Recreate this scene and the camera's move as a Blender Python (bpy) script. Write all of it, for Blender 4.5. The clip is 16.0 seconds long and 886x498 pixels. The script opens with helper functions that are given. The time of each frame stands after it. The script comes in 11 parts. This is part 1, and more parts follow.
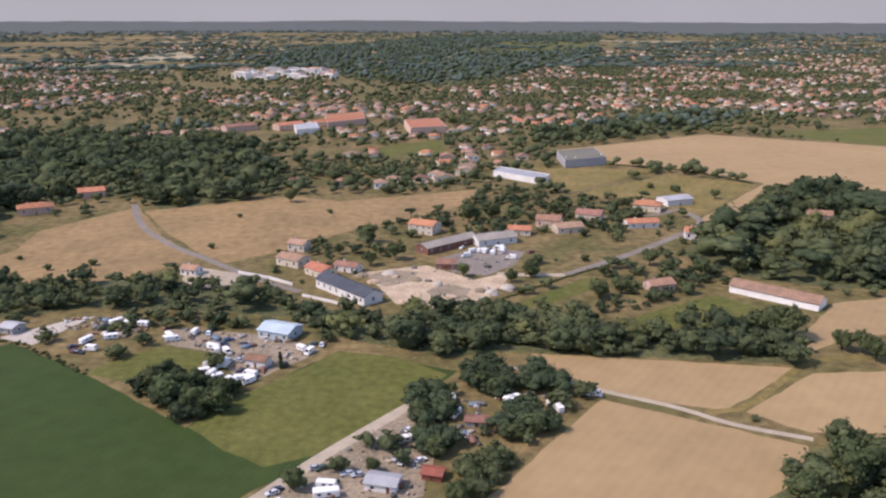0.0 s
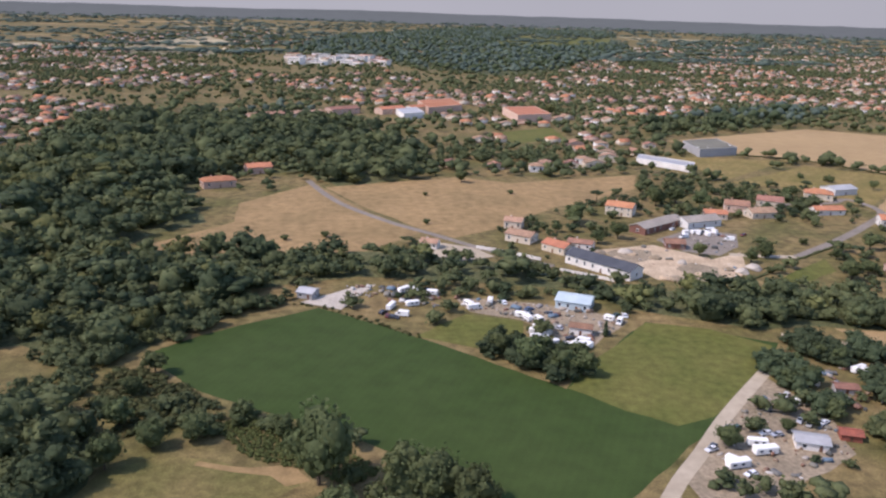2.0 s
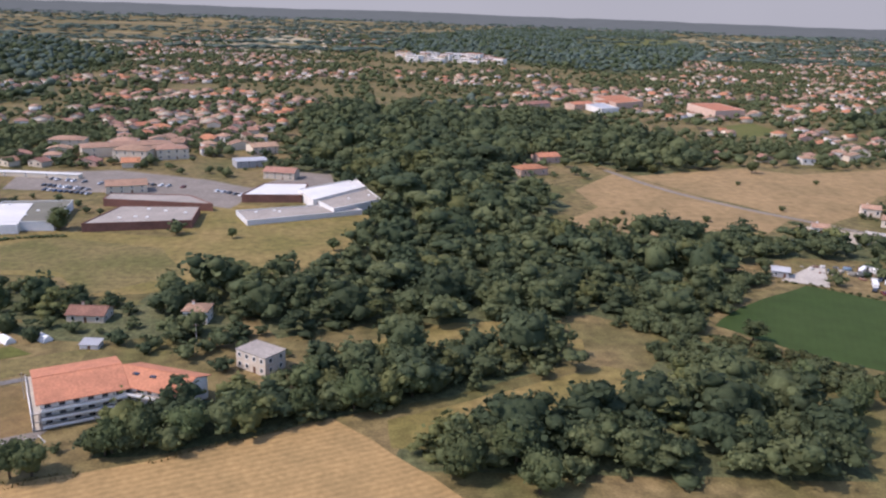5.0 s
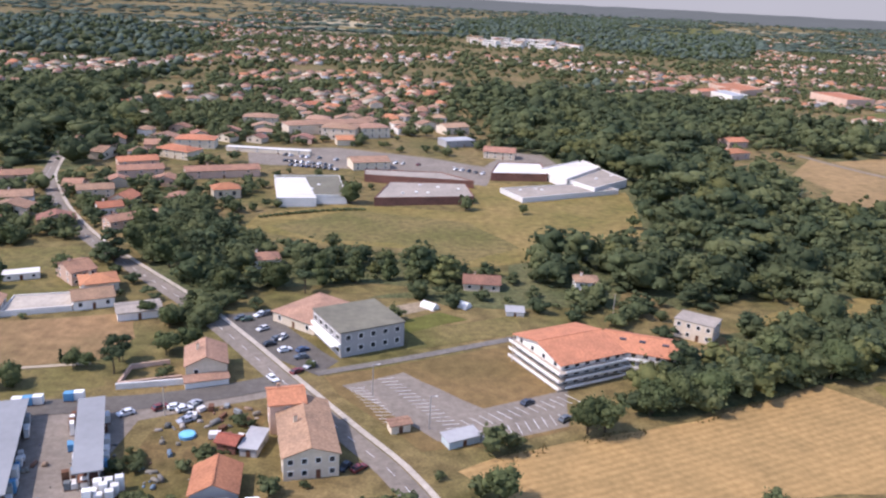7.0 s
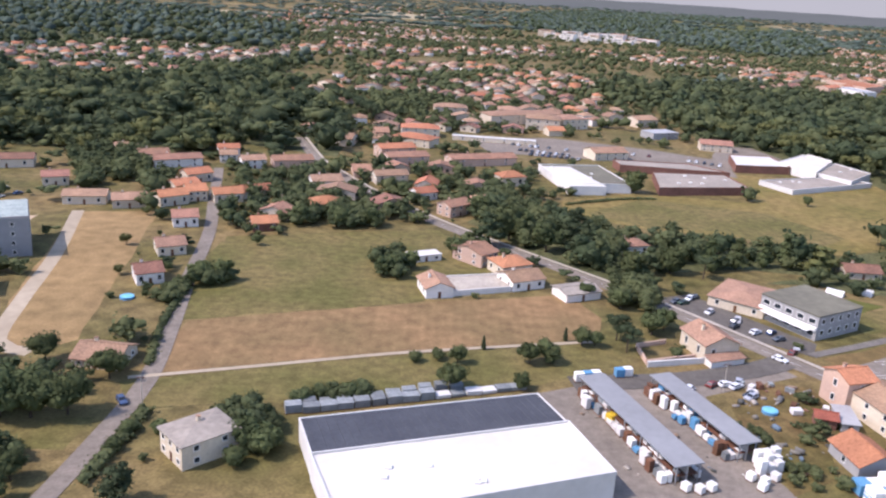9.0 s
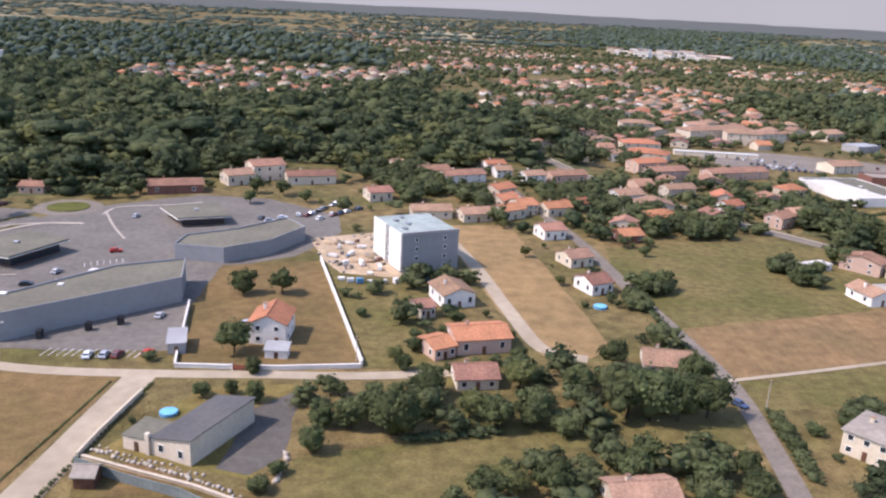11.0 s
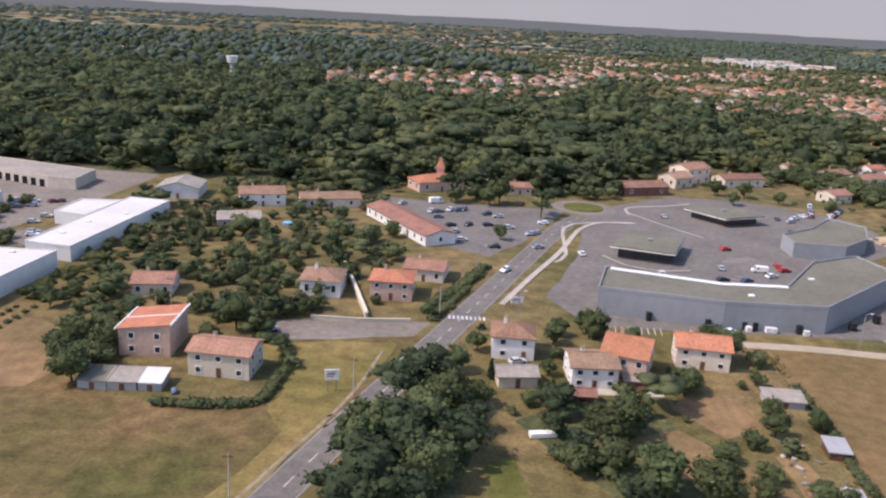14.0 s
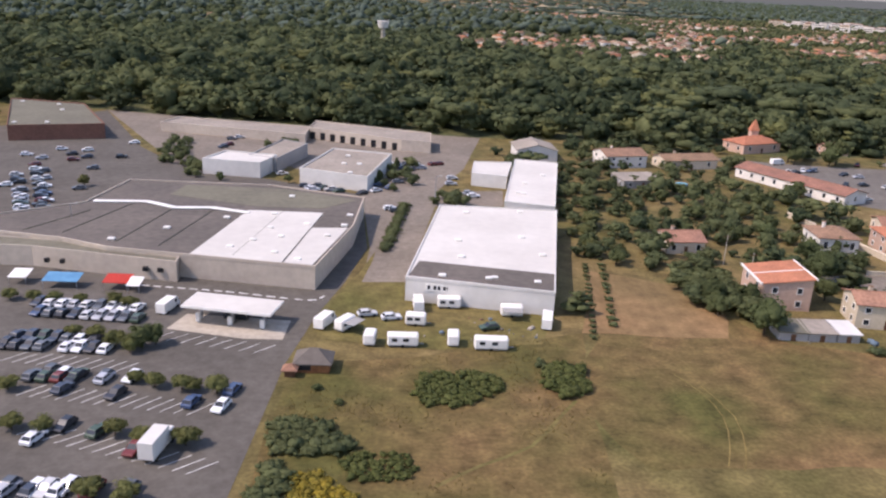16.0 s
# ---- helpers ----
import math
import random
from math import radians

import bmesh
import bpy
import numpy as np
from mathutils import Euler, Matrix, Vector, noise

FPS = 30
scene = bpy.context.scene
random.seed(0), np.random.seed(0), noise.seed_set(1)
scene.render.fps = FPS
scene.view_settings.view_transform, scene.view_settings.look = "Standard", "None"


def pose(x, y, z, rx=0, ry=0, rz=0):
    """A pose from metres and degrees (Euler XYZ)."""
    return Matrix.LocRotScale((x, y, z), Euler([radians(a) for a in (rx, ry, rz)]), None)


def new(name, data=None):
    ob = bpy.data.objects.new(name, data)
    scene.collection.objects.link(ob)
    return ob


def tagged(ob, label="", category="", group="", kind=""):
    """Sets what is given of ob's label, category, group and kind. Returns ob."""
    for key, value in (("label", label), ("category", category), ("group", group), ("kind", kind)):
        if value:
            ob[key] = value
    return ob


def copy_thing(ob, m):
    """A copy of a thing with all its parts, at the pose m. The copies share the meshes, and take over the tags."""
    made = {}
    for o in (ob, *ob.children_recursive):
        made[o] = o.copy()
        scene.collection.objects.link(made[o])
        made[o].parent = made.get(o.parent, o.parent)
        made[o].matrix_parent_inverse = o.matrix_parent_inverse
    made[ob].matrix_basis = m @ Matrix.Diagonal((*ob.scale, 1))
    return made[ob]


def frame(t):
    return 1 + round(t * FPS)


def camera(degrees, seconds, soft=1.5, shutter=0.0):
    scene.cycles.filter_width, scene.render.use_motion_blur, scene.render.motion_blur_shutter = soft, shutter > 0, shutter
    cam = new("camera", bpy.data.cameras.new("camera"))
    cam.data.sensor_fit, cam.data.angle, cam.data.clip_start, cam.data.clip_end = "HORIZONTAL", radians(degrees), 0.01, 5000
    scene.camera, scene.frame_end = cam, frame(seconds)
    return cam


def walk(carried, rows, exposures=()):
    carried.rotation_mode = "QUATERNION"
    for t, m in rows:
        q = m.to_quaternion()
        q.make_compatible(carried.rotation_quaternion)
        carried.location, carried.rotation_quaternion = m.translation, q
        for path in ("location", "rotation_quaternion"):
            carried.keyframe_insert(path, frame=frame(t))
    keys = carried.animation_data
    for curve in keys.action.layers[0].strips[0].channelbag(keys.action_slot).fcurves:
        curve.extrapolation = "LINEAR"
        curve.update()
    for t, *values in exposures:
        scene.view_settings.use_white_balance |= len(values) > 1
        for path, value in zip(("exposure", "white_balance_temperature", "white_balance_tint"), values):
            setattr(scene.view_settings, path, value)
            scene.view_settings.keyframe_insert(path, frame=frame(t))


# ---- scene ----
cam = camera(56.95, 16.0, soft=2.3)
PATH = [
    (0.0, pose(0.00, 0.00, 73.49, 73.97, -0.05, -5.02)),
    (0.5, pose(-18.53, 0.44, 72.29, 74.37, -0.86, -4.65)),
    (1.0, pose(-37.14, 0.85, 71.10, 73.11, -0.80, -4.51)),
    (1.5, pose(-55.81, 1.22, 69.91, 72.90, -1.23, -5.36)),
    (2.0, pose(-74.55, 1.55, 68.73, 73.53, -1.64, -5.58)),
    (2.5, pose(-93.36, 1.84, 67.55, 73.94, -1.08, -5.78)),
    (3.0, pose(-112.22, 2.11, 66.37, 74.17, -1.46, -5.54)),
    (3.5, pose(-131.14, 2.34, 65.20, 73.79, -0.83, -4.80)),
    (4.0, pose(-150.12, 2.53, 64.03, 73.73, -1.19, -4.58)),
    (4.5, pose(-169.15, 2.70, 62.86, 73.67, -1.55, -4.36)),
    (5.0, pose(-188.22, 2.84, 61.70, 73.61, -1.91, -4.15)),
    (5.5, pose(-207.35, 2.94, 60.54, 73.55, -2.27, -3.93)),
    (6.0, pose(-226.51, 3.02, 59.39, 73.48, -2.63, -3.71)),
    (6.5, pose(-245.72, 3.07, 58.24, 72.61, -2.13, -3.39)),
    (7.0, pose(-264.96, 3.09, 57.09, 72.69, -2.69, -3.26)),
    (7.5, pose(-284.24, 3.09, 55.95, 71.74, -2.75, -2.89)),
    (8.0, pose(-303.55, 3.07, 54.81, 72.17, -3.47, -2.45)),
    (8.5, pose(-322.88, 3.01, 53.68, 71.90, -3.50, -2.55)),
    (9.0, pose(-342.25, 2.94, 52.54, 72.21, -3.35, -2.40)),
    (9.5, pose(-361.63, 2.84, 51.42, 72.52, -3.20, -2.24)),
    (10.0, pose(-381.04, 2.73, 50.29, 72.84, -3.05, -2.08)),
    (10.5, pose(-400.46, 2.59, 49.17, 73.15, -2.90, -1.92)),
    (11.0, pose(-419.90, 2.43, 48.06, 73.46, -2.74, -1.76)),
    (11.5, pose(-439.35, 2.26, 46.95, 73.02, -2.99, -1.72)),
    (12.0, pose(-458.80, 2.06, 45.84, 72.57, -2.95, -1.11)),
    (12.5, pose(-478.26, 1.85, 44.73, 71.64, -3.04, -1.18)),
    (13.0, pose(-497.73, 1.63, 43.63, 71.58, -2.93, -1.00)),
    (13.5, pose(-517.19, 1.39, 42.53, 73.58, -3.16, -1.04)),
    (14.0, pose(-536.65, 1.13, 41.44, 74.07, -2.94, -1.23)),
    (14.5, pose(-556.10, 0.87, 40.35, 73.43, -3.61, -0.85)),
    (15.0, pose(-575.55, 0.59, 39.27, 72.34, -3.04, -1.34)),
    (15.5, pose(-594.98, 0.30, 38.19, 72.58, -3.01, -0.92)),
    (16.0, pose(-614.40, 0.00, 37.11, 71.79, -2.56, -0.97)),
]
walk(cam, PATH, exposures=[(0.0,0.68,6280,25),(2.5,0.70,6110,23),(5.0,0.74,6060,24),(7.0,0.97,6100,24),(10.0,0.97,6180,24),(12.5,0.87,6340,24),(14.0,0.80,6420,23),(16.0,0.70,6640,24)])

from mathutils.geometry import tessellate_polygon

# ---------------------------------------------------------------- light
SUN_ELEVATION, SUN_AZIMUTH = 50.0, 192.0      # azimuth counter-clockwise from +x, towards the sun
world = bpy.data.worlds.new("sky")
scene.world = world
world.use_nodes = True
sky = world.node_tree.nodes.new("ShaderNodeTexSky")
sky.sky_type, sky.sun_disc = "NISHITA", False
sky.sun_elevation, sky.sun_rotation = radians(SUN_ELEVATION), radians(90 - SUN_AZIMUTH)
sky.ozone_density = 1.6
sky.air_density, sky.dust_density = 1.0, 0.9
world.node_tree.links.new(sky.outputs[0], world.node_tree.nodes["Background"].inputs[0])
world.node_tree.nodes["Background"].inputs[1].default_value = 0.15
sun = new("sun", bpy.data.lights.new("sun", "SUN"))
sun.data.energy, sun.data.angle, sun.data.color = 2.5, radians(0.6), (1.0, 0.93, 0.83)
sun_way = Vector((math.cos(radians(SUN_AZIMUTH)) * math.cos(radians(SUN_ELEVATION)),
                  math.sin(radians(SUN_AZIMUTH)) * math.cos(radians(SUN_ELEVATION)), math.sin(radians(SUN_ELEVATION))))
sun.rotation_euler = sun_way.to_track_quat("Z", "Y").to_euler()


# ---------------------------------------------------------------- materials
def mat(name, c1, c2=None, size=5.0, rough=0.9, bump=0.0, grain=0.35, spread=0.0, islands=0.0, metal=0.0, stripes=None, spec=0.12, detail=5.0, through_light=0.0):
    """Two colours mixed by noise of that size in metres, with a finer grain; spread varies whole objects, islands loose pieces;
    stripes: (width, turn, strength) of drill or mowing lines."""
    m = bpy.data.materials.new(name)
    m.use_nodes = True
    n, ln = m.node_tree.nodes, m.node_tree.links.new
    bsdf = n["Principled BSDF"]
    bsdf.inputs["Roughness"].default_value, bsdf.inputs["Metallic"].default_value = rough, metal
    bsdf.inputs["Specular IOR Level"].default_value = spec
    c2 = c2 or tuple(c * 0.8 for c in c1)
    tc = n.new("ShaderNodeTexCoord").outputs["Object"]

    def noisy(scale, det):
        t = n.new("ShaderNodeTexNoise")
        t.inputs["Scale"].default_value, t.inputs["Detail"].default_value = scale, det
        ln(tc, t.inputs["Vector"])
        return t.outputs["Fac"]

    def ramp(fac, lo, hi, a, b):
        r = n.new("ShaderNodeMapRange")
        for k, v in zip((1, 2, 3, 4), (lo, hi, a, b)):
            r.inputs[k].default_value = v
        ln(fac, r.inputs[0])
        return r.outputs[0]

    def times(a, b):
        t = n.new("ShaderNodeMath")
        t.operation = "MULTIPLY"
        ln(a, t.inputs[0]), ln(b, t.inputs[1])
        return t.outputs[0]

    mix = n.new("ShaderNodeMix")
    mix.data_type = "RGBA"
    mix.inputs["A"].default_value, mix.inputs["B"].default_value = (*c1, 1), (*c2, 1)
    ln(ramp(noisy(1.0 / size, detail), 0.35, 0.65, 0, 1), mix.inputs["Factor"])
    fine = noisy(7.0 / size, 6.0)
    value = ramp(fine, 0.3, 0.7, 1 - grain, 1 + grain)
    if size >= 8 and grain > 0.1:
        value = times(value, ramp(noisy(2.4, 5.0), 0.28, 0.72, 1 - 0.7 * grain, 1 + 0.7 * grain))
    if stripes:
        width, turn, strength = stripes
        mp = n.new("ShaderNodeMapping")
        mp.inputs["Rotation"].default_value = (0, 0, radians(turn))
        w = n.new("ShaderNodeTexWave")
        w.inputs["Scale"].default_value = 0.314 / width
        w.inputs["Distortion"].default_value, w.inputs["Detail"].default_value, w.inputs["Detail Scale"].default_value = 0.35, 2.0, 0.3
        ln(tc, mp.inputs[0]), ln(mp.outputs[0], w.inputs[0])
        value = times(value, ramp(w.outputs["Fac"], 0, 1, 1 - strength, 1 + strength))
    if spread:
        value = times(value, ramp(n.new("ShaderNodeObjectInfo").outputs["Random"], 0, 1, 1 - spread, 1 + spread))
    if islands:
        value = times(value, ramp(n.new("ShaderNodeNewGeometry").outputs["Random Per Island"], 0, 1, 1 - islands, 1 + islands))
    hsv = n.new("ShaderNodeHueSaturation")
    ln(mix.outputs["Result"], hsv.inputs["Color"]), ln(value, hsv.inputs["Value"])
    if spread or islands:
        src = n.new("ShaderNodeObjectInfo").outputs["Random"] if spread else n.new("ShaderNodeNewGeometry").outputs["Random Per Island"]
        wn = n.new("ShaderNodeTexWhiteNoise")
        wn.noise_dimensions = "1D"
        ln(src, wn.inputs["W"])
        ln(ramp(wn.outputs["Value"], 0, 1, 0.5 - 0.04 * (spread or islands), 0.5 + 0.04 * (spread or islands)), hsv.inputs["Hue"])
    ln(hsv.outputs[0], bsdf.inputs["Base Color"])
    if bump:
        b = n.new("ShaderNodeBump")
        b.inputs["Strength"].default_value, b.inputs["Distance"].default_value = 0.8, bump
        ln(fine, b.inputs["Height"]), ln(b.outputs[0], bsdf.inputs["Normal"])
    if through_light:
        tr, mx = n.new("ShaderNodeBsdfTranslucent"), n.new("ShaderNodeMixShader")
        mx.inputs[0].default_value = through_light
        ln(hsv.outputs[0], tr.inputs["Color"])
        ln(bsdf.outputs[0], mx.inputs[1]), ln(tr.outputs[0], mx.inputs[2]), ln(mx.outputs[0], n["Material Output"].inputs["Surface"])
    return m


def paint_set(name, colours, rough=0.5, metal=0.0):
    """Plain lacquer whose colour is picked from a short list by each object's random number."""
    m = bpy.data.materials.new(name)
    m.use_nodes = True
    n, ln = m.node_tree.nodes, m.node_tree.links.new
    bsdf = n["Principled BSDF"]
    bsdf.inputs["Roughness"].default_value, bsdf.inputs["Metallic"].default_value = rough, metal
    r = n.new("ShaderNodeValToRGB")
    r.color_ramp.interpolation = "CONSTANT"
    while len(r.color_ramp.elements) < len(colours):
        r.color_ramp.elements.new(0.5)
    for i, (e, c) in enumerate(zip(r.color_ramp.elements, colours)):
        e.position, e.color = i / len(colours), (*c, 1)
    ln(n.new("ShaderNodeObjectInfo").outputs["Random"], r.inputs[0])
    ln(r.outputs[0], bsdf.inputs["Base Color"])
    return m


GROUND = mat("dry_ground", (0.188, 0.132, 0.056), (0.103, 0.090, 0.030), 20, bump=0.2, grain=0.38)
CROP = mat("green_crop", (0.035, 0.056, 0.0125), (0.042, 0.062, 0.0155), 30, grain=0.12, stripes=(1.6, 25, 0.02))
MEADOW = mat("meadow", (0.092, 0.097, 0.022), (0.122, 0.113, 0.030), 14, grain=0.22)
MEADOW2 = mat("dry_meadow", (0.222, 0.157, 0.056), (0.150, 0.122, 0.036), 16, grain=0.28, bump=0.1)
LAWN = mat("lawn", (0.112, 0.100, 0.031), (0.165, 0.126, 0.048), 12, grain=0.28)
TAN = mat("ploughed_tan_field", (0.345, 0.232, 0.110), (0.305, 0.205, 0.098), 40, grain=0.08, stripes=(2.2, 40, 0.02))
TAN2 = mat("mown_tan_field", (0.290, 0.188, 0.084), (0.225, 0.150, 0.066), 22, grain=0.22)
STUBBLE = mat("stubble", (0.350, 0.220, 0.088), (0.275, 0.178, 0.072), 7, grain=0.16, stripes=(1.25, 67, 0.08))
BROWN = mat("brown_field", (0.25, 0.152, 0.072), (0.18, 0.122, 0.055), 16, grain=0.22, stripes=(1.5, 2, 0.03))
FIELD16 = mat("worn_grass_field", (0.178, 0.110, 0.048), (0.088, 0.080, 0.024), 15, grain=0.34, bump=0.1)
MOWN = mat("mown_dry_grass", (0.192, 0.124, 0.052), (0.140, 0.098, 0.038), 13, grain=0.2, bump=0.05)
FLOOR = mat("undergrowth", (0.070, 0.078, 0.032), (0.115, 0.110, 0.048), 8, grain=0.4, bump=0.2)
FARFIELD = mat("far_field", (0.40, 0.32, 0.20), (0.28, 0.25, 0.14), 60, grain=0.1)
SAND = mat("bare_sand", (0.50, 0.375, 0.245), (0.36, 0.265, 0.165), 6, grain=0.25)
GRAVEL = mat("pale_gravel", (0.41, 0.335, 0.235), (0.34, 0.275, 0.190), 12, grain=0.1)
ASPHALT = mat("asphalt", (0.128, 0.113, 0.095), (0.104, 0.092, 0.077), 9, grain=0.14)
ASPHALT3 = mat("pale_weathered_asphalt", (0.178, 0.158, 0.133), (0.145, 0.129, 0.109), 9, grain=0.16)
ASPHALT2 = mat("worn_asphalt", (0.230, 0.192, 0.152), (0.184, 0.154, 0.122), 8, grain=0.16)
DIRT = mat("trodden_earth", (0.29, 0.225, 0.148), (0.22, 0.172, 0.112), 6, grain=0.28)
CONCRETE = mat("pale_concrete", (0.45, 0.39, 0.31), (0.37, 0.32, 0.258), 5, grain=0.14)
LINE = mat("white_road_paint", (0.66, 0.64, 0.60), (0.40, 0.38, 0.35), 1.2, grain=0.25)
WHITE = mat("white_render", (0.76, 0.71, 0.63), (0.66, 0.61, 0.54), 3, grain=0.06, spread=0.08)
CREAM = mat("cream_render", (0.62, 0.52, 0.39), (0.55, 0.46, 0.34), 3, grain=0.08, spread=0.12)
PINK = mat("pink_render", (0.56, 0.38, 0.28), (0.48, 0.33, 0.25), 3, grain=0.08, spread=0.1)
GREYW = mat("grey_cladding", (0.35, 0.335, 0.315), (0.30, 0.287, 0.27), 6, grain=0.05)
BLUEW = mat("blue_grey_cladding", (0.27, 0.27, 0.268), (0.24, 0.24, 0.238), 7, grain=0.05)
PALEW = mat("pale_cladding", (0.65, 0.62, 0.57), (0.57, 0.545, 0.50), 7, grain=0.05)
BEIGEW = mat("beige_concrete", (0.52, 0.44, 0.35), (0.44, 0.37, 0.30), 6, grain=0.08)
BRICK = mat("red_brick", (0.22, 0.105, 0.075), (0.17, 0.085, 0.062), 3, grain=0.15)
ORANGE = mat("orange_tiles", (0.44, 0.185, 0.098), (0.35, 0.150, 0.082), 2.5, grain=0.2, spread=0.14)
TILE = mat("faded_tiles", (0.315, 0.165, 0.108), (0.235, 0.128, 0.088), 2.5, grain=0.24, spread=0.22)
TILEB = mat("pinkish_brown_tiles", (0.345, 0.208, 0.132), (0.262, 0.162, 0.106), 2.5, grain=0.24, spread=0.18)
SLATE = mat("dark_slate", (0.075, 0.078, 0.085), (0.060, 0.062, 0.070), 3, grain=0.12, rough=0.6)
ROOFW = mat("white_membrane", (0.63, 0.59, 0.525), (0.56, 0.52, 0.46), 8, grain=0.04, rough=0.6)
ROOFG = mat("grey_bitumen", (0.182, 0.168, 0.122), (0.150, 0.138, 0.102), 7, grain=0.12)
ROOFD = mat("dark_bitumen", (0.155, 0.132, 0.112), (0.122, 0.106, 0.091), 7, grain=0.15)
ROOFM = mat("grey_metal_sheet", (0.38, 0.37, 0.355), (0.32, 0.31, 0.30), 5, grain=0.06, rough=0.5, spread=0.12)
ROOFT = mat("sandy_grey_roofing", (0.34, 0.29, 0.235), (0.28, 0.24, 0.195), 5, grain=0.15)
BLUEM = mat("light_blue_sheet", (0.44, 0.50, 0.50), (0.38, 0.44, 0.45), 3, grain=0.06, rough=0.5)
TRIM = mat("white_trim", (0.80, 0.77, 0.71), (0.70, 0.67, 0.61), 2, grain=0.06)
DARK = mat("dark_opening", (0.030, 0.030, 0.032), (0.022, 0.022, 0.024), 2, rough=0.4, grain=0.1)
GLASS = mat("window_glass", (0.030, 0.036, 0.042), (0.022, 0.026, 0.032), 1, rough=0.12, grain=0.05, spec=0.5)
WOOD = mat("weathered_wood", (0.17, 0.085, 0.050), (0.12, 0.060, 0.036), 1.0, grain=0.25, spread=0.2)
GOODS = mat("grey_green_wrap", (0.24, 0.25, 0.24), (0.17, 0.18, 0.175), 1, grain=0.12, rough=0.5, spread=0.3)
METAL = mat("galvanised_pole", (0.40, 0.40, 0.40), (0.32, 0.32, 0.32), 1, rough=0.45, metal=0.6, grain=0.1)
RUST = mat("rusty_red_sheet_metal", (0.30, 0.095, 0.060), (0.22, 0.075, 0.050), 1.5, rough=0.7, grain=0.25)
RED = mat("red_paint", (0.50, 0.055, 0.035), (0.42, 0.045, 0.030), 2, rough=0.5, grain=0.1)
BLUE = mat("blue_plastic", (0.12, 0.29, 0.44), (0.09, 0.23, 0.38), 1, rough=0.45, grain=0.1)
POOL = mat("pool_water", (0.20, 0.50, 0.58), (0.16, 0.43, 0.52), 0.8, rough=0.1, grain=0.1)
BARK = mat("bark", (0.085, 0.062, 0.042), (0.060, 0.045, 0.030), 0.5, grain=0.3)
LEAF = mat("broad_leaves", (0.112, 0.128, 0.052), (0.072, 0.090, 0.040), 1.3, rough=0.8, bump=0.1, grain=0.24, spread=0.22, spec=0.05, through_light=0.3)
# wood leaves: tone lifted slightly, making up in colour for absent haze
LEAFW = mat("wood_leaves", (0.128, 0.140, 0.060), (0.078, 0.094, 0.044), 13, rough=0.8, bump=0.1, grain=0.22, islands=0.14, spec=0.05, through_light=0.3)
LEAFY = mat("yellowing_leaves", (0.158, 0.158, 0.058), (0.112, 0.122, 0.047), 1.3, rough=0.8, bump=0.1, grain=0.22, spread=0.2, spec=0.05, through_light=0.3)
NEEDLE = mat("pine_needles", (0.080, 0.098, 0.048), (0.056, 0.073, 0.037), 1.0, rough=0.8, bump=0.1, grain=0.22, spread=0.2, spec=0.05, through_light=0.3)
# far woods: the haze is put into a lighter, bluer leaf colour
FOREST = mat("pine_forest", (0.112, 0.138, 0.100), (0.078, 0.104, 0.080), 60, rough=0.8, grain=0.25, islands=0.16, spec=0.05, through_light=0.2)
BRAMBLE = mat("bramble_leaves", (0.115, 0.125, 0.040), (0.082, 0.095, 0.030), 2.0, rough=0.8, grain=0.3, islands=0.16, spec=0.1, through_light=0.3)
SCRUB = mat("olive_scrub_leaves", (0.100, 0.098, 0.040), (0.070, 0.078, 0.032), 3.0, rough=0.8, grain=0.35, islands=0.3, spec=0.05, through_light=0.3)
BROOM = mat("yellow_flowering_broom", (0.34, 0.25, 0.035), (0.20, 0.165, 0.035), 0.8, rough=0.8, grain=0.3, islands=0.2, spec=0.1, through_light=0.3)
CARPAINT = paint_set("car_lacquer", [(0.70, 0.70, 0.70), (0.42, 0.43, 0.45), (0.045, 0.045, 0.050), (0.13, 0.14, 0.15), (0.06, 0.09, 0.16), (0.16, 0.035, 0.030), (0.030, 0.032, 0.036), (0.06, 0.09, 0.06),
                                    (0.70, 0.70, 0.70), (0.35, 0.36, 0.38), (0.10, 0.11, 0.12), (0.80, 0.80, 0.78), (0.55, 0.54, 0.52), (0.78, 0.78, 0.76), (0.05, 0.06, 0.08), (0.42, 0.42, 0.43)], rough=0.25)
GRASS = mat("tall_dry_grass", (0.270, 0.200, 0.082), (0.170, 0.145, 0.052), 5, grain=0.3, islands=0.25, spec=0.05, through_light=0.5)


def junk_mat():
    """Odds and ends in many dull colours, one for each loose piece."""
    m = bpy.data.materials.new("odds_and_ends")
    m.use_nodes = True
    n, ln = m.node_tree.nodes, m.node_tree.links.new
    r = n.new("ShaderNodeValToRGB")
    r.color_ramp.interpolation = "CONSTANT"
    colours = [(0.50, 0.47, 0.42), (0.26, 0.23, 0.20), (0.20, 0.10, 0.06), (0.36, 0.31, 0.25), (0.14, 0.13, 0.11), (0.12, 0.17, 0.21), (0.33, 0.25, 0.17), (0.24, 0.16, 0.10), (0.07, 0.07, 0.06), (0.18, 0.16, 0.12)]
    while len(r.color_ramp.elements) < len(colours):
        r.color_ramp.elements.new(0.5)
    for i, (e, c) in enumerate(zip(r.color_ramp.elements, colours)):
        e.position, e.color = i / len(colours), (*c, 1)
    ln(n.new("ShaderNodeNewGeometry").outputs["Random Per Island"], r.inputs[0])
    ln(r.outputs[0], n["Principled BSDF"].inputs["Base Color"])
    n["Principled BSDF"].inputs["Roughness"].default_value = 0.7
    return m


JUNK = junk_mat()
RUBBER = mat("black_rubber", (0.020, 0.020, 0.020), (0.028, 0.028, 0.028), 0.3, rough=0.8)


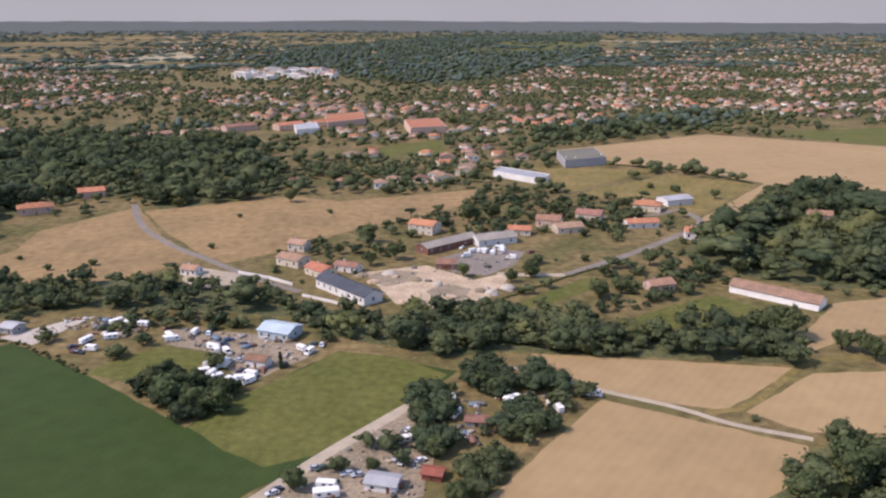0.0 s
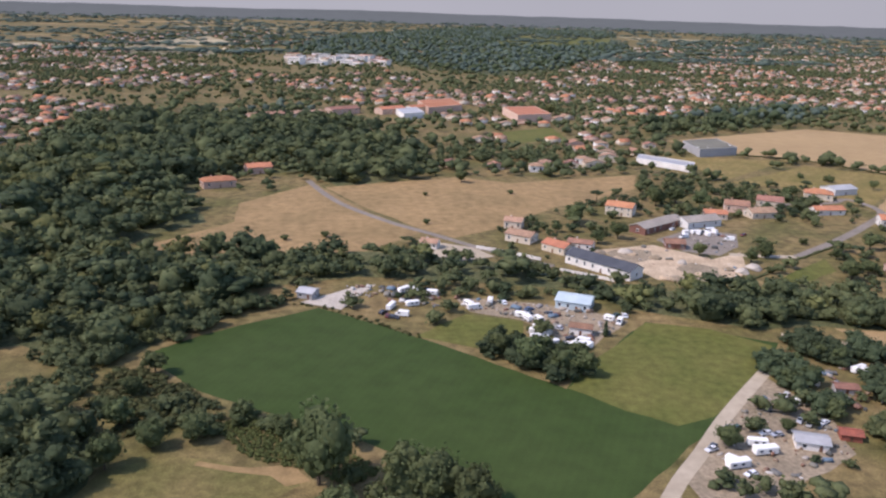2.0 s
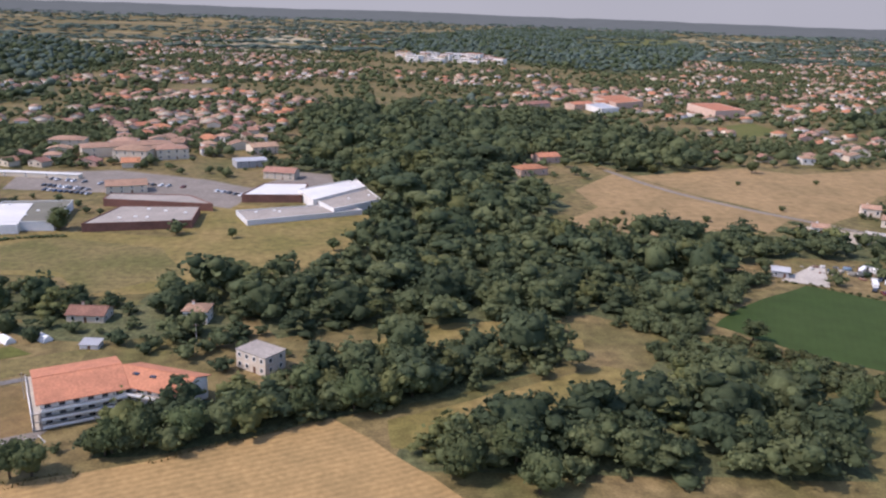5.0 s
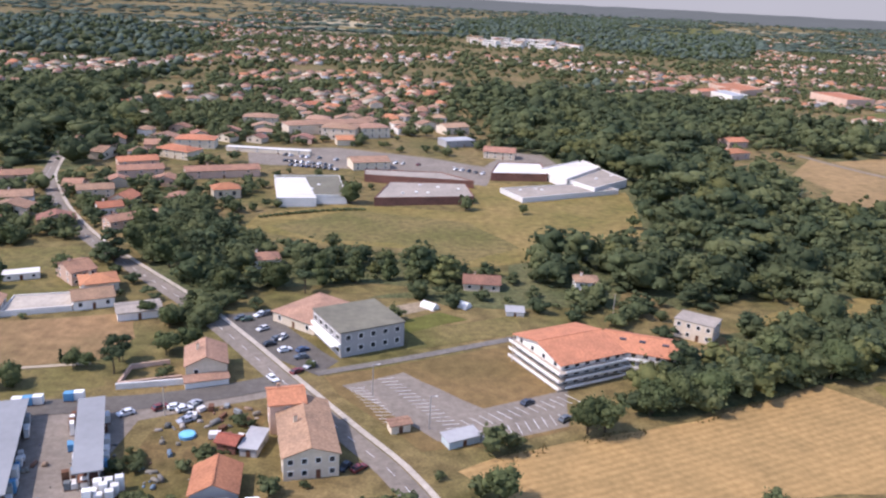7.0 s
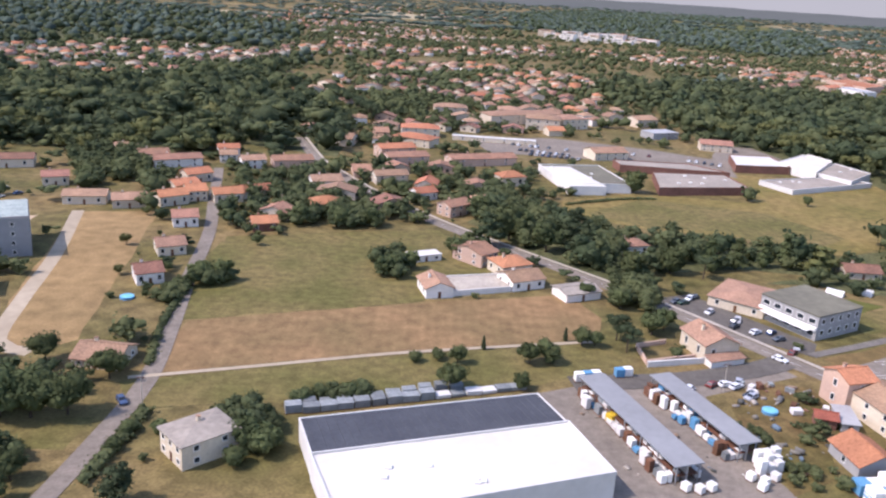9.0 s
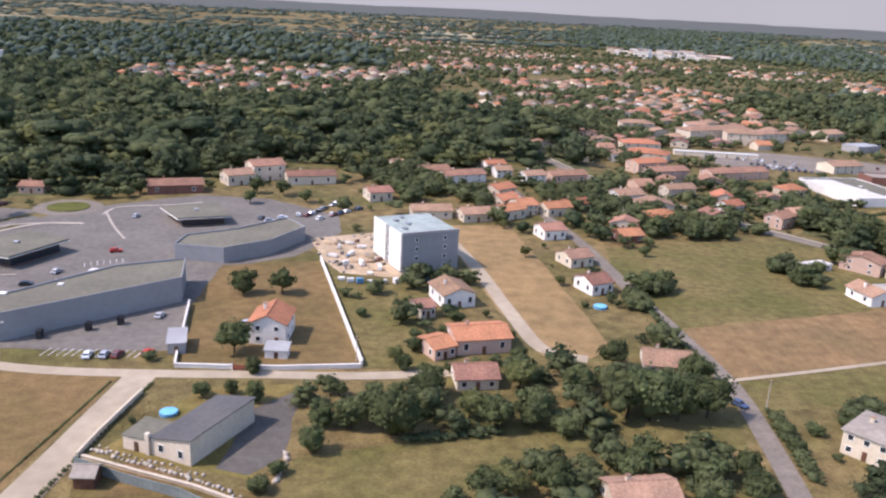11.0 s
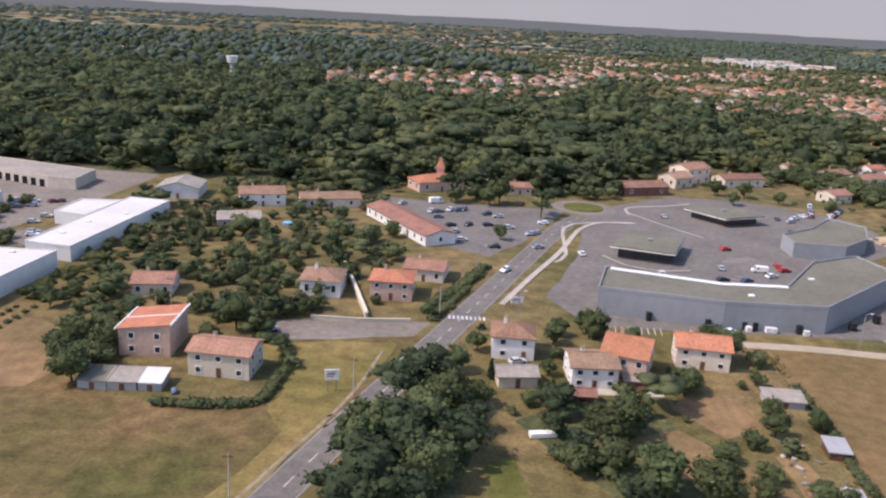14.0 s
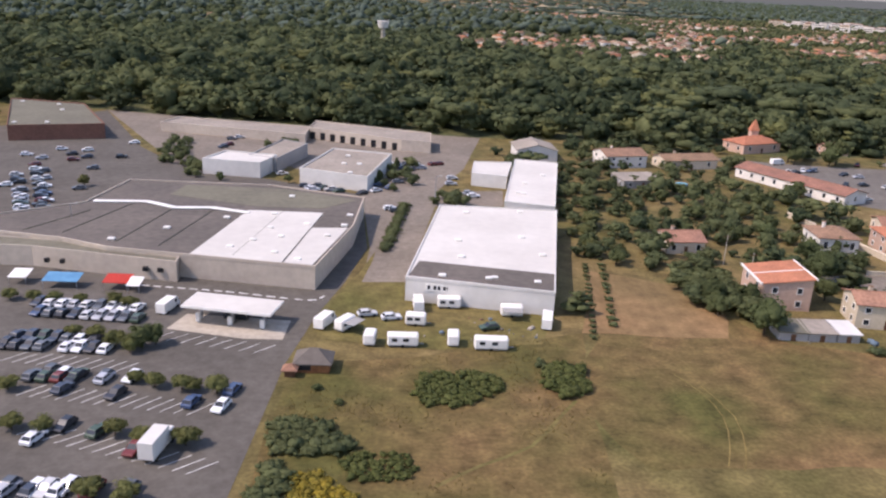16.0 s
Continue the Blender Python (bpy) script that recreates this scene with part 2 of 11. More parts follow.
# ---------------------------------------------------------------- helpers
def part(name, bm, material, parent=None, label="", smooth=False):
    me = bpy.data.meshes.new(name)
    bm.to_mesh(me)
    bm.free()
    me.materials.append(material)
    if smooth:
        me.polygons.foreach_set("use_smooth", [True] * len(me.polygons))
    ob = new(name, me)
    ob.parent = parent
    return tagged(ob, label)


def raw(name, verts, faces, material, parent=None, smooth=False):
    """A mesh object from arrays of triangles or quads."""
    me = bpy.data.meshes.new(name)
    verts, faces = np.asarray(verts, np.float32), np.asarray(faces, np.int32)
    k = faces.shape[1]
    me.vertices.add(len(verts)), me.loops.add(faces.size), me.polygons.add(len(faces))
    me.vertices.foreach_set("co", verts.ravel())
    me.loops.foreach_set("vertex_index", faces.ravel())
    me.polygons.foreach_set("loop_start", np.arange(0, faces.size, k, dtype=np.int32))
    me.update(calc_edges=True)
    if smooth:
        me.polygons.foreach_set("use_smooth", np.ones(len(faces), bool))
    me.materials.append(material)
    ob = new(name, me)
    ob.parent = parent
    return ob


def box(bm, x0, x1, y0, y1, z0, z1, bevel=0.0):
    vs = [bm.verts.new(p) for p in ((x0, y0, z0), (x1, y0, z0), (x1, y1, z0), (x0, y1, z0), (x0, y0, z1), (x1, y0, z1), (x1, y1, z1), (x0, y1, z1))]
    fs = [bm.faces.new([vs[i] for i in f]) for f in ((3, 2, 1, 0), (4, 5, 6, 7), (0, 1, 5, 4), (1, 2, 6, 5), (2, 3, 7, 6), (3, 0, 4, 7))]
    if bevel:
        bmesh.ops.bevel(bm, geom=list({e for f in fs for e in f.edges}), offset=bevel, segments=1, affect="EDGES")
    return bm


def solid(bm, verts, faces):
    vs = [bm.verts.new(p) for p in verts]
    for f in faces:
        bm.faces.new([vs[i] for i in f])
    return bm


def prism(bm, pts, z0, z1):
    """An upright prism over a plan of corners, counter-clockwise."""
    area = sum(a[0] * b[1] - b[0] * a[1] for a, b in zip(pts, pts[1:] + pts[:1]))
    pts = pts if area > 0 else pts[::-1]
    lo, hi = [bm.verts.new((x, y, z0)) for x, y in pts], [bm.verts.new((x, y, z1)) for x, y in pts]
    n = len(pts)
    for i in range(n):
        bm.faces.new((lo[i], lo[(i + 1) % n], hi[(i + 1) % n], hi[i]))
    bm.faces.new(lo[::-1]), bm.faces.new(hi)
    return bm


def rod(bm, a, b, r, sides=8, r2=None):
    a, b = Vector(a), Vector(b)
    q = (b - a).to_track_quat("Z", "Y")
    rings = []
    for p, rr in ((a, r), (b, r if r2 is None else r2)):
        rings.append([bm.verts.new(p + q @ Vector((rr * math.cos(k * math.tau / sides), rr * math.sin(k * math.tau / sides), 0))) for k in range(sides)])
    for k in range(sides):
        bm.faces.new((rings[0][k], rings[0][(k + 1) % sides], rings[1][(k + 1) % sides], rings[1][k]))
    bm.faces.new(rings[0][::-1]), bm.faces.new(rings[1])
    return bm


def inside(x, y, poly):
    c = False
    for (x1, y1), (x2, y2) in zip(poly, poly[1:] + poly[:1]):
        if (y1 > y) != (y2 > y) and x < (x2 - x1) * (y - y1) / (y2 - y1) + x1:
            c = not c
    return c


def smooth_line(pts, step=3.0):
    """Points along a Catmull-Rom line through the given ones."""
    p = [Vector((*q, 0)) for q in pts]
    p = [2 * p[0] - p[1]] + p + [2 * p[-1] - p[-2]]
    out = []
    for i in range(1, len(p) - 2):
        a, b, c, d = p[i - 1:i + 3]
        n = max(2, int((c - b).length / step))
        for k in range(n):
            t = k / n
            out.append(0.5 * (2 * b + (c - a) * t + (2 * a - 5 * b + 4 * c - d) * t * t + (3 * b - a - 3 * c + d) * t ** 3))
    out.append(p[-2])
    return out


# ---------------------------------------------------------------- ground, fields, roads
SHEETS = []        # plan, box and height of every sheet on the ground


def level(pts):
    """A few millimetres over the sheets that lie there already."""
    x0, x1, y0, y1 = min(p[0] for p in pts), max(p[0] for p in pts), min(p[1] for p in pts), max(p[1] for p in pts)
    z = 0.005 + max([z for q, (a, b, c, d), z in SHEETS if a < x1 and b > x0 and c < y1 and d > y0], default=0.0)
    SHEETS.append((pts, (x0, x1, y0, y1), z))
    return z


def height_at(p):
    """The top of the sheets at a place."""
    return max([z for q, b, z in SHEETS if b[0] < p[0] < b[1] and b[2] < p[1] < b[3] and inside(p[0], p[1], q)], default=0.0)


KEEP_OUT = []        # plans in which no scattered tree or house stands


def patch(name, pts, material, z=0.04, label="", wobble=0.35, keep=True):
    """A field or yard: one thin sheet with a slightly uneven edge."""
    z = level(pts)
    rnd = random.Random(len(pts) * 7 + int(pts[0][0]))
    line = []
    for a, b in zip(pts, pts[1:] + pts[:1]):
        n = max(1, int(math.dist(a, b) / 4)) if wobble else 1
        for k in range(n):
            t = k / n
            j = 0 if k == 0 else wobble
            line.append((a[0] + (b[0] - a[0]) * t + rnd.uniform(-j, j), a[1] + (b[1] - a[1]) * t + rnd.uniform(-j, j)))
    area = sum(a[0] * b[1] - b[0] * a[1] for a, b in zip(line, line[1:] + line[:1]))
    line = line if area > 0 else line[::-1]
    bm = solid(bmesh.new(), [(x, y, z) for x, y in line], tessellate_polygon([[Vector((x, y, 0)) for x, y in line]]))
    for f in bm.faces:
        if f.normal.z < 0 or f.calc_area() and f.calc_center_median() and (f.normal_update() or f.normal.z < 0):
            f.normal_flip()
    if keep:
        KEEP_OUT.append(pts)
    return tagged(part(name, bm, material), label or name.replace("_", " "), kind="structure")


def ribbon(name, pts, width, material, z=0.08, label="", shift=0.0, keep=True):
    line = smooth_line(pts)
    plan = []
    for sign in (1, -1):
        edge = []
        for i, p in enumerate(line):
            d = (line[min(i + 1, len(line) - 1)] - line[max(i - 1, 0)]).normalized()
            edge.append((p.x - d.y * (shift + sign * width / 2), p.y + d.x * (shift + sign * width / 2)))
        plan += edge[::sign]
    z = level(plan) + (0.08 if name == "pavement" else 0)
    bm, prev = bmesh.new(), None
    left, right = [], []
    for i, p in enumerate(line):
        d = (line[min(i + 1, len(line) - 1)] - line[max(i - 1, 0)]).normalized()
        s = Vector((-d.y, d.x, 0))
        a, b = p + s * (shift + width / 2), p + s * (shift - width / 2)
        left.append((a.x, a.y)), right.append((b.x, b.y))
        row = (bm.verts.new((a.x, a.y, z)), bm.verts.new((b.x, b.y, z)))
        if prev:
            bm.faces.new((prev[0], prev[1], row[1], row[0]))
        prev = row
    if keep:
        KEEP_OUT.append(left + right[::-1])
    return tagged(part(name, bm, material), label or name.replace("_", " "), kind="structure")


def dashes(name, pts, width, length, gap, material=None, z=0.12, shift=0.0, label="white painted lane dashes on the asphalt"):
    z = level(pts)
    line, bm, run, on = smooth_line(pts, 0.5), bmesh.new(), 0.0, True
    for a, b in zip(line, line[1:]):
        d = (b - a).normalized()
        s = Vector((-d.y, d.x, 0))
        if on:
            q = [a + s * (shift + width / 2), a + s * (shift - width / 2), b + s * (shift - width / 2), b + s * (shift + width / 2)]
            bm.faces.new([bm.verts.new((v.x, v.y, z)) for v in q])
        run += (b - a).length
        if run > (length if on else gap):
            run, on = 0.0, (not on) if gap else True
    return tagged(part(name, bm, material or LINE), label, kind="structure")


def bays(a, b, count, depth, turn=90, z=0.12, width=0.06):
    """Painted parking bays: short lines along a to b."""
    z = level([(min(a[0], b[0]) - depth, min(a[1], b[1]) - depth), (max(a[0], b[0]) + depth, max(a[1], b[1]) + depth)])
    bm, a, b = bmesh.new(), Vector((*a, 0)), Vector((*b, 0))
    d = (b - a).normalized()
    w = Vector((d.x * math.cos(radians(turn)) - d.y * math.sin(radians(turn)), d.x * math.sin(radians(turn)) + d.y * math.cos(radians(turn)), 0))
    for i in range(count + 1):
        p = a + (b - a) * i / count
        q = [p - d * width, p + d * width, p + d * width + w * depth, p - d * width + w * depth]
        bm.faces.new([bm.verts.new((v.x, v.y, z)) for v in q])
    bmesh.ops.recalc_face_normals(bm, faces=bm.faces)
    return tagged(part("parking_marking", bm, LINE), "white painted parking bay lines on asphalt", kind="structure")


def ground_sheet():
    n = 90
    xs = np.sign(np.linspace(-1, 1, n)) * np.abs(np.linspace(-1, 1, n)) ** 1.6 * 5200 - 300
    ys = np.linspace(0, 1, n) ** 1.6 * 5600 - 250
    v = [(x, y, 0.0) for y in ys for x in xs]
    f = [(r * n + c, r * n + c + 1, (r + 1) * n + c + 1, (r + 1) * n + c) for r in range(n - 1) for c in range(n - 1)]
    tagged(raw("ground", v, f, GROUND), "flat ground of dry grass and bare earth", kind="structure")


ground_sheet()

# woodland floor under the larger woods
WOODS = {
    "stream": [(-114.7, 229.4), (-83.1, 231.8), (-42.0, 224.1), (-15.3, 202.3), (3.6, 194.5), (22.6, 197.0), (43.4, 197.3), (57.3, 182.8), (93.2, 182.8), (100.2, 171.1), (92.7, 157.2), (66.8, 162.5), (29.9, 169.8), (16.8, 167.7), (-8.7, 181.2), (-20.6, 196.5), (-53.1, 204.3), (-75.3, 207.5), (-103.1, 203.6)],
    "farm": [(124.8, 268.5), (157.4, 310.7), (189.5, 330.0), (200.8, 323.2), (211.0, 286.6), (152.2, 201.6), (127.0, 206.2), (109.1, 217.0), (96.7, 242.5), (111.9, 261.9)],
    "corner": [(60.3, 108.4), (75.8, 121.3), (85.1, 126.5), (98.1, 123.3), (84.4, 103.5)],
    "park": [(-245.4, 491.4), (-182.6, 519.8), (-116.9, 567.0), (-70.6, 476.9), (-43.9, 403.0), (-37.3, 361.1), (-55.9, 337.1), (-80.6, 315.9), (-99.9, 348.5), (-129.2, 340.0), (-146.7, 283.9)],
    "far": [(-184.2, 1240.7), (-119.4, 1927.5), (292.2, 2962.6), (793.0, 2935.0), (618.1, 2226.7), (389.6, 2335.8), (191.2, 1702.0), (214.4, 1534.6), (498.4, 1792.6), (359.0, 1287.3), (163.5, 974.6), (75.4, 885.6), (-9.6, 970.6), (-72.8, 1156.4)],
    "avenue": [(98.5, 471.5), (220.0, 530.9), (277.9, 588.9), (260.0, 619.4), (186.7, 572.8), (107.7, 508.2)],
    "west": [(-215.2, 167.0), (-197.9, 208.4), (-194.2, 246.2), (-188.6, 299.0), (-196.5, 342.5), (-194.6, 426.7), (-164.4, 492.8), (-122.3, 427.5), (-133.7, 361.9), (-135.4, 298.1), (-123.9, 263.4), (-150.2, 233.6), (-145.6, 224.7), (-99.4, 223.1), (-62.5, 220.1), (-65.2, 210.9), (-101.4, 197.7), (-103.8, 181.0), (-119.8, 159.4), (-128.1, 153.9), (-143.3, 163.6), (-158.1, 161.2), (-173.7, 165.0), (-185.8, 159.6), (-207.4, 149.9)],
    "hedge": [(-203.9, 137.9), (-192.1, 141.8), (-178.8, 143.4), (-156.8, 152.5), (-151.5, 144.4), (-155.6, 137.5), (-176.1, 125.3), (-194.8, 118.4)],
    "bank": [(-186.2, 103.2), (-182.9, 117.7), (-173.6, 117.2), (-151.7, 117.6), (-143.1, 130.3), (-132.6, 143.5), (-119.0, 129.0), (-114.0, 108.8), (-117.7, 98.9)],
    "valley": [(-190.5, 248.4), (-194.6, 276.7), (-223.7, 312.9), (-215.5, 403.7), (-167.7, 459.3), (-100.2, 467.1), (-93.6, 381.0), (-133.2, 340.6), (-155.3, 297.8), (-135.9, 255.8), (-147.4, 217.4), (-111.1, 230.6), (-161.4, 149.5), (-180.0, 159.4), (-206.8, 159.2), (-238.6, 169.3), (-237.8, 175.1), (-222.1, 182.6), (-199.5, 195.1), (-191.5, 221.3)],
    "fieldside": [(-226.9, 113.7), (-220.2, 120.7), (-206.5, 124.4), (-189.9, 134.4), (-161.4, 149.5), (-176.2, 125.6), (-191.4, 119.7), (-218.4, 107.8), (-227.9, 107.0)],
    "orchard": [(-301.4, 145.4), (-325.8, 188.3), (-318.8, 201.3), (-298.6, 195.9), (-294.4, 178.3), (-275.8, 180.0), (-251.7, 175.9), (-247.7, 163.2), (-245.7, 159.2), (-256.2, 159.1), (-270.0, 161.5), (-296.1, 154.7)],
    "hill": [(-598.9, 322.1), (-552.3, 357.5), (-536.8, 385.0), (-475.5, 355.8), (-451.5, 418.9), (-411.4, 434.8), (-379.1, 399.2), (-360.7, 281.4), (-362.0, 256.1), (-391.4, 269.0), (-413.9, 266.9), (-434.6, 245.2), (-448.8, 251.2), (-459.5, 253.5), (-472.3, 232.9), (-478.9, 216.3), (-505.0, 204.5), (-529.4, 193.8)],
    "ridge": [(-773.1, 358.5), (-723.4, 484.3), (-597.1, 526.9), (-517.5, 381.7), (-427.5, 418.3), (-372.4, 308.5), (-409.4, 243.3), (-454.9, 262.0), (-470.0, 229.4), (-494.4, 200.3), (-522.7, 192.7), (-523.5, 217.1), (-536.1, 213.3), (-548.6, 191.9), (-576.8, 204.4), (-593.5, 202.9), (-626.0, 203.9), (-691.0, 220.2)],
    "ridge2": [(-854.8, 360.3), (-778.4, 519.1), (-658.7, 577.6), (-568.2, 466.7), (-592.3, 208.4), (-682.1, 219.6), (-771.9, 232.7)],
    "upland": [(-1000.0, 520.0), (-1050.0, 1150.0), (-640.0, 1250.0), (-560.0, 1080.0), (-450.0, 900.0), (-430.0, 640.0), (-400.0, 560.0), (-420.0, 430.0), (-590.0, 460.0), (-680.0, 570.0), (-800.0, 510.0)],
    "backyards": [(-268.5, 152.8), (-247.5, 162.6), (-232.0, 172.0), (-206.0, 182.0), (-214.0, 164.0), (-220.5, 150.0), (-232.0, 150.0), (-240.0, 148.6), (-252.1, 148.5), (-258.0, 153.0)],
    "roadside": [(-543.0, 70.3), (-538.6, 84.0), (-533.8, 92.2), (-530.3, 86.4), (-529.6, 74.8), (-532.5, 62.8), (-541.7, 61.2)],
    "gardens": [(-525.1, 80.3), (-515.5, 87.8), (-507.7, 81.7), (-505.1, 70.7), (-507.8, 61.8), (-515.1, 61.4)],
}
ALLEY = [(-387.0, 386.0), (-374.5, 391.5), (-346.0, 324.0), (-351.0, 306.0), (-362.0, 316.0)]
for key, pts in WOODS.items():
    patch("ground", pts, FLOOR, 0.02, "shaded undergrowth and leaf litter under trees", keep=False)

# gardens with many trees between the houses
GARDENS = [
    [(-323.4, 242.4), (-293.7, 265.7), (-310.4, 214.5), (-284.7, 226.8), (-299.9, 199.5), (-331.0, 188.6), (-346.6, 195.3)],
    [(-238.4, 146.4), (-228.1, 153.9), (-221.0, 150.4), (-207.8, 154.3), (-212.6, 141.0), (-221.8, 137.0), (-224.5, 145.2), (-234.7, 139.0)],
    [(-68.0, 197.3), (-47.8, 202.3), (-30.2, 189.0), (-32.7, 182.2), (-48.3, 190.6), (-67.3, 188.3)],
    [(-4.2, 287.5), (33.5, 337.4), (85.4, 350.9), (121.0, 313.9), (91.1, 271.4), (58.5, 270.3), (19.1, 269.9)],
    [(-341.6, 322.1), (-257.8, 372.9), (-264.8, 329.1), (-323.8, 306.2)],
    [(-234.8, 439.4), (-179.3, 439.7), (-195.4, 340.8), (-232.2, 329.9), (-241.5, 340.4)],
    [(-335.2, 282.8), (-312.0, 277.0), (-306.1, 245.3), (-323.1, 241.4)],
    [(-588.9, 112.6), (-586.9, 140.6), (-576.8, 162.1), (-545.6, 167.3), (-542.7, 129.0), (-553.9, 108.7), (-562.9, 103.0), (-570.3, 113.2), (-580.1, 109.2)],
    [(-535.6, 100.6), (-520.4, 95.1), (-507.3, 84.3), (-498.7, 90.7), (-489.8, 94.6), (-490.9, 75.8), (-494.7, 63.3), (-515.5, 62.1)],
    [(-432.4, 98.4), (-413.1, 106.7), (-401.9, 107.5), (-391.7, 110.2), (-378.8, 102.0), (-380.1, 94.0), (-397.0, 88.8), (-419.2, 86.3), (-430.4, 83.3)],
    [(-414.5, 73.8), (-410.7, 78.5), (-397.1, 84.9), (-380.1, 84.6), (-382.1, 75.1)],
    [(-363.9, 246.9), (-310.0, 237.0), (-315.3, 186.8), (-321.5, 191.0), (-365.0, 175.3), (-379.0, 187.8)],
    [(-395.3, 225.0), (-345.9, 236.2), (-330.4, 186.1), (-378.1, 173.8)],
    [(-322.9, 220.5), (-304.0, 224.3), (-306.6, 168.4), (-317.5, 166.9)],
    [(9.5, 333.8), (75.3, 351.6), (73.1, 289.3), (54.8, 282.4), (28.3, 284.7), (6.4, 303.9)],
    [(65.0, 227.3), (99.0, 248.9), (105.3, 223.8), (77.9, 196.5), (55.3, 186.1)],
    [(-29.0, 253.2), (-4.0, 264.5), (10.4, 249.9), (-3.8, 235.9), (-23.9, 234.8)],
    [(-581.8, 199.2), (-548.5, 195.2), (-545.6, 167.3), (-576.8, 162.1)],
]

# fields by the first stretch
patch("ground", [(-117.9, 157.6), (-108.6, 167.6), (-99.1, 174.8), (-84.3, 184.0), (-68.5, 171.9), (-49.7, 153.9), (-35.5, 139.5), (-28.2, 150.2), (-8.5, 173.2), (17.3, 160.2), (5.0, 142.9), (-11.2, 125.7), (-28.8, 109.0), (-37.1, 101.1), (-56.5, 102.3), (-59.9, 110.9), (-77.0, 123.9), (-103.7, 141.2)], CROP, 0.05, "dense dark green crop field")
patch("ground", [(-35.1, 139.7), (-27.0, 130.4), (-19.5, 124.4), (-12.0, 127.2), (-3.0, 136.2), (8.0, 148.6), (15.0, 158.6), (5.0, 168.4), (-8.6, 172.8), (-28.2, 150.2)], MEADOW, 0.09, "lighter green meadow beside the crop field")
patch("ground", [(15.0, 109.5), (28.7, 126.3), (44.4, 144.4), (75.8, 123.3), (73.4, 115.9), (58.2, 105.8)], TAN, 0.05, "bare tan harvested field")
patch("ground", [(34.8, 168.1), (54.3, 163.8), (90.5, 155.3), (67.0, 137.6), (56.7, 141.6), (45.2, 149.2), (37.0, 160.5)], TAN, 0.05, "bare tan harvested field")
patch("ground", [(70.5, 136.6), (92.8, 152.5), (117.9, 152.0), (99.4, 125.3), (78.8, 127.9)], TAN, 0.05, "bare tan harvested field")
patch("ground", [(100.2, 171.8), (120.9, 194.1), (150.7, 199.4), (131.7, 172.0), (114.5, 171.7), (97.6, 163.3)], TAN, 0.05, "bare tan harvested field")
patch("ground", [(96.7, 446.9), (213.1, 504.6), (328.6, 427.6), (236.1, 302.0), (195.0, 335.4), (174.4, 343.3), (125.5, 274.8), (118.9, 283.7), (176.6, 349.5), (148.9, 390.0), (119.3, 402.1), (123.6, 431.3)], TAN, 0.05, "wide bare tan harvested field")
patch("ground", [(244.2, 507.2), (410.5, 538.9), (328.6, 427.6), (296.7, 450.8)], MEADOW, 0.07, "green crop field beyond the tan field")
patch("ground", [(-146.1, 224.3), (-115.1, 264.1), (-117.4, 289.7), (-92.5, 324.8), (-72.3, 278.7), (-54.9, 251.5), (-73.0, 230.5), (-110.6, 227.6)], TAN2, 0.05, "dry mown hay field with scattered bushes")
patch("ground", [(-88.3, 317.6), (-33.1, 339.8), (-12.8, 328.6), (47.4, 348.0), (36.6, 318.1), (10.6, 294.5), (-3.6, 286.6), (-27.2, 258.0), (-45.3, 244.9), (-56.7, 258.4), (-72.6, 284.5)], TAN2, 0.05, "dry mown hay field with scattered bushes")
patch("ground", [(28.1, 194.0), (63.8, 223.0), (60.9, 210.9), (38.8, 196.4)], MEADOW, 0.05, "green paddock behind the stream trees")
patch("ground", [(55.7, 182.2), (77.9, 196.5), (93.1, 203.3), (100.1, 191.2), (85.9, 179.6), (66.4, 180.5)], MEADOW, 0.05, "green paddock beside the long barn")
patch("ground", [(83.7, 333.1), (139.8, 372.9), (172.4, 347.2), (118.1, 285.5), (116.9, 322.5), (94.1, 326.6)], MEADOW2, 0.05, "dry grass building plots")
patch("ground", [(74.0, 401.0), (114.4, 389.8), (139.4, 387.7), (85.0, 338.7), (80.8, 377.8)], MEADOW2, 0.05, "dry grass verge")
patch("ground", [(-2.9, 231.9), (15.9, 237.2), (28.7, 222.2), (40.6, 229.3), (33.4, 209.4), (19.8, 198.0), (5.4, 203.6)], SAND, 0.06, "bare sandy building site")
patch("ground", [(-1.5, 229.0), (6.0, 233.0), (13.0, 231.0), (10.0, 222.0), (3.0, 218.0), (-1.0, 223.0)], DIRT, label="brown dug earth on a building site", wobble=0.8)
patch("ground", [(14.0, 213.0), (21.0, 219.0), (27.0, 214.0), (24.0, 205.0), (17.0, 203.0)], DIRT, label="brown dug earth on a building site", wobble=0.8)
patch("ground", [(18.9, 242.9), (34.8, 255.7), (48.7, 249.8), (42.5, 234.9), (32.5, 225.6), (22.9, 229.7)], ASPHALT2, 0.07, "asphalt works yard")
patch("ground", [(-5.6, 461.3), (42.3, 496.5), (41.6, 451.4), (9.6, 431.6)], MEADOW, 0.05, "green sports pitch")
patch("ground", [(191.2, 1702.0), (389.6, 2335.8), (603.0, 2182.9), (504.1, 1822.4), (217.4, 1556.1)], MEADOW, 0.05, "green clearing in the far woods")
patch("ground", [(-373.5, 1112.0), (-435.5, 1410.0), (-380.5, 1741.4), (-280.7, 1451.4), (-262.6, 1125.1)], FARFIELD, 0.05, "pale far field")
patch("ground", [(-88.8, 187.9), (-75.2, 199.6), (-70.3, 200.8), (-78.9, 182.7)], CONCRETE, 0.06, "pale concrete yard")
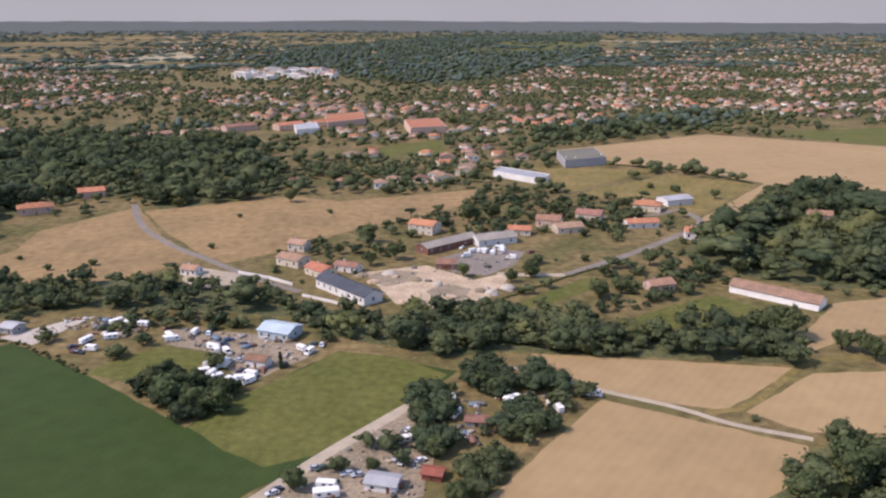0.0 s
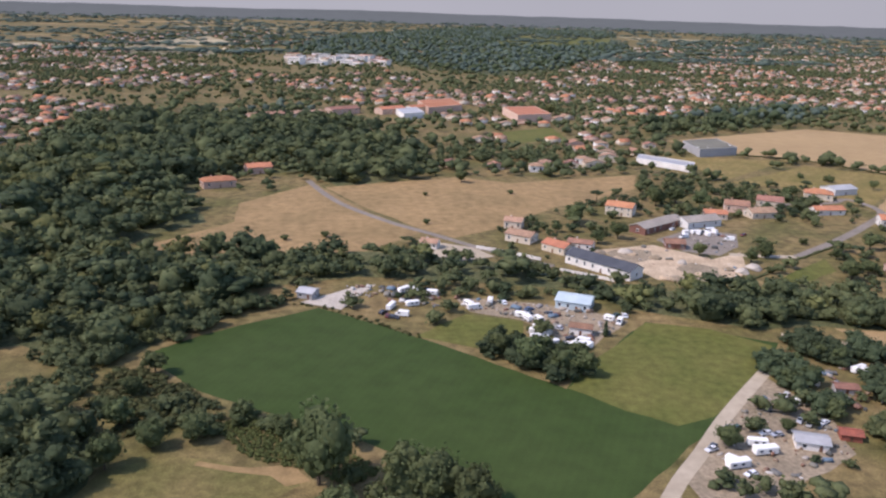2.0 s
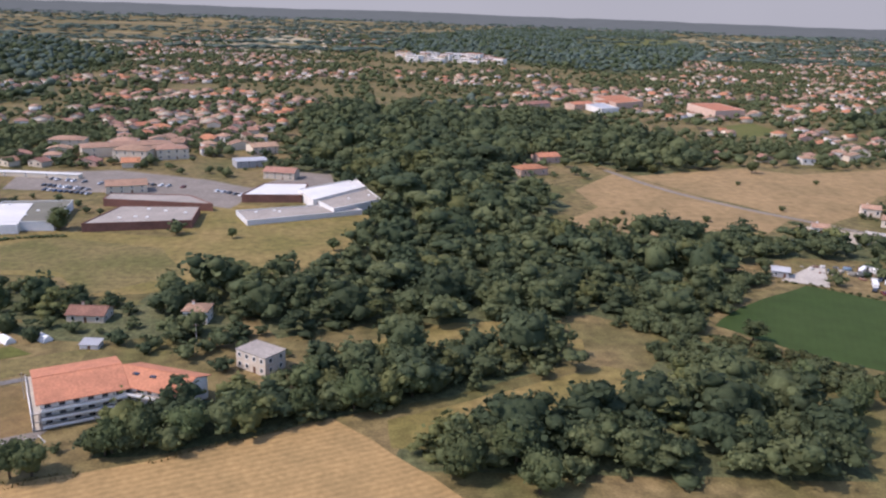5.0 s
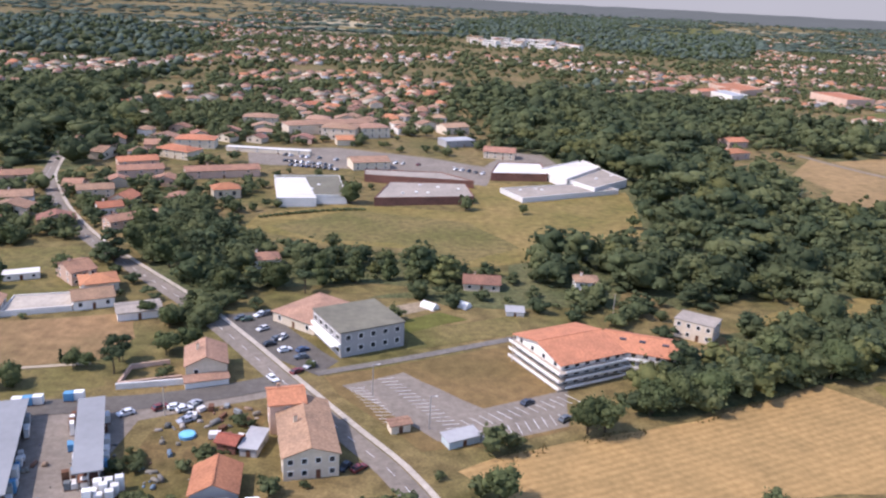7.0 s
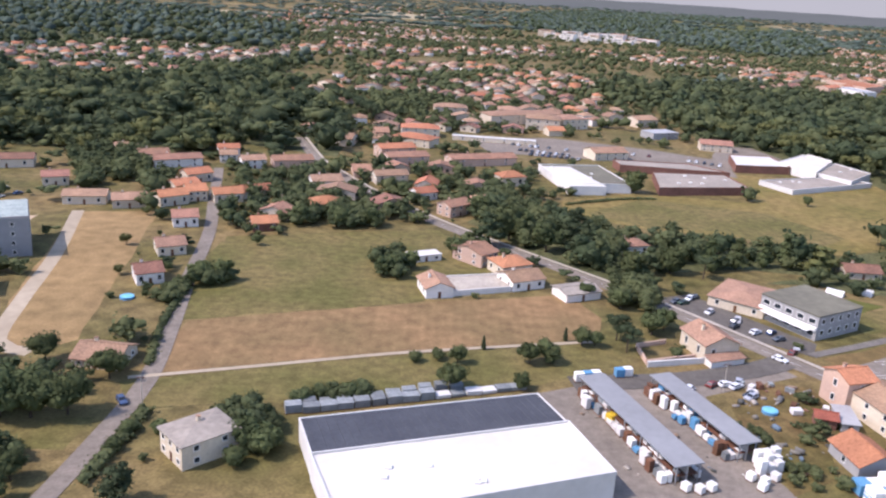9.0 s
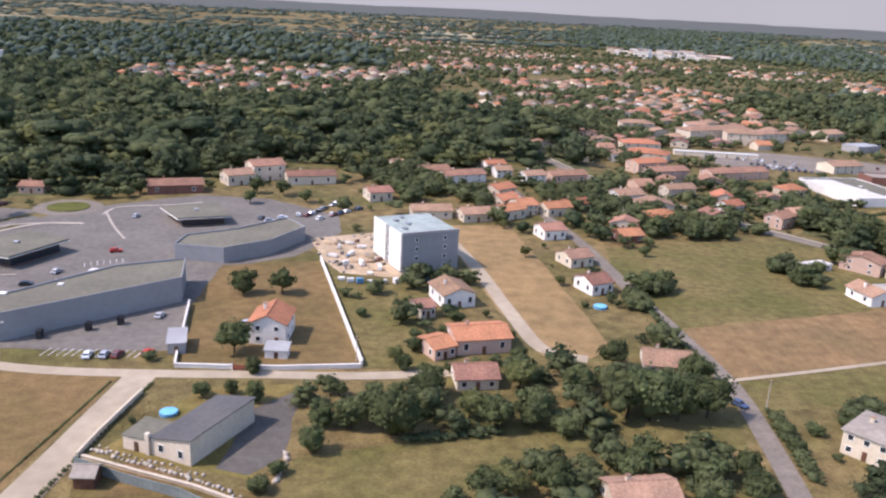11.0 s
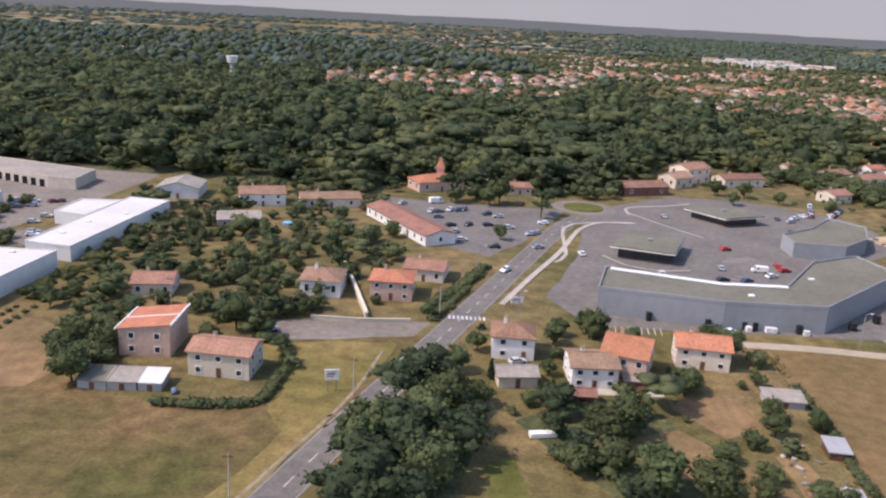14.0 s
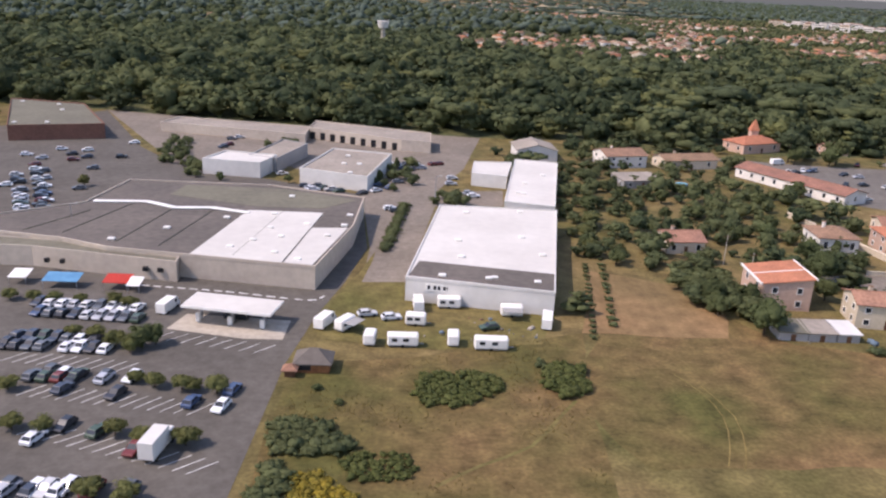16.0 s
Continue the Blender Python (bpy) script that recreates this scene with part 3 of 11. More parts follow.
patch("ground", [(-51.1, 190.5), (-30.6, 185.8), (-19.2, 179.7), (-12.3, 174.0), (-25.6, 158.5), (-30.0, 161.7), (-37.2, 175.0), (-48.7, 180.8)], DIRT, 0.06, "dusty gravel yard among caravans")
patch("ground", [(-62.7, 166.2), (-50.0, 179.1), (-37.3, 174.0), (-39.7, 162.1), (-49.5, 159.0)], MEADOW, 0.05, "rough grass beside the gravel yard")
patch("ground", [(5.8, 143.3), (9.6, 125.9), (7.0, 113.8), (-12.5, 102.0), (-24.2, 102.8), (-24.7, 107.5), (-9.4, 128.0)], DIRT, 0.05, "gravel lane and yard of a caravan camp", keep=False)
patch("ground", [(-56.7, 243.2), (-39.9, 233.8), (-35.6, 225.2), (-48.7, 220.2), (-55.0, 228.4)], GRAVEL, 0.06, "pale gravel forecourt")
patch("ground", [(-228.5, 196.3), (-255.6, 256.1), (-228.1, 258.8), (-209.9, 249.4), (-190.2, 250.8), (-199.4, 213.3), (-204.6, 195.3)], MEADOW2, 0.05, "dry meadow below the shops")
patch("ground", [(-186.5, 117.5), (-177.0, 121.8), (-165.0, 128.0), (-155.0, 133.2), (-146.7, 137.4), (-138.2, 134.2), (-139.2, 124.6), (-145.0, 121.6), (-152.0, 123.0), (-157.0, 117.5), (-166.0, 119.0), (-171.0, 114.0), (-178.0, 108.4), (-186.0, 109.0)], MEADOW2, 0.05, "dry grass clearing between hedges and woods")
patch("ground", [(-117.5, 101.3), (-113.8, 113.7), (-106.2, 118.8), (-97.3, 117.4), (-91.1, 113.6), (-85.5, 114.0), (-83.4, 109.4), (-88.9, 104.0), (-93.7, 97.9), (-116.7, 98.3)], LAWN, 0.05, "dry grass clearing beside the crop field")
patch("ground", [(-99.5, 117.0), (-91.5, 114.6), (-85.0, 115.2), (-81.8, 110.5), (-85.5, 109.2), (-88.0, 112.2), (-94.0, 113.6), (-100.0, 115.8)], TAN2, 0.09, "bare tan edge of a clearing", wobble=0.8)
patch("ground", [(-197.5, 144.0), (-184.0, 151.8), (-172.8, 158.6), (-163.3, 159.5), (-154.0, 151.5), (-147.9, 150.0), (-149.0, 142.0), (-159.0, 144.0), (-167.0, 147.8), (-178.0, 143.8), (-190.0, 137.5)], MEADOW2, 0.05, "dry grass clearing in the woods")

# second stretch
patch("ground", [(-255.3, 92.3), (-248.4, 96.4), (-240.3, 99.4), (-219.0, 106.1), (-195.1, 118.2), (-183.1, 104.2), (-172.0, 90.5), (-247.9, 84.7)], STUBBLE, 0.05, "golden stubble field with drill lines")
patch("ground", [(-274.0, 118.0), (-242.0, 132.3), (-238.2, 116.1), (-238.7, 103.2), (-250.4, 98.5), (-259.8, 96.9), (-271.4, 112.2)], MOWN, 0.05, "worn dry lawn of a school")
patch("ground", [(-271.2, 115.3), (-261.8, 120.1), (-250.4, 108.7), (-236.6, 115.2), (-238.7, 104.0), (-250.3, 99.2), (-257.5, 99.5)], ASPHALT2, 0.09, "asphalt car park with painted bays")
patch("ground", [(-300.6, 199.7), (-298.5, 212.9), (-275.6, 225.4), (-242.7, 220.1), (-233.0, 250.0), (-190.5, 248.4), (-198.4, 198.6), (-221.5, 185.7), (-237.8, 175.1), (-250.7, 172.1), (-260.4, 185.7), (-281.6, 188.1)], MEADOW2, 0.05, "sloping meadow of dry and green grass")
patch("ground", [(-294.0, 201.4), (-275.2, 219.2), (-243.6, 209.6), (-233.3, 188.2), (-250.5, 174.0), (-263.0, 189.9), (-281.8, 190.4)], LAWN, 0.09, "greener part of the meadow")
patch("ground", [(-296.5, 141.6), (-287.0, 144.9), (-272.2, 123.8), (-275.3, 118.6), (-281.1, 123.4)], ASPHALT, 0.07, "asphalt forecourt of an office")
patch("ground", [(-261.1, 137.0), (-240.8, 144.8), (-239.9, 136.9), (-261.2, 128.6)], LAWN, 0.05, "garden plots and grass")
patch("ground", [(-377.8, 168.9), (-332.7, 181.1), (-328.2, 165.4), (-322.2, 152.2), (-336.8, 137.2), (-374.8, 124.5), (-376.5, 145.4)], LAWN, 0.05, "green grass field beside a lane")
patch("ground", [(-374.6, 123.9), (-336.7, 135.9), (-309.7, 142.2), (-306.5, 131.4), (-309.1, 123.0), (-340.3, 115.1), (-373.6, 106.0), (-375.8, 110.2)], BROWN, 0.05, "brown mown field")
patch("ground", [(-378.3, 102.8), (-339.3, 114.0), (-309.3, 121.0), (-305.6, 114.1), (-321.7, 105.6), (-333.9, 103.1), (-356.0, 99.2), (-374.9, 95.8)], LAWN, 0.05, "olive grass strip")
patch("ground", [(-322.4, 103.1), (-305.2, 110.4), (-296.5, 111.9), (-283.4, 115.8), (-281.3, 111.3), (-298.0, 104.0), (-299.0, 94.9), (-295.6, 79.4), (-317.7, 77.5), (-316.9, 83.9)], ASPHALT2, 0.06, "dusty asphalt builders' yard", wobble=0)
patch("ground", [(-295.5, 101.0), (-287.0, 109.0), (-280.7, 107.7), (-281.2, 98.8), (-285.5, 92.9), (-289.0, 84.1), (-296.0, 80.5), (-296.5, 89.7)], FIELD16, label="rough dry yard with clutter", keep=False)
patch("ground", [(-234.4, 253.7), (-274.2, 272.9), (-312.0, 275.8), (-316.7, 304.0), (-284.1, 310.5), (-250.5, 296.8), (-227.6, 280.7)], ASPHALT2, 0.05, "asphalt car parks of the shops")
patch("ground", [(-229.8, 262.5), (-233.6, 279.7), (-219.2, 313.8), (-206.5, 310.4), (-202.9, 284.8)], ASPHALT2, 0.05, "asphalt car park")

# third stretch
patch("ground", [(-515.8, 121.5), (-505.8, 147.5), (-498.4, 183.2), (-486.0, 193.2), (-472.3, 204.2), (-455.2, 202.7), (-436.5, 188.8), (-434.4, 173.9), (-441.9, 155.6), (-454.4, 146.4), (-454.1, 127.9), (-451.7, 109.3), (-466.8, 108.1), (-491.5, 108.8), (-511.5, 109.5)], ASPHALT3, 0.05, "asphalt car park of a retail park")
patch("ground", [(-451.7, 109.3), (-454.6, 127.9), (-454.1, 148.2), (-436.8, 153.3), (-425.6, 105.9), (-443.0, 103.9), (-450.5, 103.5)], MOWN, 0.08, "dry walled garden round a house")
patch("ground", [(-436.2, 153.4), (-426.5, 140.4), (-415.6, 141.8), (-416.3, 117.4), (-416.7, 105.8), (-425.2, 105.0)], LAWN, 0.05, "green plot beside the garden wall", keep=False)
patch("ground", [(-440.5, 168.3), (-420.5, 178.7), (-421.0, 144.4), (-432.1, 146.2), (-436.5, 154.5)], SAND, 0.07, "sandy building site round a new block")
patch("ground", [(-413.2, 182.7), (-396.6, 186.2), (-388.4, 115.5), (-392.7, 111.1), (-399.7, 111.5), (-404.6, 129.5)], TAN2, 0.05, "dry grass strip between lane and track")
ribbon("road", [(-413.8, 183.6), (-406.8, 153.9), (-402.7, 129.6), (-399.3, 114.0), (-393.2, 110.8)], 2.6, GRAVEL, 0.09, "pale gravel track")
patch("ground", [(-378.1, 165.1), (-346.1, 177.9), (-326.1, 176.0), (-316.8, 160.7), (-337.5, 135.8), (-376.7, 124.0), (-379.0, 140.4)], LAWN, 0.04, "green grass field beside a lane", keep=False)
patch("ground", [(-373.3, 104.1), (-344.3, 113.7), (-353.2, 98.6), (-365.8, 97.9), (-372.2, 100.7)], LAWN, 0.04, "grass", keep=False)
patch("ground", [(-487.8, 103.2), (-472.6, 101.8), (-456.9, 100.2), (-458.3, 82.9), (-460.7, 64.2), (-492.6, 62.6), (-490.2, 79.3), (-488.7, 91.6)], MOWN, 0.05, "worn dry grass field with faint wheel tracks")
patch("ground", [(-431.9, 76.5), (-431.5, 82.0), (-417.9, 86.4), (-397.5, 89.5), (-398.2, 86.1), (-410.5, 80.2), (-415.0, 74.2), (-431.8, 72.6)], LAWN, 0.05, "mown green lawn")
patch("ground", [(-394.6, 90.3), (-378.1, 93.4), (-379.0, 85.9), (-390.1, 86.6)], LAWN, 0.05, "mown green lawn")
patch("ground", [(-452.8, 82.1), (-445.1, 97.6), (-434.1, 100.0), (-432.8, 90.9), (-432.9, 83.1), (-435.5, 77.4), (-448.9, 81.2)], MEADOW2, 0.05, "dry garden of a bungalow")
patch("ground", [(-438.2, 92.7), (-433.1, 98.4), (-432.7, 82.0), (-435.7, 78.3), (-439.4, 79.4)], ASPHALT, 0.09, "grey paved driveway")
patch("ground", [(-453.5, 77.7), (-448.5, 80.1), (-435.1, 75.4), (-431.3, 72.6), (-451.7, 71.8)], FIELD16, 0.05, "rough ground behind the garden wall", keep=False)

patch("ground", [(-529.0, 71.5), (-525.9, 72.7), (-525.5, 68.5), (-525.1, 60.4), (-528.7, 60.2)], MEADOW, label="green vegetable strip between trees")
patch("ground", [(-514.5, 74.6), (-513.0, 77.4), (-507.5, 79.6), (-504.0, 74.6), (-507.6, 69.0), (-511.5, 70.4)], BROWN, label="bare brown garden earth", wobble=0.6)
patch("ground", [(-506.8, 84.6), (-504.6, 87.6), (-498.9, 88.6), (-497.2, 81.0), (-502.8, 77.8)], BROWN, label="bare brown garden earth", wobble=0.6)
patch("ground", [(-504.6, 62.0), (-503.8, 71.0), (-500.6, 74.0), (-499.4, 62.0)], BROWN, label="bare brown garden earth", wobble=0.6)
patch("ground", [(-515.6, 87.4), (-506.8, 87.4), (-506.4, 89.8), (-508.0, 90.4), (-515.3, 89.0)], CONCRETE, label="pale paved terrace in front of a house", wobble=0)
patch("ground", [(-499.1, 61.8), (-499.0, 74.4), (-496.5, 76.8), (-495.6, 62.0)], TAN2, label="dry garden strip with sheds", keep=False)
# last stretch
patch("ground", [(-599.8, 69.0), (-592.8, 86.4), (-590.6, 105.3), (-578.9, 100.7), (-575.2, 87.1), (-571.9, 83.0), (-563.6, 81.2), (-552.6, 81.1), (-546.1, 100.4), (-535.5, 103.3), (-535.1, 99.1), (-543.6, 79.4), (-550.0, 60.6), (-594.7, 57.1)], FIELD16, 0.05, "worn pasture of dry and green grass")
patch("ground", [(-626.4, 50.8), (-626.6, 68.9), (-622.0, 75.2), (-612.8, 77.2), (-595.6, 84.3), (-597.7, 69.7), (-598.4, 52.0)], FIELD16, 0.055, "rough grass behind the car park")
patch("ground", [(-559.0, 96.2), (-555.4, 98.4), (-546.4, 100.6), (-538.4, 100.4), (-541.8, 88.6), (-545.4, 77.2), (-549.6, 66.0), (-553.6, 56.4), (-556.4, 57.4), (-552.0, 68.4), (-549.4, 76.2), (-551.6, 80.6), (-552.4, 86.0), (-551.6, 92.4)], MEADOW2, 0.09, "yellow dry grass verge", keep=False, wobble=0.6)
ribbon("ground", [(-540.2, 97.8), (-542.7, 86.4), (-545.6, 78.0), (-549.3, 69.0), (-553.4, 58.6), (-557.0, 50.0)], 0.4, DIRT, label="narrow dry ditch along the avenue", keep=False)
patch("ground", [(-727.9, 164.9), (-699.3, 221.8), (-675.2, 176.0), (-663.5, 161.0), (-624.9, 142.3), (-621.8, 111.9), (-623.6, 97.8), (-625.8, 86.6), (-627.3, 74.2), (-627.9, 50.7), (-653.1, 49.6)], ASPHALT, 0.06, "asphalt car park of a supermarket", wobble=0)
patch("ground", [(-699.3, 221.8), (-641.7, 209.2), (-600.0, 202.8), (-605.7, 166.4), (-612.8, 142.1), (-623.9, 142.4), (-642.9, 164.9), (-663.5, 161.0)], ASPHALT2, label="asphalt access roads of a trading estate", wobble=0)
patch("ground", [(-624.9, 142.3), (-598.9, 149.3), (-599.9, 137.9), (-611.8, 136.1), (-616.0, 98.6), (-621.5, 98.0), (-621.4, 111.9)], ASPHALT2, label="asphalt access roads of a trading estate", wobble=0)
patch("ground", [(-623.9, 93.8), (-620.5, 110.7), (-621.5, 98.0), (-616.1, 98.6), (-615.9, 90.9), (-597.6, 89.9), (-600.5, 80.9), (-611.6, 78.6), (-625.0, 80.4), (-625.1, 86.6)], LAWN, 0.09, "trodden grass plot with parked caravans")
patch("ground", [(-595.6, 84.3), (-591.0, 105.6), (-574.5, 98.6), (-578.9, 84.2)], BROWN, 0.08, "dry brown garden plot", keep=False)
patch("ground", [(-559.3, 106.8), (-546.7, 108.7), (-533.9, 108.4), (-536.3, 103.2), (-546.4, 101.0), (-553.1, 100.4)], ASPHALT2, 0.12, "asphalt side street")
patch("ground", [(-546.0, 189.5), (-527.8, 185.3), (-501.8, 183.3), (-516.9, 151.5), (-523.1, 142.6), (-531.6, 148.4), (-539.6, 168.7)], ASPHALT3, 0.05, "asphalt car park of a restaurant")

patch("ground", [(-641.3, 81.7), (-640.3, 85.9), (-628.4, 85.0), (-628.5, 79.9), (-632.7, 79.8)], CONCRETE, label="pale concrete forecourt of a filling station", wobble=0)
dashes("pavement_kerb", [(-648.2, 94.3), (-637.6, 93.1), (-627.4, 91.3), (-625.6, 92.9)], 0.35, 0.7, 0.5, label="white kerb stones along a pavement")
ribbon("road", [(-612.4, 54.1), (-608.8, 57.1), (-604.2, 60.3), (-601.1, 65.2), (-599.0, 68.5)], 0.35, LAWN, label="faint trodden path in rough grass")
KEEP_OUT.append([(-597.8, 82.6), (-576.2, 84.4), (-556.1, 92.7), (-576.2, 53.0), (-602.7, 51.8)])
ribbon("road", [(-481.0, 100.2), (-479.6, 86.5), (-479.6, 74.4), (-479.8, 63.2)], 0.12, MOWN, label="faint wheel track in dry grass")
patch("ground", [(-265.7, 138.7), (-254.9, 146.0), (-249.7, 142.5), (-262.4, 135.0)], MEADOW, label="green vegetable rows behind the office")
patch("ground", [(-269.1, 145.6), (-258.0, 151.5), (-255.3, 148.2), (-266.6, 140.7)], DIRT, label="dug garden plot behind the office")
# roads
ribbon("road", [(-95.4, 330.2), (-87.3, 304.9), (-78.6, 285.3), (-64.1, 263.5), (-53.1, 250.9), (-41.4, 236.8), (-30.7, 225.1), (-20.5, 215.8)], 2.6, ASPHALT2, 0.09, "narrow grey country lane")
ribbon("road", [(55.7, 224.2), (77.7, 241.0), (99.0, 259.4), (119.6, 281.1), (118.9, 301.9), (107.5, 295.4), (84.8, 292.8)], 3.0, ASPHALT2, 0.09, "pale asphalt village street")
ribbon("road", [(36.0, 227.0), (45.8, 225.0), (55.7, 224.2)], 3.0, GRAVEL, 0.1, "gravel track")
ribbon("road", [(20.3, 164.9), (35.2, 157.7), (45.0, 148.6), (58.2, 139.5), (66.2, 132.0), (78.0, 125.5)], 1.6, GRAVEL, 0.09, "narrow gravel farm track")
ribbon("road", [(9.5, 148.4), (-8.1, 129.0), (-19.1, 115.3), (-25.6, 107.6), (-30.6, 100.6)], 2.6, GRAVEL, 0.1, "gravel lane along the meadow")
ribbon("road", [(62.9, 137.2), (73.2, 139.9), (96.0, 158.4), (116.8, 158.2)], 1.8, MEADOW2, 0.08, "grass strip between fields")
MAIN = [(-377.3, 286.7), (-368.7, 254.8), (-364.5, 243.5), (-350.2, 214.1), (-335.2, 189.7), (-321.1, 171.2), (-302.1, 148.2), (-290.8, 132.5), (-280.3, 116.6), (-270.8, 102.4), (-263.8, 92.2), (-259.9, 84.6)]
ribbon("road", MAIN, 3.4, ASPHALT2, 0.10, "two-lane asphalt main road")
ribbon("pavement", MAIN, 0.9, CONCRETE, 0.18, "pale pavement along the main road", shift=2.25)
dashes("road_marking", MAIN, 0.10, 1.6, 2.6, shift=0.0, z=0.14)
ribbon("road", [(-316.5, 106.6), (-299.1, 109.2), (-286.4, 113.5), (-281.1, 116.4)], 4.5, ASPHALT, 0.095, "asphalt side street to the yard")
ribbon("road", [(-275.4, 119.1), (-261.2, 125.3), (-241.2, 134.8)], 1.7, ASPHALT3, 0.1, "grey lane beside the lawn")
LANE = [(-393.2, 232.9), (-387.7, 201.9), (-382.1, 172.1), (-379.2, 143.5), (-376.5, 121.6), (-374.8, 103.1), (-376.2, 86.0), (-377.7, 74.7)]
ribbon("road", LANE, 2.7, ASPHALT2, 0.10, "grey asphalt village lane")
ribbon("road", [(-377.5, 104.0), (-361.3, 108.7), (-339.5, 115.1), (-310.2, 121.4)], 0.9, GRAVEL, 0.1, "two-rut gravel track across the field")
CROSS = [(-494.1, 104.9), (-481.8, 104.2), (-467.3, 101.9), (-453.6, 101.8), (-438.0, 102.5), (-424.4, 103.1), (-408.7, 105.7)]
ribbon("road", CROSS, 2.3, GRAVEL, 0.10, "pale worn lane behind the retail park")
ribbon("road", [(-454.1, 101.4), (-455.4, 88.4), (-456.4, 78.2), (-458.1, 64.4)], 4.2, GRAVEL, 0.105, "pale gravel lane")
AVENUE = [(-558.0, 39.0), (-553.9, 49.6), (-549.8, 60.2), (-546.0, 70.0), (-541.1, 82.4), (-535.0, 97.2), (-527.7, 115.1), (-517.4, 140.2), (-506.2, 166.8), (-500.3, 177.1)]
ribbon("road", AVENUE, 4.2, ASPHALT3, 0.10, "two-lane asphalt avenue with white markings")
dashes("road_marking", AVENUE, 0.09, 1.5, 2.2, z=0.14)
dashes("road_marking", AVENUE, 0.06, 900, 0, material=CONCRETE, z=0.14, shift=1.9, label="white painted edge line")
dashes("road_marking", AVENUE, 0.06, 900, 0, material=CONCRETE, z=0.14, shift=-1.9, label="white painted edge line")
ribbon("pavement", [(-525.4, 118.0), (-518.6, 133.4), (-511.6, 148.6), (-504.3, 167.2), (-497.2, 174.8), (-489.3, 175.6)], 1.0, CONCRETE, 0.22, "pale concrete pavement along the avenue", shift=-2.4)
bm, Z_ZEBRA = bmesh.new(), level([(-531.5, 111.0), (-525.9, 110.7), (-525.0, 115.6)])
for k in range(9):
    a, b = Vector((*(-531.5, 111.0), 0)), Vector((*(-525.9, 110.7), 0))
    c, d = a.lerp(b, (k + 0.15) / 9), a.lerp(b, (k + 0.65) / 9)
    solid(bm, [(c.x, c.y - 0.7, Z_ZEBRA), (d.x, d.y - 0.7, Z_ZEBRA), (d.x, d.y + 0.7, Z_ZEBRA), (c.x, c.y + 0.7, Z_ZEBRA)], [(0, 1, 2, 3)])
tagged(part("road_marking", bm, LINE), "white painted zebra crossing", kind="structure")
centre = (-497.7, 186.7)
ring = [(centre[0] + 7.5 * math.cos(k * math.tau / 24), centre[1] + 7.5 * math.sin(k * math.tau / 24)) for k in range(24)]
patch("ground", ring, ASPHALT2, 0.085, "asphalt roundabout", wobble=0)
bm = prism(bmesh.new(), [(centre[0] + 4.6 * math.cos(k * math.tau / 24), centre[1] + 4.6 * math.sin(k * math.tau / 24)) for k in range(24)], 0, 0.2)
tagged(part("pavement", bm, MEADOW), "grassy round traffic island", kind="structure")
# parking bays
bays((-270.3, 114.4), (-263.9, 102.6), 13, 2.6, 65)
bays((-265.9, 117.6), (-256.1, 102.8), 15, 2.6, 65)
bays((-254.0, 105.2), (-237.4, 113.3), 12, 2.8, -75)
bays((-251.0, 99.5), (-239.2, 104.7), 9, 2.8, 75)
bays((-469.3, 106.3), (-456.7, 106.4), 12, 2.6, 80)
bays((-510.8, 107.1), (-501.5, 107.1), 10, 2.6, 80)
bays((-646.9, 59.7), (-631.7, 54.8), 13, 2.8, 60)
bays((-650.0, 66.2), (-634.1, 63.7), 13, 2.8, 60)
bays((-642.0, 79.0), (-630.8, 76.5), 7, 2.6, 60)
bays((-654.7, 72.8), (-643.2, 71.2), 9, 2.8, 60)

# ---------------------------------------------------------------- buildings
def base(name, m, label, category, group=""):
    ob = new(name)
    ob.empty_display_size = 0.2
    ob.matrix_basis = m
    return tagged(ob, label, category, group)


def edge_pose(a, b):
    """The frame of a building whose near wall stands from a to b: x along it, y away, and its width."""
    d = Vector((b[0] - a[0], b[1] - a[1]))
    return pose(a[0], a[1], 0, 0, 0, math.degrees(math.atan2(d.y, d.x))), d.length


def window_at(thing, x, y, z, w, h, face, frame_mat=None, name="window"):
    """A window with its frame and dark pane on the wall that faces -y ('s'), +x ('e') or -x ('w')."""
    t = {"s": 0, "e": 90, "w": -90, "n": 180}[face]
    bm = bmesh.new()
    f = 0.07
    for x0, x1, z0, z1 in ((-w / 2 - f, -w / 2, -f, h + f), (w / 2, w / 2 + f, -f, h + f), (-w / 2, w / 2, h, h + f), (-w / 2, w / 2, -f, 0)):
        box(bm, x0, x1, -0.06, 0.02, z0, z1)
    win = part(name, bm, frame_mat or TRIM, thing)
    win.matrix_basis = pose(x, y, z, 0, 0, t)
    pane = part("pane", box(bmesh.new(), -w / 2, w / 2, -0.03, 0.02, 0, h), GLASS, win)
    return win


def openings(thing, w, d, h, floors, per_front, per_side, frame_mat=None, door=True, size=0.62):
    fh = h / floors
    for k in range(floors):
        z = k * fh + fh * 0.34
        for i in range(per_front):
            x = w * (i + 0.5) / per_front
            if k == 0 and door and i == per_front // 2:
                bm = box(bmesh.new(), x - 0.28, x + 0.28, -0.05, 0.02, 0, min(1.2, fh * 0.8), 0.02)
                part("door", bm, WOOD, thing)
                continue
            window_at(thing, x, 0, z, min(size, w / per_front * 0.55), fh * 0.42, "s", frame_mat)
        for i in range(per_side):
            y = d * (i + 0.5) / per_side
            window_at(thing, w, y, z, min(size, d / per_side * 0.5), fh * 0.42, "e", frame_mat)
            window_at(thing, 0, y, z, min(size, d / per_side * 0.5), fh * 0.42, "w", frame_mat)


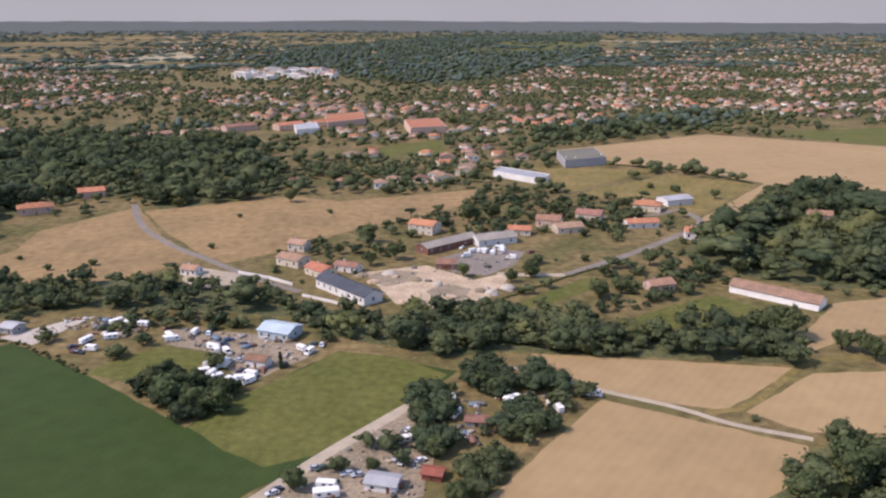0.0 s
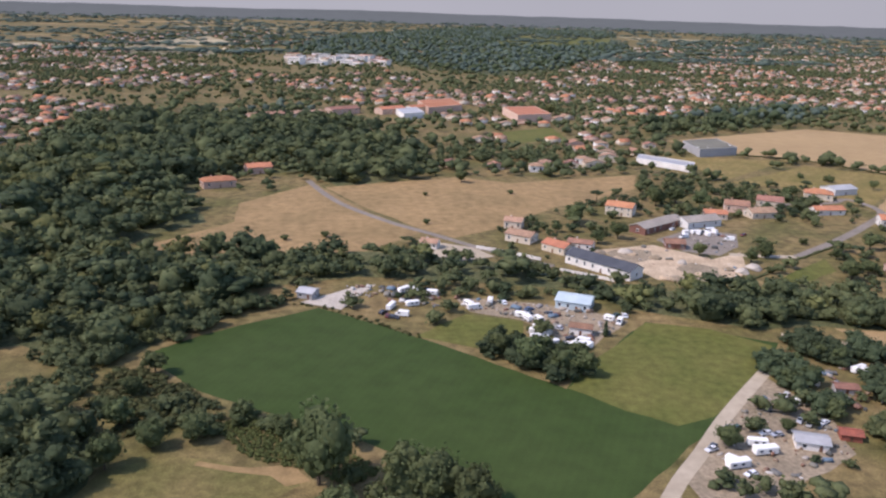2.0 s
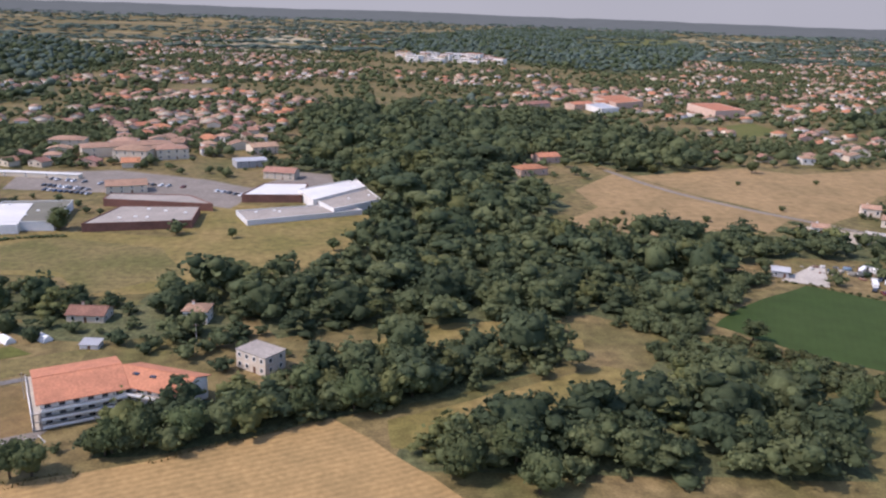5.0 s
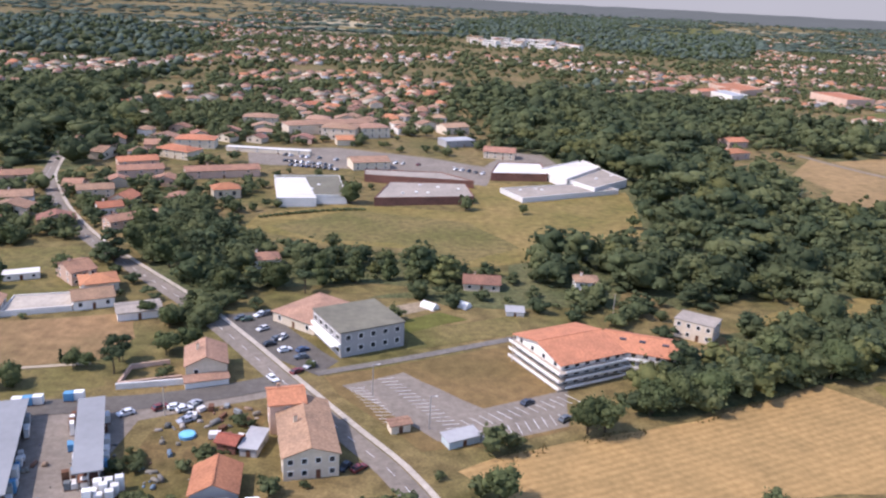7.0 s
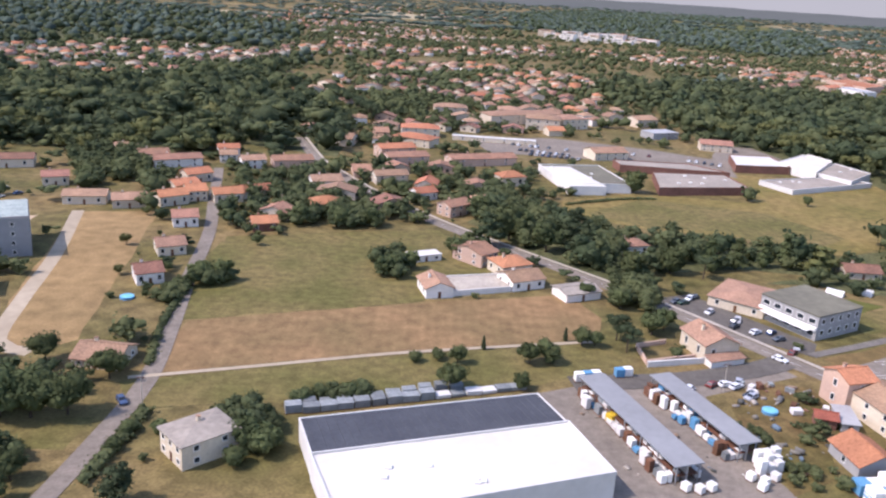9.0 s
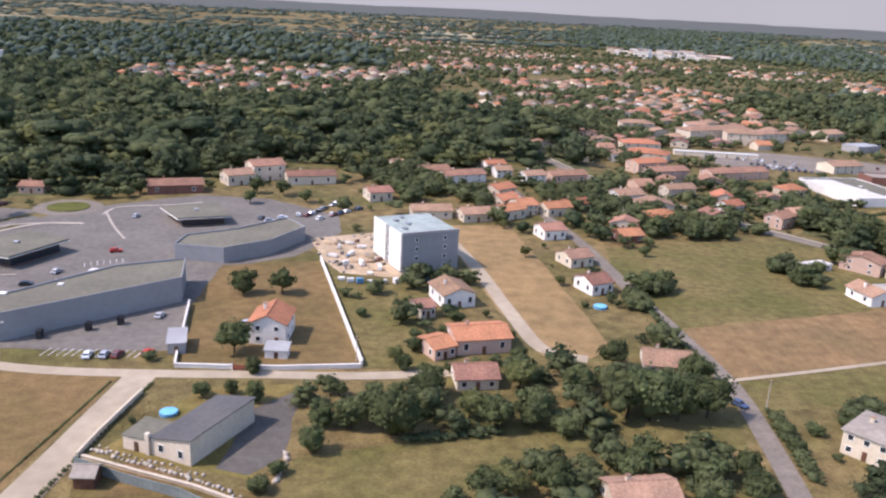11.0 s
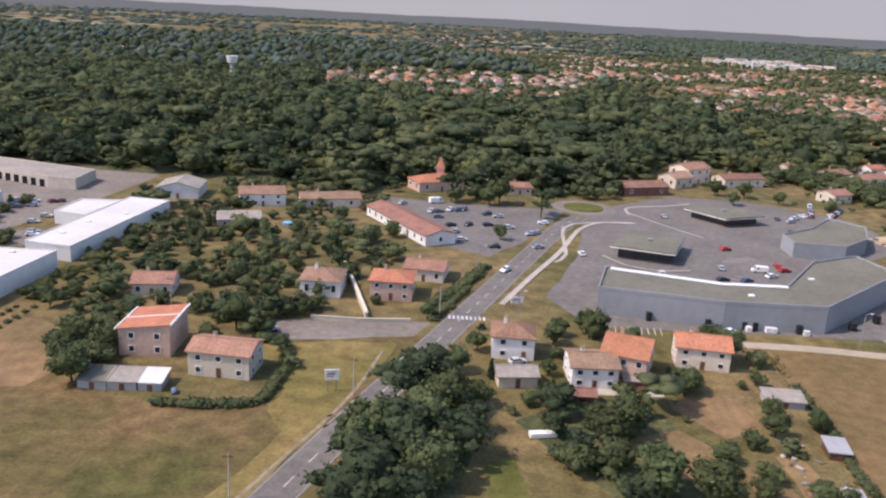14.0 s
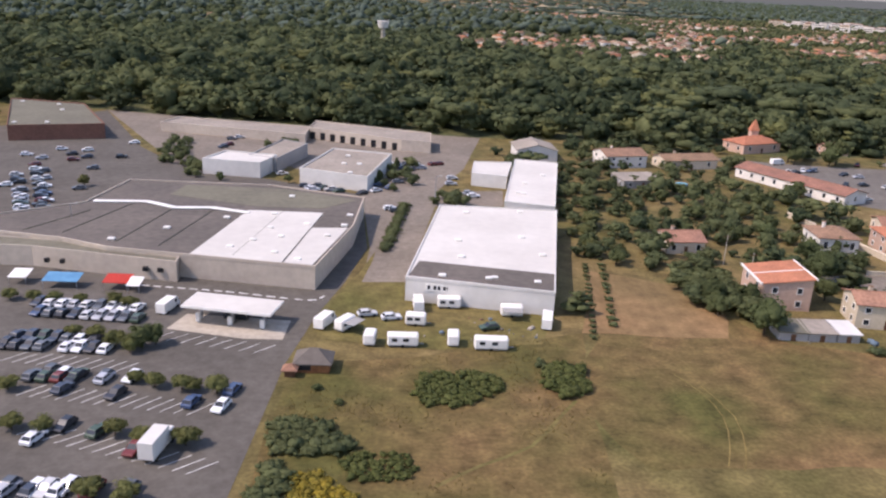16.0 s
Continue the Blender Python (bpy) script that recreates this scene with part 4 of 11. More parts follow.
def gable_roof(w, d, h, rise, over=0.28, thick=0.14, along="x"):
    """Two sloping slabs with eaves; along: the ridge's direction."""
    bm = bmesh.new()
    if along == "y":
        w, d = d, w
    slope = rise / (d / 2)
    y0, y1, ym = -over, d + over, d / 2
    z0 = h - over * slope
    t = thick
    prof = [(y0, z0), (ym, h + rise), (y1, z0), (y1, z0 + t), (ym, h + rise + t), (y0, z0 + t)]
    vs = [[bm.verts.new((x, y, z) if along == "x" else (y, x, z)) for y, z in prof] for x in (-over, w + over)]
    quads = [(0, 1), (1, 2), (2, 3), (3, 4), (4, 5), (5, 0)]
    for i, j in quads:
        bm.faces.new((vs[0][i], vs[0][j], vs[1][j], vs[1][i]))
    for s in vs:
        bm.faces.new((s[0], s[1], s[4], s[5])), bm.faces.new((s[1], s[2], s[3], s[4]))
    # ridge tiles
    r = 0.09
    if along == "x":
        box(bm, -over, w + over, ym - r, ym + r, h + rise + t - 0.05, h + rise + t + 0.05)
    else:
        box(bm, ym - r, ym + r, -over, w + over, h + rise + t - 0.05, h + rise + t + 0.05)
    bmesh.ops.recalc_face_normals(bm, faces=bm.faces)
    return bm


def hip_roof(w, d, h, rise, over=0.28):
    bm = bmesh.new()
    run = min(w, d) / 2
    if w >= d:
        top = [(run, d / 2), (w - run, d / 2)]
    else:
        top = [(w / 2, run), (w / 2, d - run)]
    if math.dist(*top) < 0.2:
        top = [(w / 2 - 0.1, d / 2), (w / 2 + 0.1, d / 2)]
    z0 = h - over * rise / run
    vs = [(-over, -over, z0), (w + over, -over, z0), (w + over, d + over, z0), (-over, d + over, z0)]
    vs += [(x, y, z + 0.12) for x, y, z in vs] + [(*top[0], h + rise + 0.12), (*top[1], h + rise + 0.12)]
    f = [(3, 2, 1, 0), (0, 1, 5, 4), (1, 2, 6, 5), (2, 3, 7, 6), (3, 0, 4, 7)]
    if w >= d:
        f += [(4, 5, 9, 8), (6, 7, 8, 9), (5, 6, 9), (7, 4, 8)]
    else:
        f += [(4, 5, 8), (5, 6, 9, 8), (6, 7, 9), (7, 4, 8, 9)]
    solid(bm, vs, f)
    bmesh.ops.recalc_face_normals(bm, faces=bm.faces)
    return bm


def wall_body(w, d, h, rise=0.0, along="x"):
    bm = bmesh.new()
    if not rise:
        return box(bm, 0, w, 0, d, 0, h - 0.02)
    if along == "x":
        vs = [(0, 0, 0), (w, 0, 0), (w, d, 0), (0, d, 0), (0, 0, h), (w, 0, h), (w, d, h), (0, d, h), (0, d / 2, h + rise - 0.02), (w, d / 2, h + rise - 0.02)]
        fs = [(3, 2, 1, 0), (0, 1, 5, 4), (2, 3, 7, 6), (1, 2, 6, 9, 5), (3, 0, 4, 8, 7), (4, 5, 9, 8), (6, 7, 8, 9)]
    else:
        vs = [(0, 0, 0), (w, 0, 0), (w, d, 0), (0, d, 0), (0, 0, h), (w, 0, h), (w, d, h), (0, d, h), (w / 2, 0, h + rise - 0.02), (w / 2, d, h + rise - 0.02)]
        fs = [(3, 2, 1, 0), (0, 1, 5, 8, 4), (2, 3, 7, 9, 6), (1, 2, 6, 5), (3, 0, 4, 7), (4, 8, 9, 7), (5, 6, 9, 8)]
    return solid(bm, vs, fs)


BUILT = []        # plans of the placed buildings


def house(a, b, depth, h, rise=1.0, kind="gable", along="x", wall=None, roof=None, label="", category="house", floors=1, front=3, side=2,
          chimney=True, name="house", door=True, group="", rail=None):
    m, w = edge_pose(a, b)
    wall, roof = wall or CREAM, roof or TILE
    ob = base(name, m, label, category, group)
    BUILT.append((Vector((m @ Vector((w / 2, depth / 2, 0)))), math.hypot(w, depth) / 2 + 0.6))
    if kind == "shed":
        low = h - rise
        body = solid(bmesh.new(), [(0, 0, 0), (w, 0, 0), (w, depth, 0), (0, depth, 0), (0, 0, low), (w, 0, low), (w, depth, h), (0, depth, h)],
                     [(3, 2, 1, 0), (4, 5, 6, 7), (0, 1, 5, 4), (1, 2, 6, 5), (2, 3, 7, 6), (3, 0, 4, 7)])
        part("wall", body, wall, ob)
    else:
        part("wall", wall_body(w, depth, h, rise if kind == "gable" else 0, along), wall, ob)
    if kind == "gable":
        part("roof", gable_roof(w, depth, h, rise, along=along), roof, ob)
    elif kind == "hip":
        part("roof", hip_roof(w, depth, h, rise), roof, ob)
    elif kind == "shed":
        bm = solid(bmesh.new(), [(-0.2, -0.2, h - rise), (w + 0.2, -0.2, h - rise), (w + 0.2, depth + 0.2, h), (-0.2, depth + 0.2, h),
                                 (-0.2, -0.2, h - rise + 0.12), (w + 0.2, -0.2, h - rise + 0.12), (w + 0.2, depth + 0.2, h + 0.12), (-0.2, depth + 0.2, h + 0.12)],
                   [(3, 2, 1, 0), (4, 5, 6, 7), (0, 1, 5, 4), (1, 2, 6, 5), (2, 3, 7, 6), (3, 0, 4, 7)])
        part("roof", bm, roof, ob)
    else:
        bm = box(bmesh.new(), -0.12, w + 0.12, -0.12, depth + 0.12, h - 0.02, h + 0.10)
        part("roof", bm, roof, ob)
    if chimney:
        cx, cy = w * 0.3, depth * 0.5
        c = part("chimney", box(bmesh.new(), cx - 0.22, cx + 0.22, cy + 0.25, cy + 0.65, h, h + rise + 0.55, 0.03), wall, ob)
        part("cap", box(bmesh.new(), cx - 0.27, cx + 0.27, cy + 0.2, cy + 0.7, h + rise + 0.55, h + rise + 0.63), TILEB, c)
    if front or side:
        openings(ob, w, depth, h - (rise if kind == "shed" else 0), floors, front, side, door=door)
    return ob


def hall(pts, h, wall, roof, label, category="warehouse", name="warehouse", parapet=0.25, parapet_mat=None, lights=0, strip=None):
    """A flat-roofed building over a plan of corners, with a parapet and roof lights."""
    cx, cy = sum(p[0] for p in pts) / len(pts), sum(p[1] for p in pts) / len(pts)
    pts = [(x - cx, y - cy) for x, y in pts]
    area = sum(a[0] * b[1] - b[0] * a[1] for a, b in zip(pts, pts[1:] + pts[:1]))
    pts = pts if area > 0 else pts[::-1]
    ob = base(name, pose(cx, cy, 0), label, category)
    BUILT.append((Vector((cx, cy, 0)), max(math.hypot(*p) for p in pts) * 0.75))
    KEEP_OUT.append([(x + cx, y + cy) for x, y in pts])
    part("wall", prism(bmesh.new(), pts, 0, h - 0.05), wall, ob)
    part("roof", prism(bmesh.new(), [(x * 0.998, y * 0.998) for x, y in pts], h - 0.045, h), roof, ob)
    if parapet:
        n, t = len(pts), 0.18
        inner = []
        for i in range(n):
            p, q, r = Vector(pts[i - 1]), Vector(pts[i]), Vector(pts[(i + 1) % n])
            d1, d2 = (q - p).normalized(), (r - q).normalized()
            n1, n2 = Vector((-d1.y, d1.x)), Vector((-d2.y, d2.x))
            k = (n1 + n2) / max(0.35, 1 + n1.dot(n2))
            inner.append(q + k * t)
        bm = bmesh.new()
        rings = [[bm.verts.new((x, y, z)) for x, y in line] for line, z in ((pts, h - 0.2), (pts, h + parapet), (inner, h + parapet), (inner, h - 0.2))]
        for i in range(n):
            j = (i + 1) % n
            for k in range(4):
                p, q = rings[k], rings[(k + 1) % 4]
                bm.faces.new((p[i], p[j], q[j], q[i]))
        bmesh.ops.recalc_face_normals(bm, faces=bm.faces)
        p = part("parapet", bm, parapet_mat or wall, ob)
        p.scale = (1.003, 1.003, 1)
    rnd = random.Random(int(cx))
    k = 0
    lo, hi = np.min(pts, axis=0), np.max(pts, axis=0)
    for _ in range(lights * 12):
        if k >= lights:
            break
        x, y = rnd.uniform(lo[0], hi[0]), rnd.uniform(lo[1], hi[1])
        if all(inside(x + dx, y + dy, pts) for dx in (-1, 1) for dy in (-1, 1)):
            part("roof_light", box(bmesh.new(), x - 0.45, x + 0.45, y - 0.35, y + 0.35, h, h + 0.28, 0.06), TRIM, ob)
            k += 1
    return ob


def roof_bay(building, pts, z, thick, material, label="", lights=0):
    """A raised bay of other roofing on a flat roof, with its roof lights."""
    c = building.matrix_basis.translation
    pts = [(x - c.x, y - c.y) for x, y in pts]
    bay = part("roof_bay", prism(bmesh.new(), pts, z, z + thick), material, building, label)
    lo, hi, rnd, k = np.min(pts, axis=0), np.max(pts, axis=0), random.Random(len(pts) + lights), 0
    for _ in range(lights * 12):
        x, y = rnd.uniform(lo[0], hi[0]), rnd.uniform(lo[1], hi[1])
        if k < lights and all(inside(x + dx, y + dy, pts) for dx in (-1, 1) for dy in (-1, 1)):
            part("roof_light", box(bmesh.new(), x - 0.4, x + 0.4, y - 0.3, y + 0.3, z + thick, z + thick + 0.25, 0.06), TRIM, bay)
            k += 1
    return bay


def wall_line(name, pts, h, thick, material, label, category="wall", piers=0):
    """A free-standing garden wall or hedge-height screen along corners, with a coping."""
    cx, cy = pts[0]
    bm, cop = bmesh.new(), bmesh.new()
    for a, b in zip(pts, pts[1:]):
        d = Vector((b[0] - a[0], b[1] - a[1])).normalized()
        s = Vector((-d.y, d.x)) * thick / 2
        for m, k, z0, z1 in ((bm, 1.0, 0, h), (cop, 1.5, h, h + 0.06)):
            q = [(a[0] - cx + s.x * k, a[1] - cy + s.y * k), (a[0] - cx - s.x * k, a[1] - cy - s.y * k), (b[0] - cx - s.x * k, b[1] - cy - s.y * k), (b[0] - cx + s.x * k, b[1] - cy + s.y * k)]
            prism(m, q, z0, z1)
    ob = part(name, bm, material)
    ob.location = (cx, cy, 0)
    tagged(ob, label, category)
    part("coping", cop, material, ob)
    return ob


# ---- building plots of the first stretch
house((-16.3, 219.3), (-2.9, 202.2), 6.2, 2.6, 1.5, wall=WHITE, roof=SLATE, label="long terraced house with dark slate roof and white front", front=8, side=1, chimney=False)
house((-20.4, 232.2), (-15.2, 225.8), 5.5, 2.2, 1.0, wall=CREAM, roof=ORANGE, label="small house with orange tiled roof")
house((-12.0, 234.4), (-5.5, 230.7), 4.0, 1.9, 0.7, wall=WHITE, roof=TILE, label="low white house with red tiled roof")
house((-29.8, 242.1), (-22.9, 237.0), 6, 2.4, 1.0, wall=CREAM, roof=TILEB, label="yellow rendered house with pale tiled roof")
house((-27.7, 256.6), (-22.4, 254.4), 5, 2.6, 0.9, wall=CREAM, roof=TILEB, label="yellow rendered house behind a hedge")
house((12.1, 276.4), (20.2, 271.5), 7, 3.3, 1.1, wall=CREAM, roof=ORANGE, label="cream two-storey house with orange tiled roof", floors=2, front=4)
house((17.0, 248.0), (34.6, 261.3), 6.0, 2.2, 1.0, along="x", wall=BRICK, roof=ROOFT, label="long brick workshop with sandy sheet roof", category="workshop", name="workshop", chimney=False, front=6, side=1)
house((34.4, 255.7), (47.8, 260.1), 7.0, 2.3, 1.2, along="x", wall=PALEW, roof=ROOFT, label="pale works hall with sandy sheet roof", category="hall", name="hall", chimney=False, front=3, side=1)
house((18.5, 232.9), (24.2, 231.9), 5, 1.8, 0.8, wall=BRICK, roof=TILE, label="small red workshop with tiled roof", chimney=False)
house((46.2, 270.5), (53.8, 268.4), 5, 2.0, 0.9, wall=CREAM, roof=ORANGE, label="low house with orange tiled roof")
house((58.1, 280.5), (66.1, 277.4), 7, 2.8, 1.2, wall=PINK, roof=TILE, label="pink rendered house with faded tiled roof")
house((63.8, 269.8), (73.4, 271.3), 6, 2.2, 1.2, along="x", wall=CREAM, roof=TILEB, label="gabled house with pale tiled roof")
house((75.0, 290.0), (83.3, 285.9), 6, 2.4, 1.3, wall=CREAM, roof=TILE, label="cream house with faded tiled roof and hedge")
house((100.9, 302.5), (110.2, 297.9), 7, 2.6, 1.4, kind="hip", wall=CREAM, roof=ORANGE, label="cream villa with orange hipped roof")
house((116.9, 308.0), (128.3, 311.1), 8, 2.4, 1.0, wall=PALEW, roof=ROOFM, label="grey sheet metal barn beside villas", category="barn", name="barn", chimney=False, front=1, side=0)
house((90.6, 275.3), (102.1, 276.0), 5, 2.0, 1.0, wall=WHITE, roof=ORANGE, label="white bungalow with orange tiled roof")
house((105.4, 259.5), (112.1, 257.5), 6, 2.6, 1.2, wall=WHITE, roof=ORANGE, label="white house with orange tiled roof at a bend")
house((97.2, 205.4), (113.5, 188.3), 6.5, 2.0, 1.3, wall=WHITE, roof=TILEB, label="long white farm barn with brown tiled roof", category="barn", name="barn", chimney=False, front=0, side=0)
house((158.9, 276.9), (166.8, 274.6), 7, 3.2, 1.2, wall=PINK, roof=TILE, label="pink farmhouse half hidden by trees", floors=2)
house((75.8, 205.8), (82.8, 207.6), 5, 2.2, 1.0, wall=PINK, roof=TILE, label="small house with red roof among trees")
hall([(95.6, 394.5), (118.4, 402.1), (120.5, 431.5), (97.6, 422.5)], 4.0, GREYW, ROOFG, "grey flat-roofed depot at the field's edge", category="depot", name="depot", lights=3)
hall([(57.0, 377.0), (75.8, 354.1), (81.6, 366.6), (62.0, 388.1)], 2.4, WHITE, ROOFM, "long low white hall with a grey roof", category="hall", name="hall")
hall([(24.8, 512.5), (48.0, 520.7), (45.9, 562.6), (22.3, 555.7)], 5.0, PINK, ORANGE, "sports hall with pink walls and orange roof", category="sports hall", name="sports_hall")
hall([(-28.8, 551.3), (-3.3, 572.6), (-6.8, 615.4), (-33.0, 597.2)], 4.0, PINK, ORANGE, "long school with orange roof", category="school", name="school")
hall([(-46.8, 520.9), (-32.9, 529.9), (-36.7, 557.6), (-51.2, 550.3)], 3.5, WHITE, ROOFM, "white hall with flat roof", category="hall", name="hall")
house((-27.7, 182.8), (-20.4, 179.1), 6.5, 2.1, 0.9, wall=BLUEM, roof=BLUEM, label="light blue corrugated shed with curved roof", category="shed", name="shed", chimney=False, front=4, side=1)
house((-28.3, 166.3), (-23.9, 164.5), 3, 1.8, 0.5, wall=WHITE, roof=TILE, label="small white hut beside caravans", category="hut", name="hut", chimney=False, front=1, side=0)
house((-89.8, 191.1), (-86.1, 189.4), 4, 1.6, 0.6, wall=GREYW, roof=ROOFM, label="small grey hut by a concrete yard", category="hut", name="hut", chimney=False, front=2, side=1)
house((-56.7, 234.1), (-52.0, 232.3), 4, 1.8, 0.8, wall=WHITE, roof=TILEB, label="small white house beside the lane")
house((-133.4, 312.5), (-121.8, 317.4), 7, 2.8, 1.2, kind="hip", wall=PINK, roof=ORANGE, label="villa with bright orange hipped roof")
house((-120.7, 341.2), (-111.0, 344.8), 7, 2.8, 1.2, wall=PINK, roof=ORANGE, label="villa with orange tiled roof by woods")
for a, b, lab in (((-2.4, 116.0), (2.5, 114.3), "pale shed with a flat sheet roof"), ((-5030.9, -8123.1), (-5030.9, -8123.1), "")):
    if lab:
        house(a, b, 3.6, 1.4, 0.5, kind="gable", wall=WHITE, roof=ROOFM, label=lab, category="shed", name="shed", chimney=False, front=2, side=1)
house((6.9, 118.3), (10.1, 117.2), 2.6, 1.2, 0.4, wall=RUST, roof=RUST, label="rusty red sheet metal shed", category="shed", name="shed", chimney=False, front=1, side=0)
house((16.1, 135.5), (20.1, 134.6), 2.6, 1.2, 0.4, wall=GREYW, roof=TILE, label="small shed with a reddish roof", category="shed", name="shed", chimney=False, front=1, side=0)

# ---- second stretch: shops, office, school, village houses
hall([(-214.9, 269.0), (-208.7, 254.4), (-192.8, 275.5), (-196.4, 287.7)], 2.9, WHITE, ROOFW, "supermarket with a bright white roof", category="supermarket", name="supermarket", lights=3)
hall([(-207.7, 256.4), (-201.8, 245.4), (-187.7, 259.5), (-192.2, 274.7)], 2.3, PALEW, ROOFT, "grey-roofed wing of a supermarket", category="supermarket", name="supermarket", lights=2)
hall([(-231.0, 245.5), (-225.9, 233.3), (-193.3, 248.6), (-199.3, 257.2)], 1.3, PALEW, ROOFT, "low grey-roofed annex of a supermarket", category="annex", name="annex", lights=4)
hall([(-232.0, 262.1), (-213.2, 263.3), (-212.6, 281.3), (-227.2, 280.7)], 2.4, BRICK, ROOFW, "red brick shop with white roof", category="shop", name="shop")
hall([(-268.9, 224.3), (-240.6, 229.8), (-241.8, 246.5), (-264.6, 245.5)], 2.2, BRICK, ROOFT, "low brown flat-roofed school building", category="school", name="school", lights=6)
hall([(-295.3, 224.1), (-276.6, 225.3), (-280.3, 250.8), (-299.6, 248.0)], 2.4, PALEW, ROOFG, "shop hall with grey and white roof", category="shop", name="shop", lights=2)
hall([(-295.1, 220.3), (-284.6, 221.7), (-290.2, 246.6), (-298.8, 245.2)], 2.56, WHITE, ROOFW, "white-roofed part of a shop hall", category="shop", name="shop", parapet=0, lights=2)
hall([(-272.6, 254.3), (-238.7, 249.9), (-248.3, 261.3), (-272.9, 262.5)], 2.2, BRICK, ROOFT, "long low sandy-roofed hall", category="hall", name="hall")
m, w = edge_pose((-272.0, 125.0), (-261.7, 130.4))
office = base("office_building", m, "grey two-storey office with flat roof and strip balcony", "office")
dep = 11.5
BUILT.append((m @ Vector((w / 2, dep / 2, 0)), 8))
part("wall", box(bmesh.new(), 0, w, 0, dep, 0, 4.3), GREYW, office)
part("roof", box(bmesh.new(), -0.15, w + 0.15, -0.15, dep + 0.15, 4.3, 4.5), ROOFG, office)
part("band", box(bmesh.new(), -0.5, 0, 0, dep, 1.9, 2.4), TRIM, office, "white facade band")
part("awning", box(bmesh.new(), -1.3, -0.02, 1, dep - 1, 1.7, 1.85), TRIM, office, "white awning over the entrances")
for k in range(2):
    for i in range(5):
        window_at(office, w * (i + 0.6) / 5.2, 0, 0.9 + 2.0 * k, 0.8, 0.85, "s")
    for i in range(5):
        window_at(office, 0, dep * (i + 0.5) / 5, 0.8 + 2.1 * k, 1.3, 0.8, "w")
house((-284.9, 140.1), (-277.1, 133.9), 12, 1.9, 0.8, kind="hip", wall=CREAM, roof=TILEB, label="low shop with pale orange tiled roof", category="shop", name="shop", chimney=False)
# school with three wings of balconies
sa, sb = (-237.8, 115.9), (-243.1, 127.2)
m, w = edge_pose(sb, sa)
school = base("school_building", m, "three-storey white school with orange roof and balconies", "school")
BUILT.append((m @ Vector((w / 2, 6, 0)), 12))
L, D, HS = w, 12.0, 3.9
part("wall", wall_body(L, D, HS, 1.3, "y"), WHITE, school)
part("roof", gable_roof(L, D, HS, 1.3, over=0.55, along="y"), ORANGE, school)
for k in range(3):
    z = 0.15 + k * 1.3
    part("balcony", box(bmesh.new(), -0.2, L + 1.3, -1.3, 0.0, z, z + 0.14), CONCRETE, school)
    part("railing", box(bmesh.new(), -0.2, L + 1.3, -1.32, -1.26, z + 0.14, z + 0.55), TRIM, school)
    part("balcony", box(bmesh.new(), L, L + 1.3, 0.02, D, z, z + 0.14), CONCRETE, school)
    part("railing", box(bmesh.new(), L + 1.26, L + 1.32, 0.02, D, z + 0.14, z + 0.55), TRIM, school)
    for i in range(6):
        window_at(school, L, D * (i + 0.5) / 6, z + 0.25, 0.9, 0.75, "e")
    for i in range(4):
        window_at(school, L * (i + 0.5) / 4, 0, z + 0.25, 0.8, 0.75, "s")
m2, wl = edge_pose((-229.7, 123.0), (-218.2, 118.5))
wing = base("school_building", m2, "wing of the white school with orange roof", "school")
part("wall", wall_body(wl, 7.5, HS, 1.25, "x"), WHITE, wing)
part("roof", gable_roof(wl, 7.5, HS, 1.25, over=0.5, along="x"), ORANGE, wing)
for k in range(3):
    z = 0.15 + k * 1.3
    part("balcony", box(bmesh.new(), 0.5, wl, -1.2, 0, z, z + 0.14), CONCRETE, wing)
    part("railing", box(bmesh.new(), 0.5, wl, -1.22, -1.16, z + 0.14, z + 0.5), TRIM, wing)
    for i in range(6):
        window_at(wing, wl * (i + 0.6) / 6.4, 0, z + 0.25, 0.8, 0.75, "s")
for x in (0.2, 0.45, 0.75):
    part("roof_window", box(bmesh.new(), wl * x, wl * x + 1.0, 2.0, 2.8, HS + 0.72, HS + 1.02), GLASS, wing)
house((-226.6, 157.2), (-221.9, 156.9), 4.5, 2.8, 0.6, kind="hip", wall=WHITE, roof=TILEB, label="white cube house with low tiled roof", floors=2, front=2)
house((-212.9, 137.2), (-207.3, 133.0), 5, 3.4, 0.1, kind="flat", wall=CREAM, roof=ROOFT, label="pale two-storey house with flat roof and railing", floors=2, front=4, chimney=False)
house((-294.3, 115.4), (-288.5, 116.7), 7.0, 2.7, 1.3, along="y", wall=CREAM, roof=TILEB, label="roadside house with pale tiled roof", front=2)
house((-293.9, 113.2), (-288.0, 115.2), 1.6, 1.4, 0.4, kind="shed", wall=WHITE, roof=TILEB, label="low lean-to beside a roadside house", category="annex", name="annex", chimney=False, front=0, side=0)
house((-276.7, 89.9), (-270.1, 91.2), 13.5, 3.2, 1.1, along="y", wall=CREAM, roof=TILEB, label="long stone farmhouse with pale tiled roof along the road", floors=2, front=4, side=4)
house((-279.8, 100.7), (-275.3, 101.7), 5.0, 4.4, 1.0, along="x", wall=PINK, roof=ORANGE, label="tall pink house with orange tiled roof", floors=2, front=1, side=1)
house((-286.6, 84.4), (-281.3, 84.9), 6, 1.7, 1.3, along="y", wall=GREYW, roof=ORANGE, label="grey rendered outbuilding with orange tiled roof", chimney=False, front=1, side=1)
house((-286.0, 96.4), (-283.5, 95.6), 2.2, 1.5, 0.5, wall=BRICK, roof=RUST, label="small brick garden shed with dark red roof", category="shed", name="shed", chimney=False, front=1, side=0)
